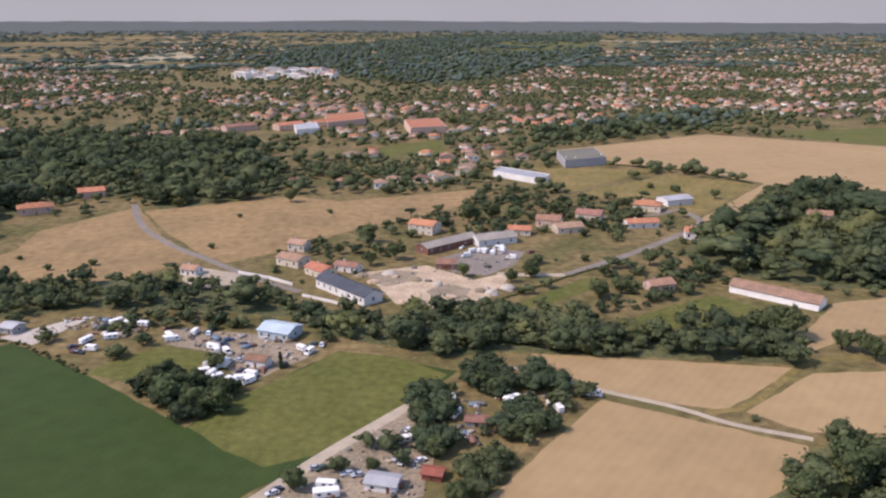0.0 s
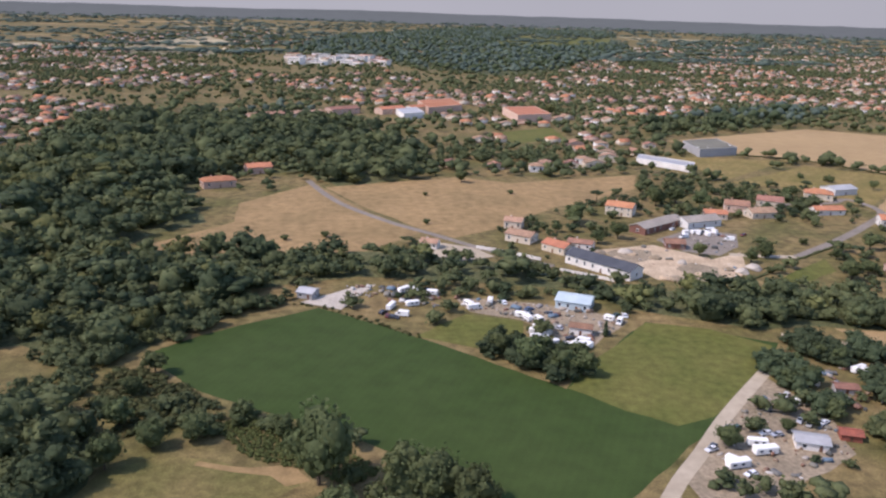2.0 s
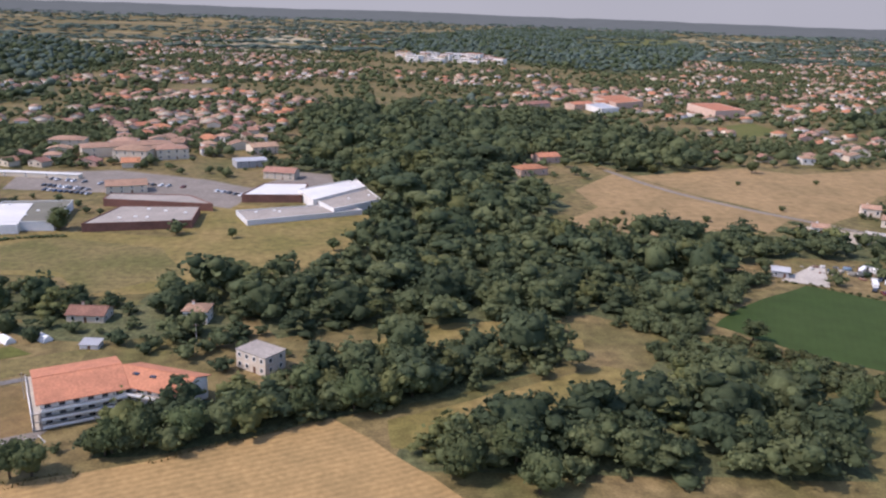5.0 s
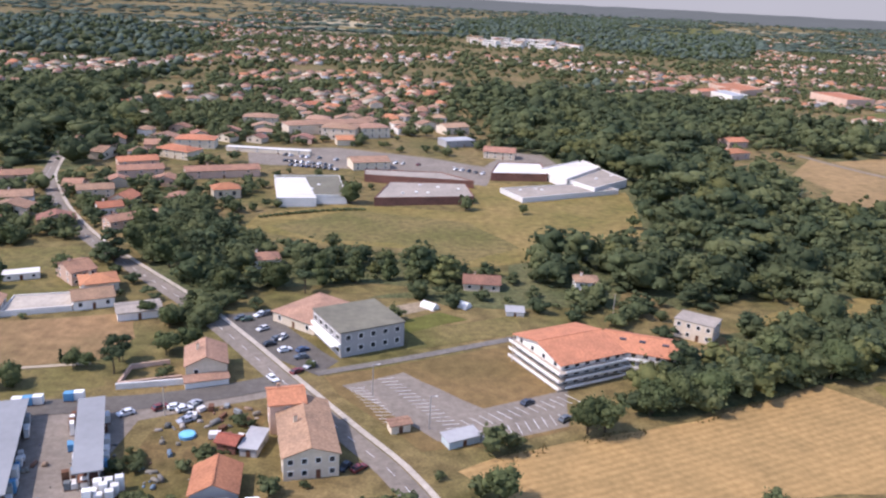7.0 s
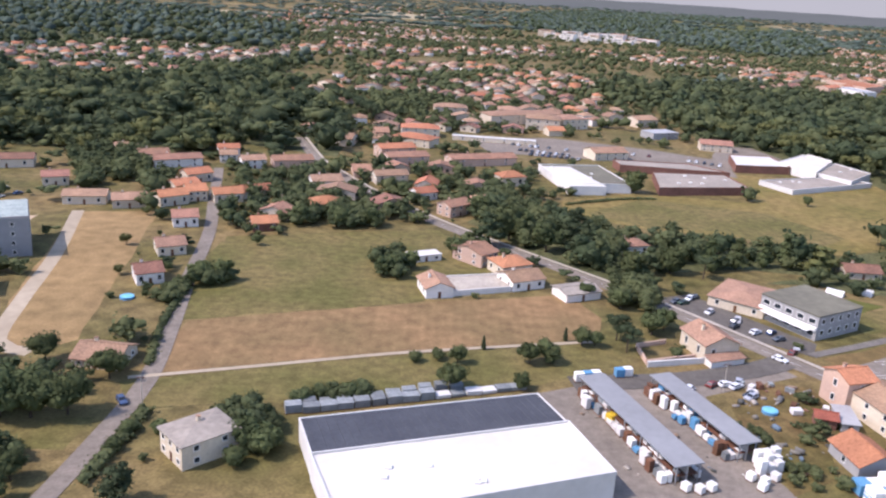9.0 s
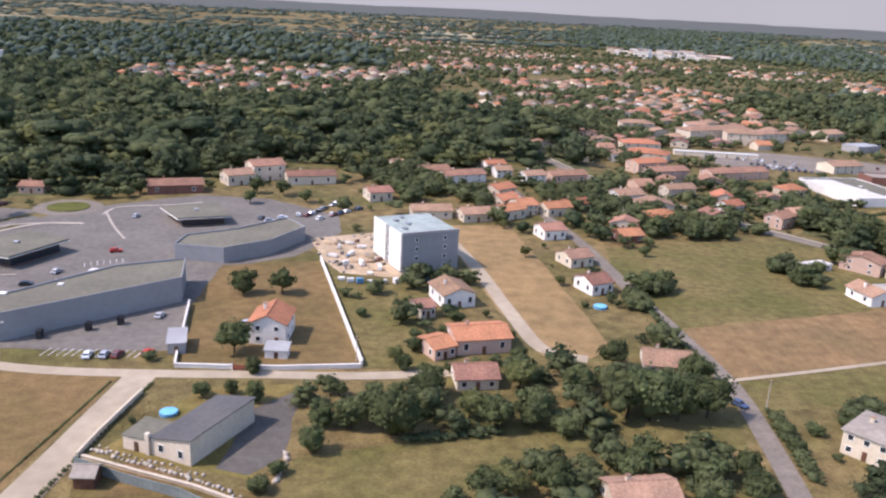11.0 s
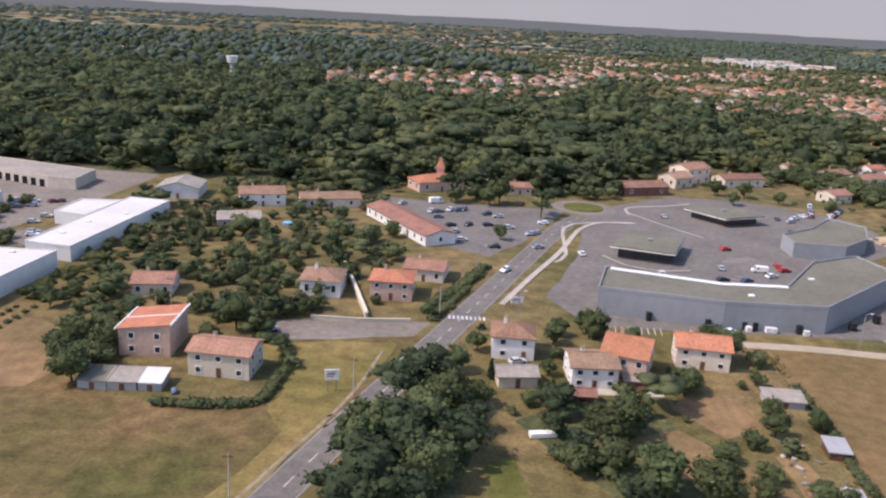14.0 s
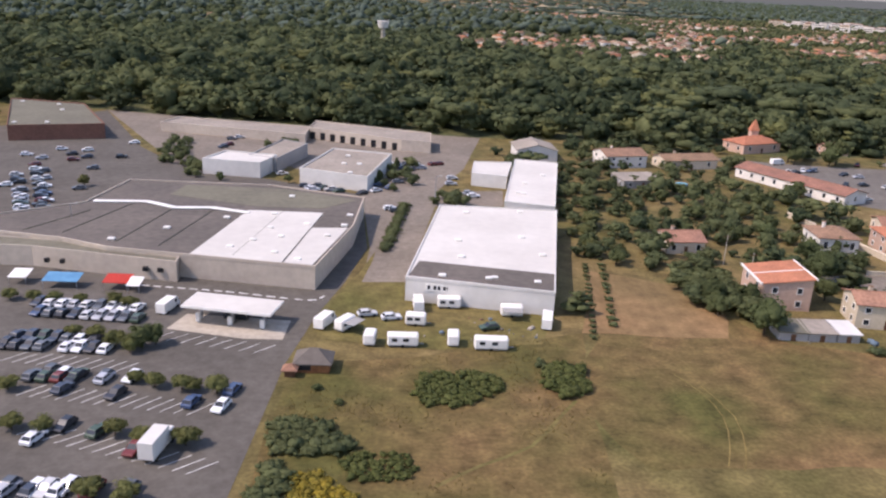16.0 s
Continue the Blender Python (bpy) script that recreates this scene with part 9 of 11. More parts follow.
# loose trees and bushes over the open ground between fields, woods and town
wild_rng = random.Random(33)
wild_near, wild_far = [], []
for _ in range(26000):
    t = wild_rng.random()
    y = 60 + 1150 * t ** 1.5
    x = -300 + wild_rng.uniform(-1, 1) * (330 + 0.62 * y)
    if noise.noise(Vector((x * 0.02, y * 0.02, 0))) < -0.12 + (0.12 if y < 300 else -0.12):
        continue
    if not all(free(x + dx, y + dy, 0.8) for dx, dy in ((0, 0), (1.3, 0), (-1.3, 0), (0, 1.3), (0, -1.3))) or any(inside(x, y, z) for z in TOWN):
        continue
    (wild_near if y < 330 else wild_far).append((x, y, wild_rng.uniform(1.2, 4.6) if y < 330 else wild_rng.uniform(4, 8.5)))
wild_near = [p for i, p in enumerate(wild_near) if all(math.hypot(p[0] - a, p[1] - b) > r for a, b, r in PLACED)][:1150]
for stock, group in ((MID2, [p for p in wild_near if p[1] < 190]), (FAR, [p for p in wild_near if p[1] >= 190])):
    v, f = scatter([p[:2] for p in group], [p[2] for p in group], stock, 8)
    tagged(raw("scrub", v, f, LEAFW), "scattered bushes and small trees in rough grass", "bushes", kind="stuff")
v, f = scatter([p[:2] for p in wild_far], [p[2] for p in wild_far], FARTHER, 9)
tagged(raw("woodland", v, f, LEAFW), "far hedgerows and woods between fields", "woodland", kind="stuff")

# distance: bands of forest and pale fields to the horizon
far_rng = np.random.default_rng(4)
pts, hs = [], []
for _ in range(13000):
    y = 1150 + 3500 * far_rng.random() ** 1.3
    x = -300 + far_rng.uniform(-1, 1) * (500 + 0.75 * y)
    if noise.noise(Vector((x * 0.0018, y * 0.0085, 3))) > -0.02:
        pts.append((x, y)), hs.append(far_rng.uniform(8, 13) * (1 + y / 6000))
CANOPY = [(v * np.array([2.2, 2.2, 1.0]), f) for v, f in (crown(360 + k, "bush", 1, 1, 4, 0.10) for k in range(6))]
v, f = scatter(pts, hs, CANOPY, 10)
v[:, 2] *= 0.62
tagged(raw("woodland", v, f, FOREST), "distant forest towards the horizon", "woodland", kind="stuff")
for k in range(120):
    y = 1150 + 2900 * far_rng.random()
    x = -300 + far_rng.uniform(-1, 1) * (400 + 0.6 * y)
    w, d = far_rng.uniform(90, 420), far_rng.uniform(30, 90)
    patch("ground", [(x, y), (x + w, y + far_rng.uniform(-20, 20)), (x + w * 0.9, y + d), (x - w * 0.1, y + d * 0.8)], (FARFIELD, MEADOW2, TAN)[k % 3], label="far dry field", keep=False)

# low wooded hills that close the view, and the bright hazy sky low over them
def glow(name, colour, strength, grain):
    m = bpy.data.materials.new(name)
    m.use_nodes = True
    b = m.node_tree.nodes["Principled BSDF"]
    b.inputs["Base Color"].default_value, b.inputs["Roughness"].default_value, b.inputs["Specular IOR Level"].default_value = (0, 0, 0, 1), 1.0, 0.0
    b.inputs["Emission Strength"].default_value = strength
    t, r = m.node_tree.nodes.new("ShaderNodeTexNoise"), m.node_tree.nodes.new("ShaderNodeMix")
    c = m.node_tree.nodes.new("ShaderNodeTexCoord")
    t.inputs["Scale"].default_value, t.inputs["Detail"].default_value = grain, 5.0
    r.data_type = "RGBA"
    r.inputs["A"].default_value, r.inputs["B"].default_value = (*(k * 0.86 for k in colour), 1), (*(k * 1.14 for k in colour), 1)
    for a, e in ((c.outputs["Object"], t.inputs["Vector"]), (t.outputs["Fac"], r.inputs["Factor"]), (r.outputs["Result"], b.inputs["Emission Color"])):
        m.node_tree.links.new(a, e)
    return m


# the hills emit a blue-grey colour that stands in for haze
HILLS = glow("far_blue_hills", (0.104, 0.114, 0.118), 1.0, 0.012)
ring = [(-300 + 5000 * math.cos(radians(30 + 2 * k)), 5000 * math.sin(radians(30 + 2 * k))) for k in range(61)]
tagged(raw("backdrop", [(x, y, z) for z in (-1, 620) for x, y in ring], [(k, k + 1, k + 62, k + 61) for k in range(60)], glow("hazy_sky", (0.272, 0.278, 0.284), 1.0, 0.0004), smooth=True), "pale hazy summer sky low over the horizon", kind="structure")
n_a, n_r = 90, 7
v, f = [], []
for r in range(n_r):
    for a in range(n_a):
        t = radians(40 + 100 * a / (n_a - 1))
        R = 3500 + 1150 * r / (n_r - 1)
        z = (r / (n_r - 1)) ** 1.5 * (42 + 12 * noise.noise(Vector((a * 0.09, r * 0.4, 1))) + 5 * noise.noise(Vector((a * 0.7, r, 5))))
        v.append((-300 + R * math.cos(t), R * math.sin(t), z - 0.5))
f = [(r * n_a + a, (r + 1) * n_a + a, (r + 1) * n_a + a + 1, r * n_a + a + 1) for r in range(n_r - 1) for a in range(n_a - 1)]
tagged(raw("backdrop", v, f, HILLS, smooth=True), "low wooded hills along the horizon, glowing in painted haze colour", kind="structure")


# ---------------------------------------------------------------- vehicles
def shape_mesh(name, bm, material):
    me = bpy.data.meshes.new(name)
    bm.to_mesh(me)
    bm.free()
    me.materials.append(material)
    return me


def car_body():
    """Lower body, bonnet, pillars and roof of a small family car, nose towards +x."""
    bm = bmesh.new()
    prof = [(-1.16, 0.20), (1.14, 0.20), (1.17, 0.36), (1.08, 0.46), (0.52, 0.52), (-1.02, 0.53), (-1.17, 0.45)]
    n = len(prof)
    for y0, y1 in ((-0.48, 0.48),):
        a, b = [bm.verts.new((x, y0, z)) for x, z in prof], [bm.verts.new((x, y1, z)) for x, z in prof]
        bm.faces.new(a), bm.faces.new(b[::-1])
        for i in range(n):
            bm.faces.new((a[(i + 1) % n], a[i], b[i], b[(i + 1) % n]))
    solid(bm, [(-0.78, -0.38, 0.78), (0.12, -0.38, 0.79), (0.12, 0.38, 0.79), (-0.78, 0.38, 0.78), (-0.74, -0.34, 0.82), (0.05, -0.34, 0.83), (0.05, 0.34, 0.83), (-0.74, 0.34, 0.82)],
          [(3, 2, 1, 0), (4, 5, 6, 7), (0, 1, 5, 4), (1, 2, 6, 5), (2, 3, 7, 6), (3, 0, 4, 7)])
    for s in (-1, 1):
        for x0, x1 in ((0.12, 0.55), (-0.25, -0.22), (-0.78, -1.0)):
            rod(bm, (x0, 0.38 * s, 0.79), (x1, 0.45 * s, 0.50), 0.035, 4)
    bmesh.ops.recalc_face_normals(bm, faces=bm.faces)
    return shape_mesh("car", bm, CARPAINT)


def car_glass():
    bm = solid(bmesh.new(), [(-0.99, -0.44, 0.52), (0.52, -0.44, 0.51), (0.52, 0.44, 0.51), (-0.99, 0.44, 0.52), (-0.77, -0.365, 0.785), (0.11, -0.365, 0.79), (0.11, 0.365, 0.79), (-0.77, 0.365, 0.785)],
               [(0, 1, 5, 4), (1, 2, 6, 5), (2, 3, 7, 6), (3, 0, 4, 7)])
    return shape_mesh("glass", bm, GLASS)


def wheel_mesh(r=0.18, w=0.12):
    return shape_mesh("wheel", rod(bmesh.new(), (0, -w / 2, 0), (0, w / 2, 0), r, 12), RUBBER)


CAR, CAR_GLASS, WHEEL = car_body(), car_glass(), wheel_mesh()
car_rng = random.Random(8)


def car(p, turn, scale=1.0, label="small parked car in plain lacquer", material=None):
    ob = new("car", CAR if material is None else CAR.copy())
    if material:
        ob.data.materials[0] = material
    ob.matrix_basis = Matrix.LocRotScale((p[0], p[1], height_at(p)), Euler((0, 0, radians(turn))), (scale, scale, scale))
    tagged(ob, label, "car", "parked cars")
    for name, me, loc in (("glass", CAR_GLASS, (0, 0, 0)), ("wheel", WHEEL, (0.72, -0.45, 0.18)), ("wheel", WHEEL, (0.72, 0.45, 0.18)), ("wheel", WHEEL, (-0.72, -0.45, 0.18)), ("wheel", WHEEL, (-0.72, 0.45, 0.18))):
        o = new(name, me)
        o.parent, o.location = ob, loc
    return ob


def cars(points, turn, wobble=4):
    for p in points:
        car(p, turn + car_rng.choice((0, 180)) + car_rng.uniform(-wobble, wobble))


def row(a, b, count, fill, turn):
    for i in range(count):
        if car_rng.random() < fill:
            t = (i + 0.5) / count
            car((a[0] + (b[0] - a[0]) * t, a[1] + (b[1] - a[1]) * t), turn + car_rng.choice((0, 180)) + car_rng.uniform(-3, 3))


def van(p, turn, l=3.4, w=1.15, h=1.35, label="white delivery van parked on asphalt", name="van", material=None, category="van"):
    m = Matrix.LocRotScale((p[0], p[1], height_at(p)), Euler((0, 0, radians(turn))), None)
    ob = base(name, m, label, category)
    bm = bmesh.new()
    prof = [(-l / 2, 0.2), (l / 2, 0.2), (l / 2, 0.55), (l / 2 - 0.28, 0.68), (l / 2 - 0.62, h - 0.06), (l / 2 - 0.8, h), (-l / 2 + 0.05, h), (-l / 2, h - 0.08)]
    a, b = [bm.verts.new((x, -w / 2, z)) for x, z in prof], [bm.verts.new((x, w / 2, z)) for x, z in prof]
    bm.faces.new(a), bm.faces.new(b[::-1])
    for i in range(len(prof)):
        bm.faces.new((a[(i + 1) % len(prof)], a[i], b[i], b[(i + 1) % len(prof)]))
    bmesh.ops.recalc_face_normals(bm, faces=bm.faces)
    part("body", bm, material or TRIM, ob)
    part("windscreen", solid(bmesh.new(), [(l / 2 - 0.27, -w * 0.42, 0.70), (l / 2 - 0.27, w * 0.42, 0.70), (l / 2 - 0.59, w * 0.40, h - 0.08), (l / 2 - 0.59, -w * 0.40, h - 0.08)], [(0, 1, 2, 3)]), GLASS, ob)
    for s in (-1, 1):
        part("side_window", box(bmesh.new(), l / 2 - 1.15, l / 2 - 0.68, s * w / 2 - 0.02, s * w / 2 + 0.02, 0.72, h - 0.2), GLASS, ob)
        for x in (-l * 0.32, l * 0.30):
            o = new("wheel", WHEEL)
            o.parent, o.location = ob, (x, s * (w / 2 - 0.04), 0.18)
    return ob


def caravan(p, turn, l=3.0, w=1.25, h=1.4, label="white touring caravan with dark side windows", awning=False):
    m = Matrix.LocRotScale((p[0], p[1], height_at(p)), Euler((0, 0, radians(turn))), None)
    ob = base("caravan", m, label, "caravan")
    part("body", box(bmesh.new(), -l / 2, l / 2, -w / 2, w / 2, 0.22, h, 0.14), TRIM, ob)
    for s in (-1, 1):
        for x in (-l * 0.27, l * 0.1):
            part("window", box(bmesh.new(), x - 0.3, x + 0.3, s * w / 2 - 0.02, s * w / 2 + 0.02, 0.72, 1.08), GLASS, ob)
        o = new("wheel", WHEEL)
        o.parent, o.location = ob, (0, s * (w / 2 - 0.08), 0.18)
    part("skirt", box(bmesh.new(), -l / 2 + 0.1, l / 2 - 0.1, -w / 2 + 0.06, w / 2 - 0.06, 0.16, 0.24), GREYW, ob)
    part("tow_bar", rod(bmesh.new(), (l / 2, 0, 0.3), (l / 2 + 0.6, 0, 0.28), 0.05, 6), METAL, ob)
    if awning:
        part("awning", box(bmesh.new(), -l / 2 + 0.2, l / 2 - 0.2, -w / 2 - 1.3, -w / 2 - 0.01, 1.15, 1.2), GREYW, ob)
    return ob


def lorry(p, turn, label="small box lorry with a white roof"):
    ob = base("lorry", Matrix.LocRotScale((p[0], p[1], height_at(p)), Euler((0, 0, radians(turn))), None), label, "lorry")
    part("box", box(bmesh.new(), -2.0, 1.0, -0.65, 0.65, 0.45, 1.95, 0.03), PALEW, ob)
    part("cab", box(bmesh.new(), 1.05, 2.0, -0.6, 0.6, 0.3, 1.35, 0.08), TRIM, ob)
    part("windscreen", box(bmesh.new(), 1.99, 2.02, -0.5, 0.5, 0.8, 1.22), GLASS, ob)
    for x in (-1.3, 1.5):
        for s in (-1, 1):
            o = new("wheel", WHEEL)
            o.parent, o.location, o.scale = ob, (x, s * 0.55, 0.22), (1.2, 1.2, 1.2)
    return ob


# supermarket car park
row((-656.8, 84.6), (-644.3, 83.6), 9, 0.95, 80)
row((-658.0, 87.3), (-645.3, 86.5), 9, 0.9, 80)
row((-656.4, 76.2), (-644.9, 75.8), 9, 0.85, 80)
row((-657.4, 78.4), (-646.8, 77.8), 8, 0.85, 80)
row((-652.1, 69.6), (-640.0, 69.5), 9, 0.5, 76)
row((-644.4, 51.8), (-639.6, 52.1), 5, 0.9, 76)
cars([(-648.9, 70.5), (-647.4, 69.9), (-646.0, 70.0), (-643.5, 69.7), (-640.9, 69.9), (-646.3, 67.3), (-641.3, 66.6), (-634.2, 65.6), (-631.1, 68.1), (-631.4, 64.9), (-645.1, 58.9), (-643.5, 61.0), (-640.4, 60.2), (-636.6, 57.7), (-644.0, 52.1), (-641.9, 52.0), (-639.7, 52.4), (-637.8, 52.2), (-635.2, 52.1)], 76)
lorry((-634.8, 57.8), 82)
van((-642.7, 87.0), 78)
cars([(-684.6, 140.8), (-681.8, 135.3), (-679.8, 131.1), (-678.1, 127.4), (-676.3, 123.7), (-674.6, 120.4), (-689.4, 160.3), (-684.4, 149.7), (-681.8, 144.3), (-679.4, 138.8), (-677.3, 134.1), (-675.1, 129.6), (-685.4, 165.0), (-683.1, 159.9), (-684.0, 169.3), (-681.6, 162.9), (-676.8, 153.5), (-673.3, 138.2), (-676.7, 119.5), (-686.0, 138.5), (-693.5, 162.8), (-689.3, 169.4), (-677.5, 178.7), (-675.2, 164.2), (-675.1, 127.2), (-677.2, 132.2)], 20, 6)
cars([(-690.5, 139.9), (-687.5, 134.4), (-684.9, 129.2), (-682.4, 124.4), (-698.5, 149.5), (-694.2, 141.3), (-690.2, 133.9)], 20, 6)
# caravan meadow by the white warehouse
caravan((-615.7, 79.4), 2, 3.3)
caravan((-606.3, 79.3), 0, 3.6)
caravan((-614.4, 85.1), -4, 2.3)
caravan((-619.2, 79.7), 86, 2.0)
caravan((-610.3, 80.2), 88, 2.0)
caravan((-622.2, 83.3), 60, 2.6, awning=True)
van((-614.2, 90.2), 95)
caravan((-610.5, 90.5), 0, 2.8, label="white caravan beside the warehouse")
caravan((-603.2, 88.6), 0, 2.6, label="grey-awned caravan beside the warehouse", awning=True)
van((-599.3, 86.4), 80, 3.8)
van((-624.5, 84.2), 70)
cars([(-617.2, 86.3), (-620.0, 87.1), (-606.1, 84.4), (-619.4, 132.8), (-618.4, 131.6)], 10, 10)
wall_line("garden_wall", [(-303.7, 113.8), (-295.2, 116.5)], 0.7, 0.2, PINK, "pinkish yard wall beside the roadside house")
wall_line("garden_wall", [(-303.7, 113.8), (-303.6, 119.8), (-298.3, 121.8)], 0.7, 0.2, PINK, "pinkish yard wall beside the roadside house")
for k, p in enumerate(((-34.3, 166.6), (-35.6, 165.0), (-37.0, 163.3), (-32.5, 167.6), (-30.3, 169.3), (-28.7, 163.2), (-26.7, 161.3), (-30.9, 160.0), (-28.7, 157.1), (-26.5, 158.0), (-35.1, 178.6), (-34.3, 181.3), (-33.5, 173.9), (-39.7, 186.0), (-30.3, 178.2), (-47.3, 182.4), (-63.8, 192.5), (-63.1, 188.0), (-60.7, 196.8), (-57.5, 195.0), (-66.7, 176.8), (-64.8, 178.5), (-69.1, 180.2), (-12.4, 176.7), (-15.0, 172.3))):
    if k % 3 == 0:
        van(p, 25 * k, 2.8 + 0.3 * (k % 4), label="white van in a scrap yard")
    else:
        car(p, 35 * k, 1.1)
def heap(p, r, h, material, label):
    """A heap of loose earth or rubble."""
    v, f = lump(np.random.default_rng(int(abs(p[0]) * 7)), np.array([0, 0, 0]), r, h / r, 3, 0.4)
    ob = raw("earth_mound", v, f, material)
    ob.location = (p[0], p[1], 0)
    return tagged(ob, label, "heap")
for k, p in enumerate(((6.1, 226.8), (11.7, 223.2), (4.5, 229.1), (19.2, 207.3), (29.0, 212.2), (31.8, 209.5), (8.4, 204.7), (11.0, 203.5), (17.8, 218.0), (-0.5, 222.1), (-3.8, 228.7), (37.1, 212.9))):
    heap(p, 1.4 + 0.3 * (k % 4), 0.6 + 0.2 * (k % 3), (SAND, DIRT, CONCRETE)[k % 3], "heap of %s on a building site" % ("sand", "brown earth", "pale rubble")[k % 3])
# trading estate
cars([(-619.8, 168.2), (-618.0, 167.4), (-615.7, 168.4), (-612.1, 169.0), (-610.9, 169.3), (-621.6, 156.0), (-620.7, 161.1), (-608.3, 156.9), (-608.6, 152.2), (-605.5, 145.3), (-604.8, 143.4), (-635.5, 146.0), (-634.4, 144.9), (-633.5, 146.3), (-622.5, 144.7), (-622.3, 149.0), (-620.1, 147.2), (-618.7, 151.9), (-657.0, 190.0), (-658.4, 187.6), (-654.7, 192.0)], 30, 25)
# retail park
for p, c in (((-493.4, 136.1), None), ((-483.4, 133.8), None), ((-481.3, 140.8), None), ((-479.2, 133.8), None), ((-473.5, 137.0), None), ((-475.7, 154.1), RED), ((-469.8, 143.4), RED), ((-469.6, 140.8), RED), ((-480.4, 180.3), None), ((-455.4, 170.2), None), ((-453.3, 182.9), None), ((-451.0, 180.7), None), ((-448.6, 183.8), None), ((-445.5, 187.0), None), ((-437.9, 188.5), None), ((-457.7, 121.7), None), ((-463.0, 106.5), None), ((-460.8, 106.7), None), ((-459.1, 106.9), None), ((-455.3, 107.7), RED), ((-491.1, 108.8), None), ((-493.7, 110.0), None), ((-505.6, 146.4), None)):
    car(p, car_rng.choice((100, 80, 20)) + car_rng.uniform(-8, 8), label="small bright red parked car" if c else "small parked car in plain lacquer", material=c)
van((-474.5, 140.1), 175, 2.8, 1.05, 1.15)
cars([(-531.9, 170.5), (-529.4, 163.9), (-528.9, 158.7), (-527.6, 152.7), (-531.7, 175.5), (-521.2, 175.0), (-518.9, 173.0), (-513.5, 159.2), (-512.4, 160.3), (-517.4, 163.8), (-527.3, 177.5), (-521.7, 148.7), (-513.3, 149.6), (-509.7, 168.9), (-521.7, 165.3)], 15, 15)
van((-532.1, 184.7), 20)
cars([(-521.0, 134.2), (-539.8, 182.1), (-533.4, 175.4), (-529.2, 177.5), (-526.1, 178.3), (-525.8, 164.7), (-512.4, 186.3)], 60, 15)
cars([(-523.1, 95.6), (-556.9, 103.9), (-555.4, 103.1)], 20, 10)
for a, b, rf, wl, lab in (((-495.4, 85.8), (-491.1, 85.3), ROOFT, GREYW, "garden shed with a weathered sandy sheet roof"), ((-493.6, 74.3), (-491.6, 74.0), ROOFM, WOOD, "small wooden shed with a grey sheet roof"), ((-496.3, 64.2), (-494.7, 64.1), ROOFM, GREYW, "small garden shed with a grey sheet roof"), ((-511.0, 89.6), (-507.9, 89.3), ROOFT, BRICK, "low brick outbuilding with a sandy roof")):
    house(a, b, 2.6, 1.2, 0.3, kind="shed", wall=wl, roof=rf, label=lab, category="shed", name="shed", chimney=False, front=1, side=0)
row((-689.0, 156.2), (-669.4, 116.9), 11, 0.85, 20)
row((-690.2, 151.1), (-672.7, 116.5), 10, 0.85, 20)
cars([(-633.7, 143.8), (-632.3, 144.8), (-630.7, 144.2), (-629.1, 143.2), (-624.9, 142.3), (-618.0, 164.2), (-616.8, 162.9), (-614.5, 164.8), (-641.2, 155.0), (-658.1, 178.3), (-657.5, 181.0)], 30, 25)
# shelters by the school lot
house((-256.1, 97.4), (-251.8, 99.4), 2.2, 1.3, 0.2, kind="shed", wall=BLUEM, roof=ROOFM, label="small grey-roofed shelter by the car park", category="shelter", name="shelter", chimney=False, front=1, side=0)
house((-263.7, 101.1), (-261.1, 102.0), 1.8, 1.3, 0.2, kind="gable", wall=CREAM, roof=TILEB, label="small cream hut at the road", category="hut", name="hut", chimney=False, front=1, side=0)
# school, office, yard, village
cars([(-243.7, 110.3), (-239.0, 105.6), (-286.1, 135.7), (-283.0, 131.7), (-284.0, 129.4), (-281.2, 127.2), (-278.4, 127.4), (-278.3, 124.6), (-282.3, 132.2), (-278.4, 119.4), (-276.6, 121.5), (-290.8, 140.3), (-289.5, 139.8), (-287.6, 142.1), (-286.5, 142.7), (-295.9, 107.3), (-293.8, 107.4), (-291.5, 108.5), (-291.6, 103.7), (-269.5, 92.7), (-267.7, 92.5)], 40, 25)
car((-281.7, 116.6), -52, label="silver car driving on the main road")
for a, b, n in (((-302.9, 292.4), (-282.6, 285.8), 10), ((-301.6, 282.4), (-283.8, 275.9), 9), ((-298.8, 275.2), (-281.5, 269.9), 9), ((-274.8, 287.2), (-251.1, 281.5), 9), ((-243.5, 278.0), (-232.6, 270.7), 5), ((-443.8, 185.8), (-437.4, 200.9), 8), ((-440.9, 183.6), (-431.4, 196.0), 7)):
    row(a, b, n, 0.75, 60)
car((-376.1, 97.2), -58, label="white car parked on the lane")
cars([(-443.8, 119.7), (-292.5, 106.9), (-291.5, 104.4), (-300.1, 105.5)], 30)
# caravan camps of the first stretch
for k, p in enumerate(((4.7, 130.7), (14.7, 139.9), (14.8, 145.5), (-15.0, 111.7), (-8.5, 117.3), (26.4, 144.9), (33.9, 143.2), (34.8, 140.6), (27.5, 143.6))):
    caravan(p, 20 + 37 * k, 3.0 + 0.3 * (k % 3))
caravan((-14.8, 110.9), 10, 4.0, 1.5, 1.5, "long white mobile home")
caravan((-8.4, 114.7), 5, 4.2, 1.5, 1.5, "long white mobile home")
cars([(3.2, 124.9), (4.2, 123.6), (7.2, 124.0), (-5.3, 120.8), (-3.5, 120.2), (-10.5, 123.0), (-17.0, 116.0), (-13.8, 108.4), (5.8, 134.9), (-9.7, 122.8), (-16.4, 116.9)], 30, 20)
van((42.9, 146.3), -20, 4.2)
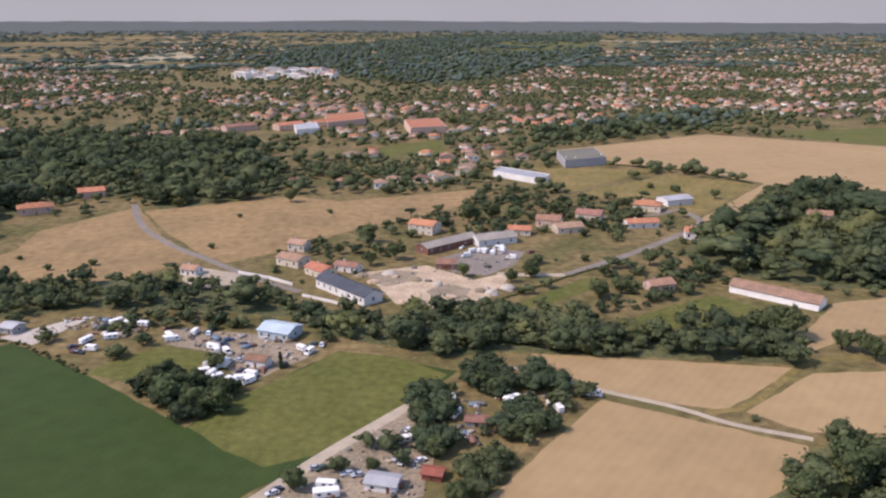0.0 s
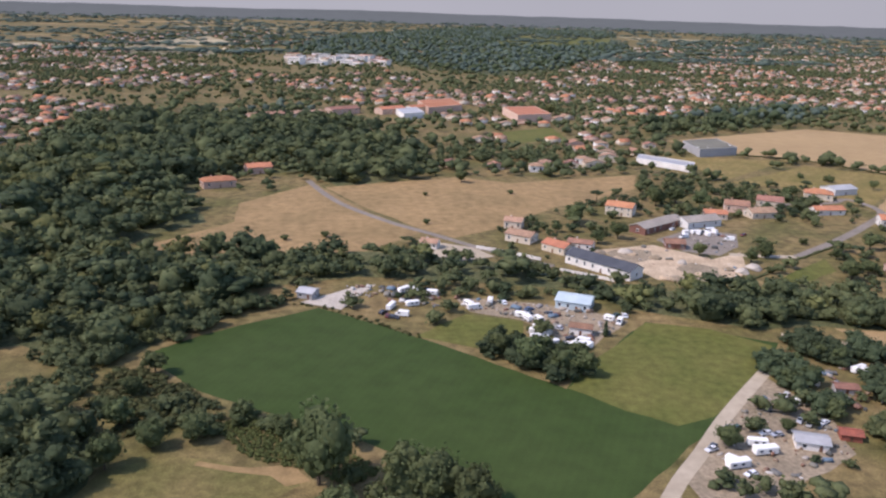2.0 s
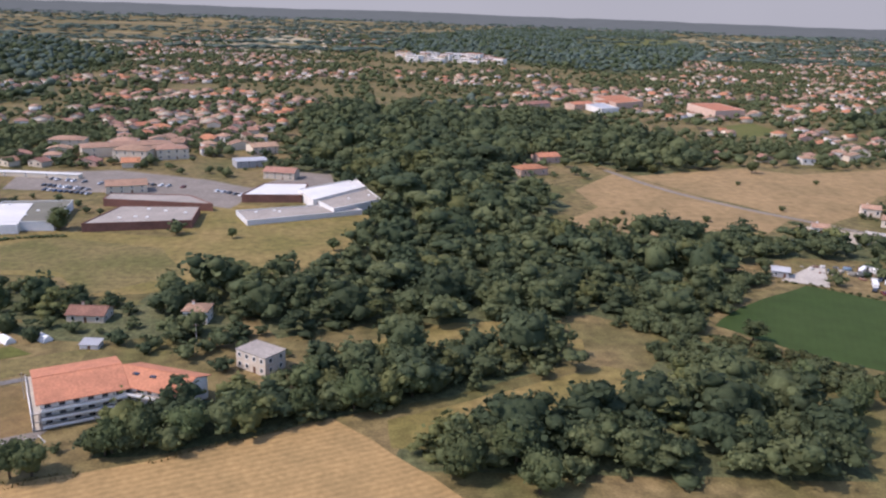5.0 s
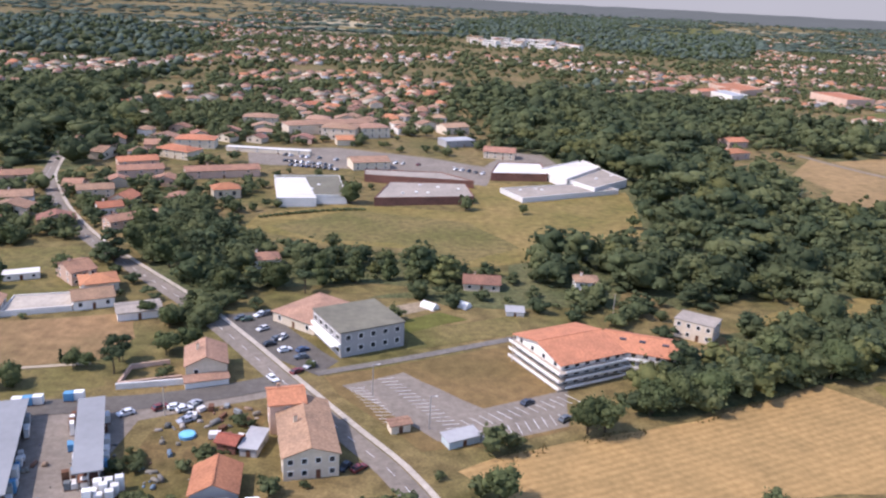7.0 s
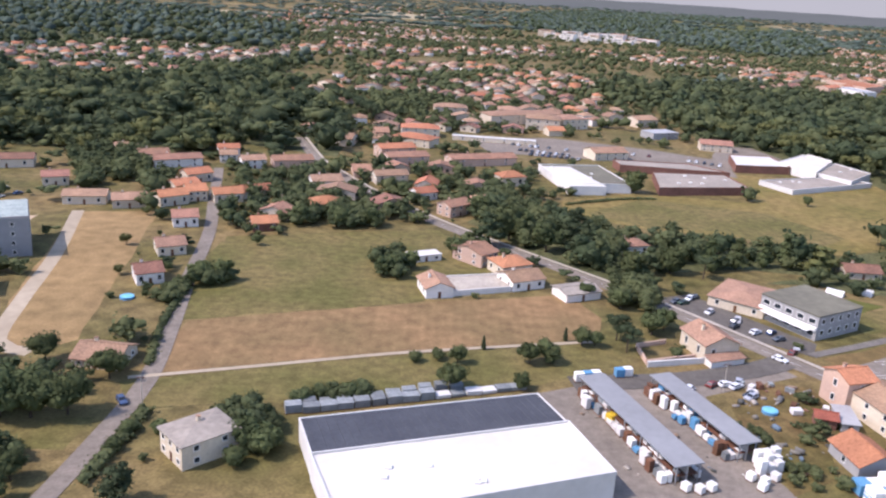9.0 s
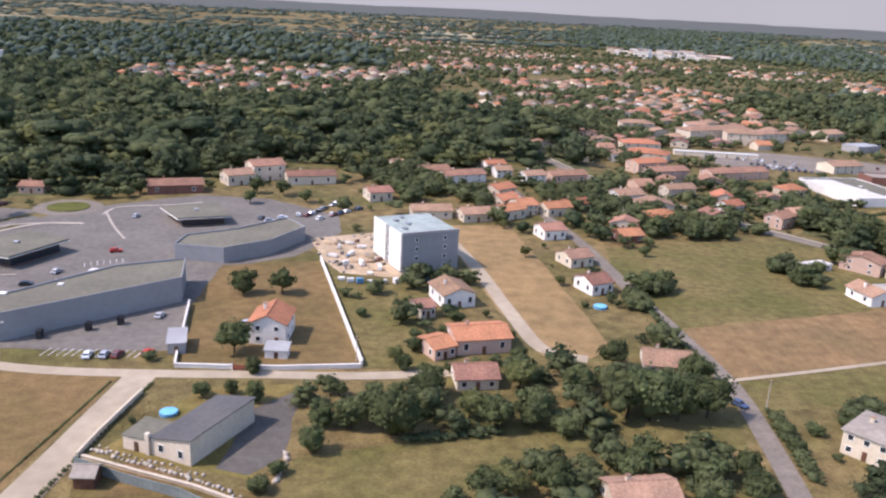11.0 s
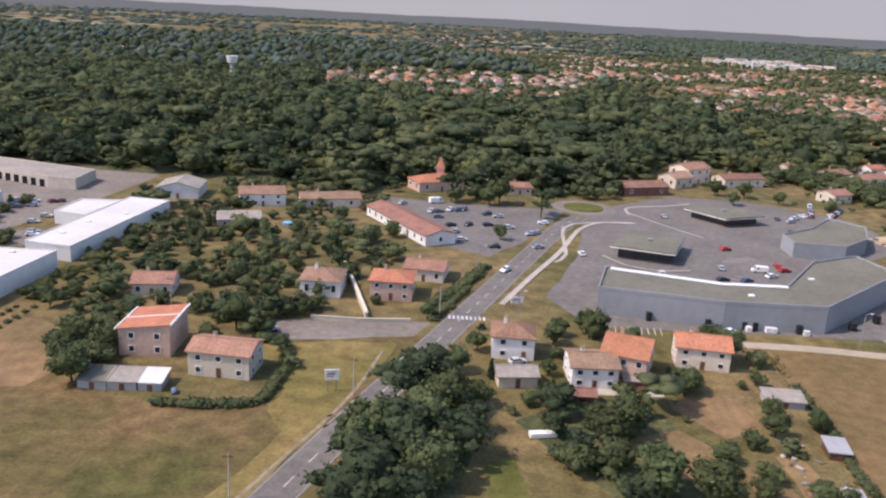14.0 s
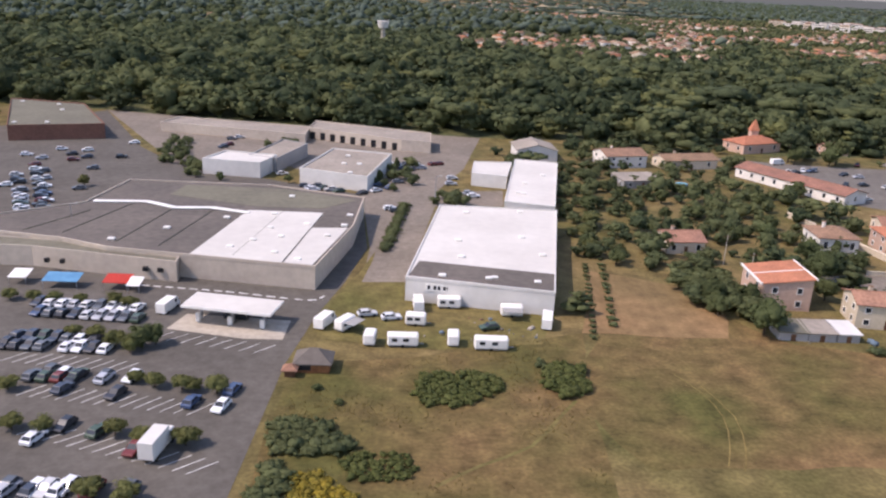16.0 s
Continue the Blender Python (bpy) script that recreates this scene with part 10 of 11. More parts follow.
for k, p in enumerate(((-36.5, 163.5), (-34.8, 161.9), (-37.9, 162.0), (-35.5, 166.6), (-33.2, 160.3), (-31.5, 159.4), (-29.9, 158.1), (-27.9, 159.2), (-25.7, 161.5), (-35.9, 175.0), (-37.0, 176.8), (-40.2, 186.9), (-43.0, 186.3), (-48.5, 184.5), (-65.6, 193.0), (-63.6, 195.0), (-60.8, 194.1), (-58.7, 190.8), (-62.0, 185.0), (-67.2, 183.4), (-68.2, 178.0), (-56.6, 192.7), (-34.5, 169.8), (-14.4, 177.0), (-16.9, 174.2))):
    if k % 3 == 2:
        car(p, 40 * k)
    else:
        caravan(p, 15 + 50 * k, 2.4 + 0.4 * (k % 4))
cars([(35.3, 260.0), (37.2, 251.4), (41.3, 254.8), (41.7, 247.9), (50.1, 247.8), (28.8, 255.0), (42.7, 148.8)], 25, 20)
van((34.9, 250.1), 20, 3.8)
van((40.5, 252.7), 200, 3.8)

# ---------------------------------------------------------------- walls, poles, signs, yard goods
wall_line("garden_wall", [(-436.6, 153.4), (-425.6, 105.9)], 0.9, 0.2, WHITE, "white rendered garden wall along a lawn")
gate = base("gate", pose(-441.6, 103.6, 0), "dark red panelled gate in a white garden wall", "gate")
part("gate_leaf", box(bmesh.new(), -1.15, -0.02, -0.04, 0.04, 0.1, 0.8, 0.02), RUST, gate)
part("gate_leaf", box(bmesh.new(), 0.02, 1.15, -0.04, 0.04, 0.1, 0.8, 0.02), RUST, gate)
for x in (-1.35, 1.2):
    part("gate_post", box(bmesh.new(), x, x + 0.18, -0.1, 0.1, 0, 1.0, 0.02), WHITE, gate)
wall_line("garden_wall", [(-425.7, 105.5), (-436.7, 104.1), (-440.2, 104.0)], 0.6, 0.2, WHITE, "low white garden wall along the lane")
wall_line("garden_wall", [(-443.0, 103.9), (-450.5, 103.9), (-451.4, 108.3)], 0.6, 0.2, WHITE, "low white garden wall at the corner")
wall_line("garden_wall", [(-452.6, 115.7), (-454.7, 127.3)], 0.9, 0.2, WHITE, "white garden wall beside the car park")
wall_line("garden_wall", [(-453.9, 80.9), (-447.2, 78.2), (-440.8, 75.8), (-434.5, 72.6)], 0.35, 0.25, CREAM, "low stone garden wall of a bungalow")
wall_line("garden_wall", [(-452.3, 96.0), (-453.8, 85.8), (-454.3, 80.7)], 0.7, 0.2, CREAM, "low stone wall along a gravel lane")
wall_line("fence", [(-454.0, 79.2), (-447.9, 76.3), (-441.6, 73.9), (-435.5, 70.1)], 1.1, 0.08, mat("grey_green_screen", (0.20, 0.22, 0.20), (0.16, 0.18, 0.165), 2, grain=0.2), "grey-green privacy fence behind a wall", "fence")
wall_line("garden_wall", [(-550.7, 108.1), (-544.4, 107.5), (-536.8, 108.0)], 0.6, 0.2, CREAM, "low cream wall along the side street")
wall_line("garden_wall", [(-549.3, 138.2), (-545.9, 122.6), (-543.0, 109.2)], 0.9, 0.35, CREAM, "long cream boundary wall")
wall_line("garden_wall", [(-303.8, 112.9), (-294.2, 115.0), (-288.3, 116.7)], 0.9, 0.2, WHITE, "white yard wall beside the side street")
wall_line("garden_wall", [(-39.9, 233.8), (-30.4, 227.8), (-23.0, 221.1)], 0.8, 0.2, WHITE, "white garden wall along the lane")
wall_line("garden_wall", [(-19.6, 211.7), (-11.3, 205.7), (-5.5, 200.9)], 0.7, 0.2, WHITE, "white fence in front of the terraced house")


wall_line("roof_edge", [(-663.7, 120.4), (-656.0, 121.2), (-650.9, 118.4), (-645.6, 119.1), (-639.7, 117.1)], 3.15, 0.7, TRIM, "white flashing strip across a supermarket roof", "roof edge")
wall_line("roof_edge", [(-505.3, 124.8), (-489.4, 119.0), (-479.2, 118.8)], 4.2, 0.7, TRIM, "white parapet strip along the retail hall roof", "roof edge")
ribbon("pavement", [(-511.5, 140.6), (-508.6, 146.0), (-505.7, 165.9), (-499.5, 171.7), (-488.7, 172.7)], 0.7, CONCRETE, label="pale kerbed footway at the retail park")
ribbon("pavement", [(-488.0, 181.5), (-487.7, 187.0), (-484.5, 189.9), (-477.2, 192.0), (-469.7, 196.0)], 0.8, CONCRETE, label="pale kerbed footway at the retail park")
ribbon("pavement", [(-487.9, 183.1), (-482.6, 172.4), (-477.1, 162.9)], 0.5, CONCRETE, label="pale kerb between parking lanes")
ribbon("pavement", [(-501.5, 146.4), (-498.5, 140.6), (-493.3, 138.1), (-487.4, 138.9)], 0.5, CONCRETE, label="pale kerb round the pavilion")
bays((-478.0, 144.6), (-472.3, 148.0), 6, 2.4, 80)
bays((-482.0, 128.5), (-478.4, 136.4), 4, 2.4, 80)
bays((-501.1, 137.9), (-494.8, 134.7), 6, 1.6, 80)


def pole(p, h, label="tall grey steel lamp post", arm=True, name="lamp_post"):
    ob = base(name, pose(p[0], p[1], 0), label, "lamp post" if arm else "pole")
    part("shaft", rod(bmesh.new(), (0, 0, 0), (0, 0, h), 0.08, 8, 0.05), METAL if arm else CONCRETE, ob)
    if arm:
        part("arm", rod(bmesh.new(), (0, 0, h - 0.05), (0.7, 0, h + 0.08), 0.035, 6), METAL, ob)
        part("lamp_head", box(bmesh.new(), 0.6, 1.0, -0.09, 0.09, h + 0.02, h + 0.12, 0.02), PALEW, ob)
    else:
        part("crossarm", box(bmesh.new(), -0.5, 0.5, -0.04, 0.04, h - 0.35, h - 0.25), WOOD, ob)
    return ob


for p in ((-474.2, 105.4), (-525.7, 132.1), (-521.6, 109.1), (-266.5, 112.3), (-258.5, 102.7), (-611.8, 137.6), (-663.6, 112.0)):
    pole(p, 5.0)
for p in ((-542.8, 85.0), (-532.7, 110.8), (-551.8, 63.8), (-569.9, 102.0), (-426.4, 105.9), (-294.9, 105.6), (-244.0, 125.0), (-221.6, 146.0), (-570.5, 110.2), (-373.1, 95.9), (-369.2, 189.3)):
    pole(p, 4.6, "concrete utility pole with a crossarm", False, "utility_pole")


def billboard(p, turn, w, h, z, label, bars=3):
    ob = base("billboard", pose(p[0], p[1], 0, 0, 0, turn), label, "billboard")
    part("panel", box(bmesh.new(), -w / 2, w / 2, -0.05, 0.05, z, z + h, 0.02), TRIM, ob)
    for x in (-w * 0.3, w * 0.3):
        part("post", box(bmesh.new(), x - 0.05, x + 0.05, 0.05, 0.15, 0, z + h * 0.8), METAL, ob)
    for k in range(bars):
        zz = z + h * (0.75 - 0.22 * k)
        part("printed_bar", box(bmesh.new(), -w * 0.38, w * (0.35 - 0.12 * k), -0.062, -0.052, zz, zz + h * 0.1), (GREYW, DARK, RED)[k % 3], ob)
    return ob


billboard((-545.3, 85.8), 8, 1.6, 1.3, 1.4, "white roadside billboard on steel posts")
billboard((-521.0, 116.2), 10, 2.0, 1.0, 0.7, "white retail park sign on short posts")
billboard((-541.6, 64.4), -25, 2.4, 1.6, 1.6, "roadside billboard beside trees")
sign = base("shop_sign", Matrix.Identity(4), "white sign board with dark lettering on the warehouse", "sign")
m, w = edge_pose((-613.4, 92.0), (-609.8, 91.5))
sign.matrix_basis = m
part("board", box(bmesh.new(), 0, w * 1.0, -0.22, -0.12, 1.6, 2.5), TRIM, sign)
for k, x in enumerate((0.08, 0.28, 0.42, 0.60, 0.72, 0.85)):
    part("printed_bar", box(bmesh.new(), w * x, w * (x + 0.09), -0.235, -0.222, 1.8, 2.3), DARK, sign)

# pallets of building materials in the yard
goods_rng = random.Random(4)
STACKS = {"grey-green": GOODS, "blue": BLUE, "white": TRIM, "brown": WOOD, "grey": PALEW, "yellow": mat("yellow_plastic", (0.62, 0.42, 0.04), (0.55, 0.36, 0.03), 1, rough=0.5)}


def stack(p, turn, key, w=1.1, d=0.9, h=1.0):
    ob = base("pallet_stack", pose(p[0], p[1], height_at(p), 0, 0, turn), "stack of %s wrapped building goods on a pallet" % key, "pallet", "yard goods")
    part("pallet", box(bmesh.new(), -w / 2, w / 2, -d / 2, d / 2, 0, 0.1), WOOD, ob)
    part("load", box(bmesh.new(), -w / 2 + 0.03, w / 2 - 0.03, -d / 2 + 0.03, d / 2 - 0.03, 0.1, 0.1 + h, 0.025), STACKS[key], ob)
    return ob


for m, w, w0 in RACKS:
    turn = math.degrees(m.to_euler().z)
    for y, fill in ((w0 + 0.35, 0.97), (w0 + 1.2, 0.3), (w0 - 0.6, 0.95), (-0.55, 0.7)):
        x = 0.4
        while x < w - 0.4:
            l = goods_rng.uniform(0.7, 1.5)
            if goods_rng.random() < fill:
                q = m @ Vector((x + l / 2, y + goods_rng.uniform(-0.15, 0.15), 0))
                stack((q.x, q.y), turn + goods_rng.uniform(-4, 4), goods_rng.choice(("white", "grey", "grey", "white", "blue", "brown", "grey-green")), l, goods_rng.uniform(0.6, 0.9), goods_rng.uniform(0.5, 1.7))
            x += l + goods_rng.uniform(0.1, 0.5)
stack((-313.4, 96.1), -58, "yellow", 1.2, 1.1, 1.1)
for i in range(15):
    stack((-354.4, 96.4) if i == 0 else tuple(np.array((-354.3, 96.0)) + (np.array((-322.4, 105.2)) - np.array((-354.3, 96.0))) * i / 15), 14 + goods_rng.uniform(-4, 4), goods_rng.choice(("grey-green", "grey-green", "grey-green", "grey")), goods_rng.uniform(1.8, 2.3), 1.5, goods_rng.uniform(0.7, 1.2) if i < 9 else goods_rng.uniform(0.3, 0.7))
for i in range(10):
    stack(tuple(np.array((-352.6, 97.9)) + (np.array((-331.0, 104.8)) - np.array((-352.6, 97.9))) * i / 10), 14 + goods_rng.uniform(-5, 5), "grey-green", goods_rng.uniform(1.6, 2.2), 1.3, goods_rng.uniform(0.6, 1.1))
for i in (0, 1, 2, 5, 6):
    stack(tuple(np.array((-315.3, 107.5)) + (np.array((-305.2, 110.4)) - np.array((-315.3, 107.5))) * i / 8), 8, goods_rng.choice(("blue", "white")), 1.4, 1.1, 1.2)
for i in range(14):
    q = np.array((-287.7, 81.7)) + (np.array((-276.8, 83.3)) - np.array((-287.7, 81.7))) * (i % 7) / 6.5 + np.array((0.5, -2.0)) * (i // 7)
    big = stack(tuple(q), 5, "white" if i % 4 else "blue", 1.7, 1.9, goods_rng.uniform(1.2, 2.0))
    part("band", box(bmesh.new(), -0.85, 0.85, -0.95, 0.95, 0.5, 0.75), BLUE, big, "blue printed band")
    part("band", box(bmesh.new(), -0.85, 0.85, -0.95, 0.95, 1.0, 1.12), BLUE, big, "blue printed band")
for p, k in (((-308.4, 81.2), "white"), ((-306.9, 80.8), "grey"), ((-305.4, 81.3), "white"), ((-299.9, 83.6), "white"), ((-298.6, 82.7), "white"), ((-296.9, 83.7), "grey"), ((-299.3, 81.6), "white")):
    stack(p, -58, k, 1.0, 0.9, 0.9)
for i in range(9):
    stack((-297.6 + 1.15 * (i % 3) - 0.25 * (i // 3), 87.2 - 1.1 * (i // 3) + 0.3 * (i % 3)), 15 + goods_rng.uniform(-4, 4), goods_rng.choice(("white", "grey", "grey")), 1.0, 0.95, goods_rng.uniform(1.1, 1.9))


def pool(p, r, label):
    ob = base("paddling_pool", pose(p[0], p[1], height_at(p)), label, "pool")
    part("rim", rod(bmesh.new(), (0, 0, 0), (0, 0, 0.4), r, 20), BLUE, ob)
    part("water", rod(bmesh.new(), (0, 0, 0.36), (0, 0, 0.42), r * 0.9, 20), POOL, ob)
    return ob


pool((-447.6, 91.0), 1.1, "round blue garden pool beside the bungalow")
pool((-290.5, 100.0), 1.1, "round blue garden pool in a yard")
pool((-561.9, 159.6), 1.2, "round turquoise garden pool")
pool((-386.7, 132.5), 1.2, "turquoise garden pool behind a house")
for p in ((-256.6, 148.2), (-250.3, 149.2)):
    tun = base("polytunnel", pose(p[0], p[1], 0, 0, 0, -40), "white plastic polytunnel greenhouse", "greenhouse")
    bm = bmesh.new()
    rings = [[bm.verts.new((x, 1.0 * math.cos(k * math.pi / 8), 1.1 * math.sin(k * math.pi / 8))) for k in range(9)] for x in (-1.6, 1.6)]
    for k in range(8):
        bm.faces.new((rings[0][k], rings[1][k], rings[1][k + 1], rings[0][k + 1]))
    bm.faces.new(rings[0][::-1]), bm.faces.new(rings[1])
    bmesh.ops.recalc_face_normals(bm, faces=bm.faces)
    part("cover", bm, TRIM, tun)

junk_rng = random.Random(51)
for p in ((-291.5, 108.0), (-290.2, 106.9), (-288.9, 107.2), (-286.9, 105.3), (-286.9, 108.0), (-285.0, 106.0), (-283.4, 103.4), (-286.3, 101.9), (-286.9, 99.8), (-283.7, 99.8), (-282.0, 101.2), (-291.0, 104.8)):
    stack(p, junk_rng.uniform(0, 180), junk_rng.choice(("brown", "grey-green", "brown", "grey")), junk_rng.uniform(0.6, 1.6), junk_rng.uniform(0.5, 1.2), junk_rng.uniform(0.2, 0.7))

stack((-522.5, 77.0), 8, "white", 3.0, 0.9, 0.5)
stack((-509.2, 88.8), 20, "brown", 1.6, 1.0, 0.3)
stack((-511.2, 86.5), 50, "grey", 1.2, 0.8, 0.4)

site_rng = random.Random(9)
for p in ((-433.8, 161.9), (-431.0, 157.6), (-428.6, 151.3), (-426.7, 146.0), (-425.0, 148.9), (-431.5, 150.9), (-434.4, 156.0), (-429.3, 162.5)):
    stack(p, site_rng.uniform(0, 180), site_rng.choice(("white", "brown", "grey", "white")), site_rng.uniform(0.9, 2.0), site_rng.uniform(0.6, 1.1), site_rng.uniform(0.3, 1.0))
for k, p in enumerate(((-430.1, 154.0), (-426.7, 157.0), (-435.4, 165.9))):
    heap(p, 1.2 + 0.3 * k, 0.6, (SAND, DIRT, SAND)[k], "heap of sandy earth on a building site")
van((-541.8, 61.7), 60, 3.2, label="white van beside a roadside billboard")

for k, p in enumerate(((31.8, 250.0), (35.8, 249.6), (37.7, 247.5), (41.2, 251.1), (42.8, 242.1), (28.9, 245.1))):
    van(p, 20 + 35 * k, 2.9, label="white van in a works yard")

for k, p in enumerate(((-431.6, 142.2), (-429.9, 141.2), (-428.2, 140.8), (-426.3, 141.0), (-424.0, 141.0), (-421.7, 141.6), (-419.2, 142.6), (-416.1, 143.7))):
    stack(p, 5 + 6 * k, ("white", "grey", "blue", "white", "grey")[k % 5], 1.3, 0.8, 0.5 + 0.2 * (k % 3))


# ---------------------------------------------------------------- loose clutter and tall grass
def clutter(poly, count, seed, label, big=1.0):
    """Boxes, boards and scrap lying about over a plan: one mass."""
    rng = np.random.default_rng(seed)
    xs, ys = [p[0] for p in poly], [p[1] for p in poly]
    vs, fs, n = [], [], 0
    cube = np.array([(x, y, z) for z in (0, 1) for x, y in ((-0.5, -0.5), (0.5, -0.5), (0.5, 0.5), (-0.5, 0.5))])
    quads = np.array([(3, 2, 1, 0), (4, 5, 6, 7), (0, 1, 5, 4), (1, 2, 6, 5), (2, 3, 7, 6), (3, 0, 4, 7)])
    while n < 0.75 * count:
        x, y = rng.uniform(min(xs), max(xs)), rng.uniform(min(ys), max(ys))
        if not inside(x, y, poly) or noise.noise(Vector((x * 0.35, y * 0.35, seed))) < -0.05 and rng.random() < 0.8:
            n += 0.02
            continue
        a, size = rng.uniform(0, 3.1), big * rng.uniform(0.35, 1.0, 3) * rng.choice((0.5, 0.9, 1.5), p=(0.5, 0.35, 0.15))
        v = cube * size * np.array([1.5, 0.8, 0.55])
        v[4:, :2] *= rng.uniform(0.75, 1.0)
        c, q = math.cos(a), math.sin(a)
        z = height_at((x, y))
        vs.append(np.stack([v[:, 0] * c - v[:, 1] * q + x, v[:, 0] * q + v[:, 1] * c + y, v[:, 2] + z], 1))
        fs.append(quads + 8 * (len(vs) - 1))
        n += 1
    return tagged(raw("scrap", np.concatenate(vs), np.concatenate(fs), JUNK), label, "scrap", kind="stuff")


clutter([(-51.1, 190.5), (-30.6, 185.8), (-19.2, 179.7), (-12.3, 174.0), (-25.6, 158.5), (-30.0, 161.7), (-37.2, 175.0), (-48.7, 180.8)], 170, 1, "scrap, boxes and boards lying about a gravel yard", 1.3)
clutter([(-80.0, 199.0), (-62.0, 200.0), (-50.0, 191.0), (-56.0, 184.0), (-72.0, 190.0)], 110, 2, "scrap and small huts' remains among caravans", 1.4)
clutter([(8.0, 143.0), (30.0, 152.0), (37.0, 143.0), (30.0, 132.0), (16.0, 128.0), (9.0, 133.0)], 130, 3, "scrap and boards under trees in a caravan camp", 1.2)
clutter([(5.8, 138.0), (9.6, 125.9), (7.0, 113.8), (-12.5, 104.0), (-22.2, 104.8), (-9.4, 126.0)], 110, 4, "boxes and scrap about a caravan camp", 1.0)
clutter([(-2.9, 231.9), (15.9, 237.2), (28.7, 222.2), (40.6, 229.3), (33.4, 209.4), (19.8, 198.0), (5.4, 203.6)], 36, 5, "building materials and rubble on sandy ground", 1.1)
clutter([(-440.5, 168.3), (-424.5, 176.7), (-424.0, 146.4), (-432.1, 146.2), (-436.5, 154.5)], 100, 6, "building materials and rubble on sandy ground", 1.1)
clutter([(-295.5, 101.0), (-287.0, 109.0), (-281.7, 107.0), (-282.2, 98.8), (-289.0, 84.1), (-295.5, 81.0)], 80, 7, "odds and ends in a rough yard", 0.8)
clutter([(-499.0, 61.8), (-498.0, 78.0), (-494.0, 78.0), (-493.6, 62.0)], 36, 8, "odds and ends beside garden sheds", 0.7)
clutter([(-572.0, 83.6), (-571.0, 87.4), (-561.0, 86.6), (-561.0, 82.6)], 16, 9, "odds and ends in a back garden", 0.6)
clutter([(-623.5, 81.0), (-618.0, 88.0), (-600.0, 88.6), (-601.0, 81.6)], 30, 10, "chairs, crates and boxes beside caravans", 0.45)
clutter([(24.0, 243.0), (34.8, 255.0), (47.0, 249.0), (42.5, 236.0), (32.5, 227.6)], 45, 11, "pallets and scrap in a works yard", 1.1)
clutter([(-316.0, 84.0), (-300.0, 84.0), (-297.0, 100.0), (-318.0, 101.0)], 45, 12, "loose packaging in a builders' yard", 0.6)


def tall_grass(poly, count, seed, high, label, clumps=0.16):
    """Uneven tufts of dry grass over a plan: one mass."""
    rng = np.random.default_rng(seed)
    xs, ys = [p[0] for p in poly], [p[1] for p in poly]
    vs, spots = [], 0
    while spots < count:
        x, y = rng.uniform(min(xs), max(xs)), rng.uniform(min(ys), max(ys))
        spots += 0.1
        if not inside(x, y, poly) or noise.noise(Vector((x * clumps, y * clumps, seed))) < rng.uniform(-0.2, 0.45):
            continue
        spots += 0.9
        k, z = high * rng.uniform(0.5, 1.3), height_at((x, y))
        for a in rng.uniform(0, 6.3, 4):
            c, q, lean = math.cos(a), math.sin(a), rng.uniform(0.2, 0.7) * k
            vs += [(x - q * k * 0.3, y + c * k * 0.3, z), (x + q * k * 0.3, y - c * k * 0.3, z), (x + c * lean, y + q * lean, z + k)]
    return tagged(raw("grass", np.array(vs), np.arange(len(vs)).reshape(-1, 3), GRASS), label, "grass", kind="stuff")


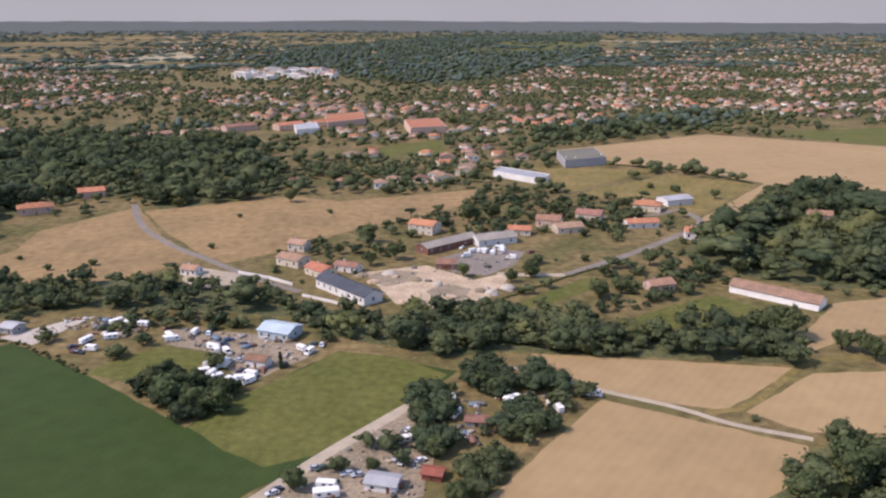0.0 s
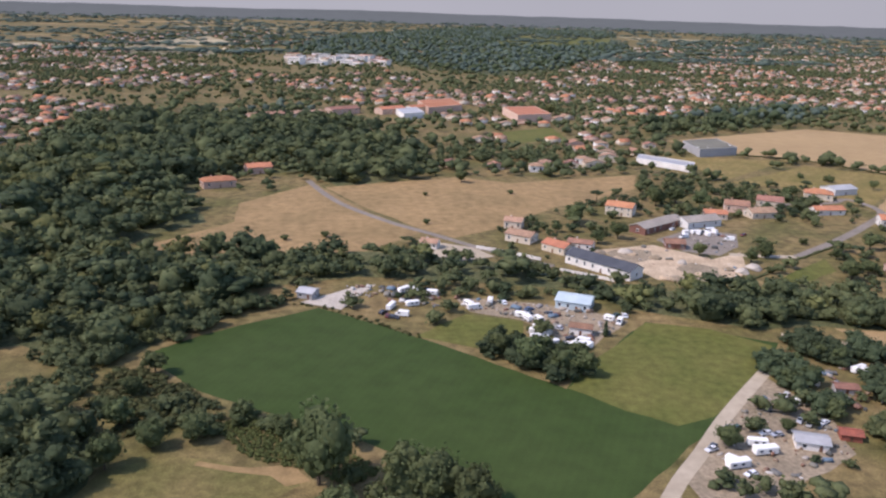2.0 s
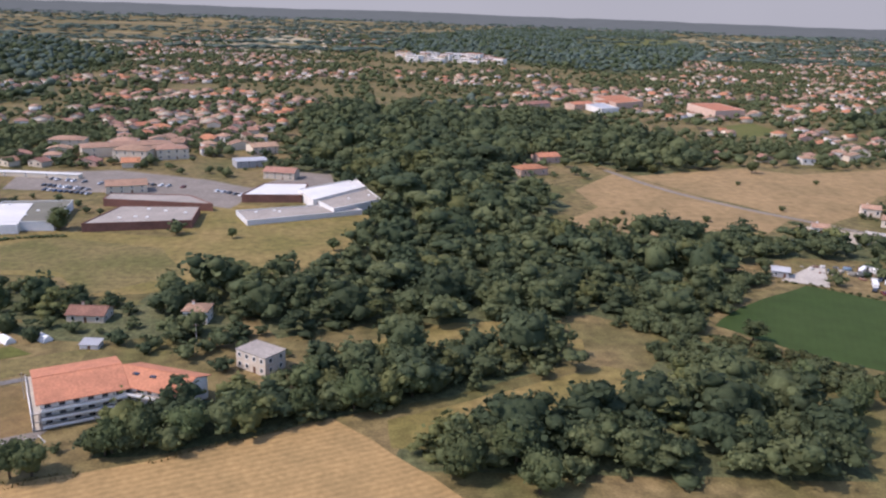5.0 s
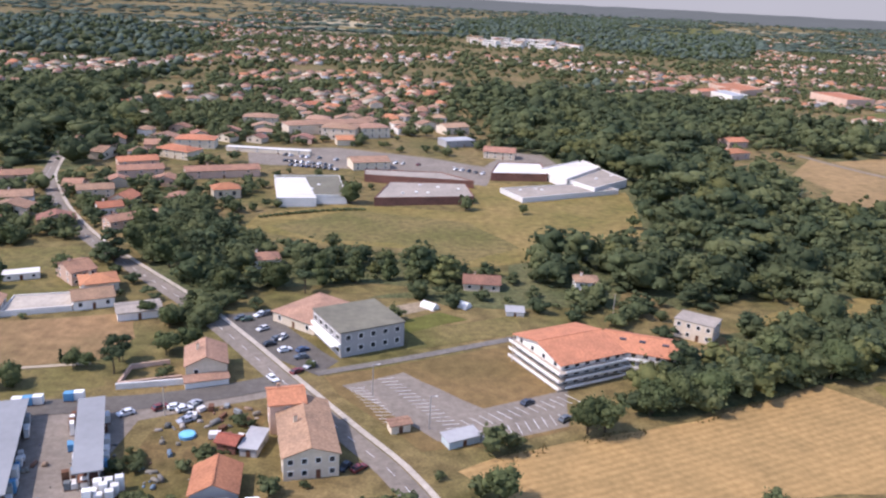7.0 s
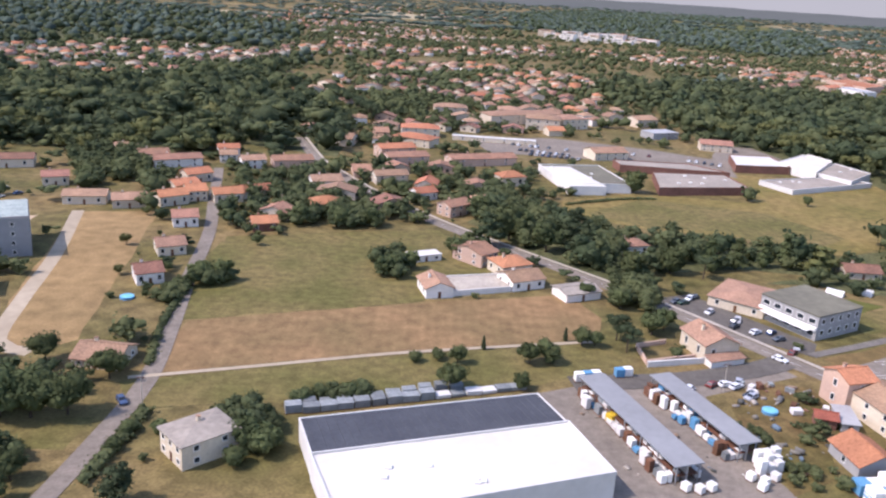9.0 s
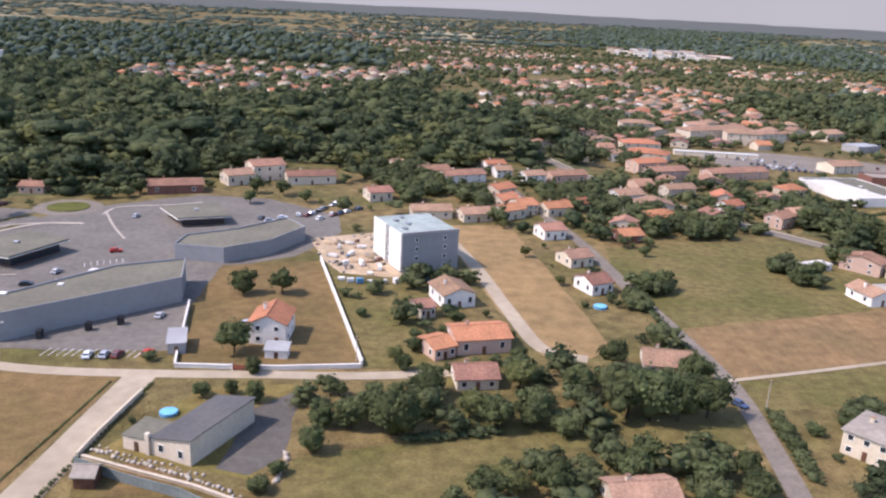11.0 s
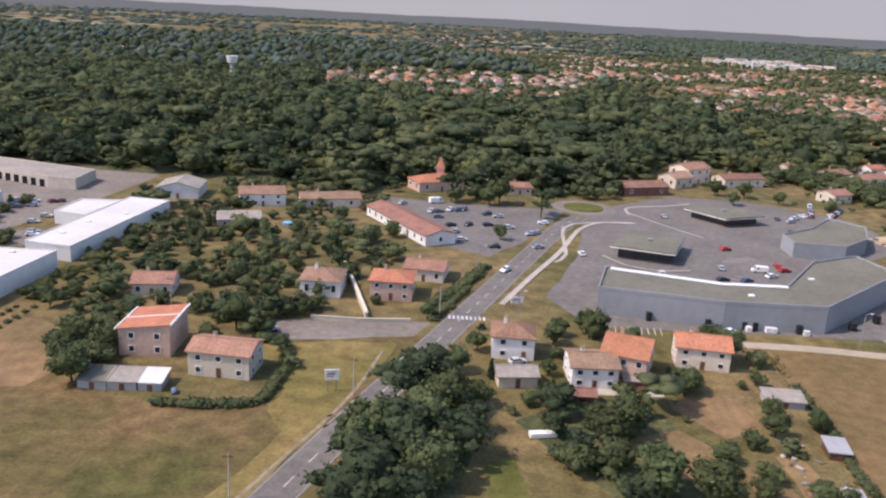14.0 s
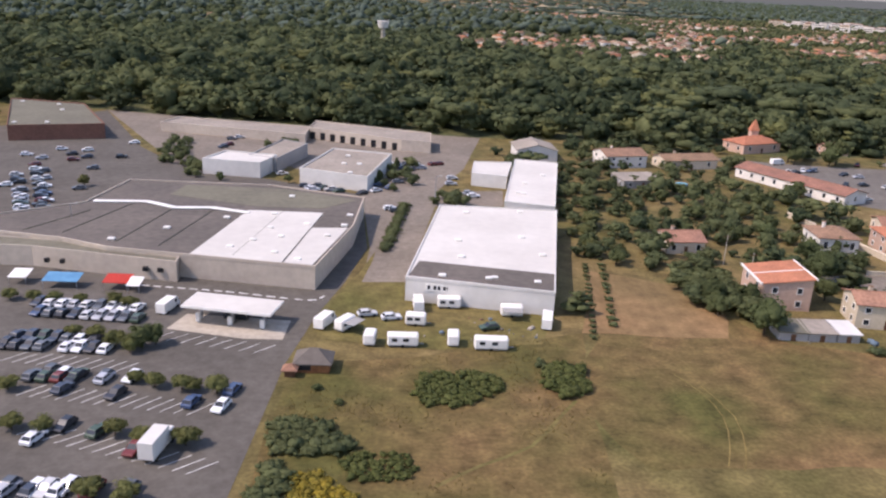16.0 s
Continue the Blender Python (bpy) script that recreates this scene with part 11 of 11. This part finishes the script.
tall_grass([(-626.0, 50.8), (-626.2, 68.9), (-622.0, 74.6), (-612.8, 77.0), (-596.6, 84.0), (-597.7, 69.7), (-598.4, 52.0)], 2200, 1, 0.13, "tufts of tall dry grass on rough ground")
tall_grass([(-599.0, 69.0), (-593.0, 86.0), (-571.9, 82.0), (-553.0, 79.0), (-551.0, 62.0), (-594.7, 57.1)], 900, 2, 0.07, "tufts of dry grass in worn pasture", 0.10)
tall_grass([(-546.0, 99.6), (-536.4, 102.9), (-543.4, 84.9), (-548.6, 74.1), (-552.2, 73.7)], 500, 3, 0.09, "tall yellow grass on a verge")
tall_grass([(-488.8, 104.0), (-487.4, 102.6), (-491.0, 70.0), (-492.4, 62.6), (-494.5, 63.0)], 600, 4, 0.25, "tall grass along a field's edge")
tall_grass([(-115.4, 104.4), (-105.4, 117.1), (-86.2, 112.0), (-84.8, 107.1), (-94.0, 98.8), (-115.2, 100.1)], 500, 5, 0.12, "tufts of dry grass in a clearing")
tall_grass([(-255.0, 93.0), (-240.3, 100.2), (-219.0, 107.0), (-195.1, 119.0), (-195.4, 117.4), (-219.0, 105.2), (-247.0, 95.0)], 700, 6, 0.3, "tall grass along the stubble field")
tall_grass([(-454.0, 101.0), (-447.0, 99.6), (-452.0, 82.0), (-454.0, 82.0)], 400, 7, 0.15, "dry grass beside a gravel lane")
for pts in ([(-588.0, 75.0), (-586.3, 71.0), (-585.7, 66.3), (-586.8, 61.5), (-588.1, 58.1)], [(-585.9, 72.5), (-584.6, 66.4), (-585.7, 60.7), (-587.0, 57.4)]):
    ribbon("road", pts, 0.11, MEADOW2, label="bare pale wheel track in worn pasture", keep=False)


def rocks(pts, step, size, seed, label):
    """White rocks laid in a row: one mass."""
    rng = np.random.default_rng(seed)
    vs, fs, n = [], [], 0
    for p in smooth_line(pts, step):
        r = size * rng.uniform(0.6, 1.3)
        v, f = lump(rng, np.array([p.x + rng.uniform(-0.2, 0.2), p.y + rng.uniform(-0.2, 0.2), height_at((p.x, p.y)) + 0.3 * r]), r, 0.75, 1, 0.35)
        vs.append(v), fs.append(f + n)
        n += len(v)
    return tagged(raw("rocks", np.concatenate(vs), np.concatenate(fs), CONCRETE), label, "rocks", kind="stuff")


rocks([(-453.6, 82.6), (-450.8, 81.4), (-446.0, 79.3), (-442.0, 77.6), (-437.7, 75.5), (-434.0, 72.8)], 0.55, 0.30, 1, "white rocks edging a planted bank")
rocks([(-452.8, 83.2), (-449.0, 81.3), (-445.0, 80.0), (-440.5, 78.0)], 0.8, 0.24, 2, "white rocks edging a planted bank")
rocks([(-432.6, 83.0), (-432.2, 80.0), (-432.8, 77.2)], 0.5, 0.34, 3, "white rocks heaped beside a driveway")
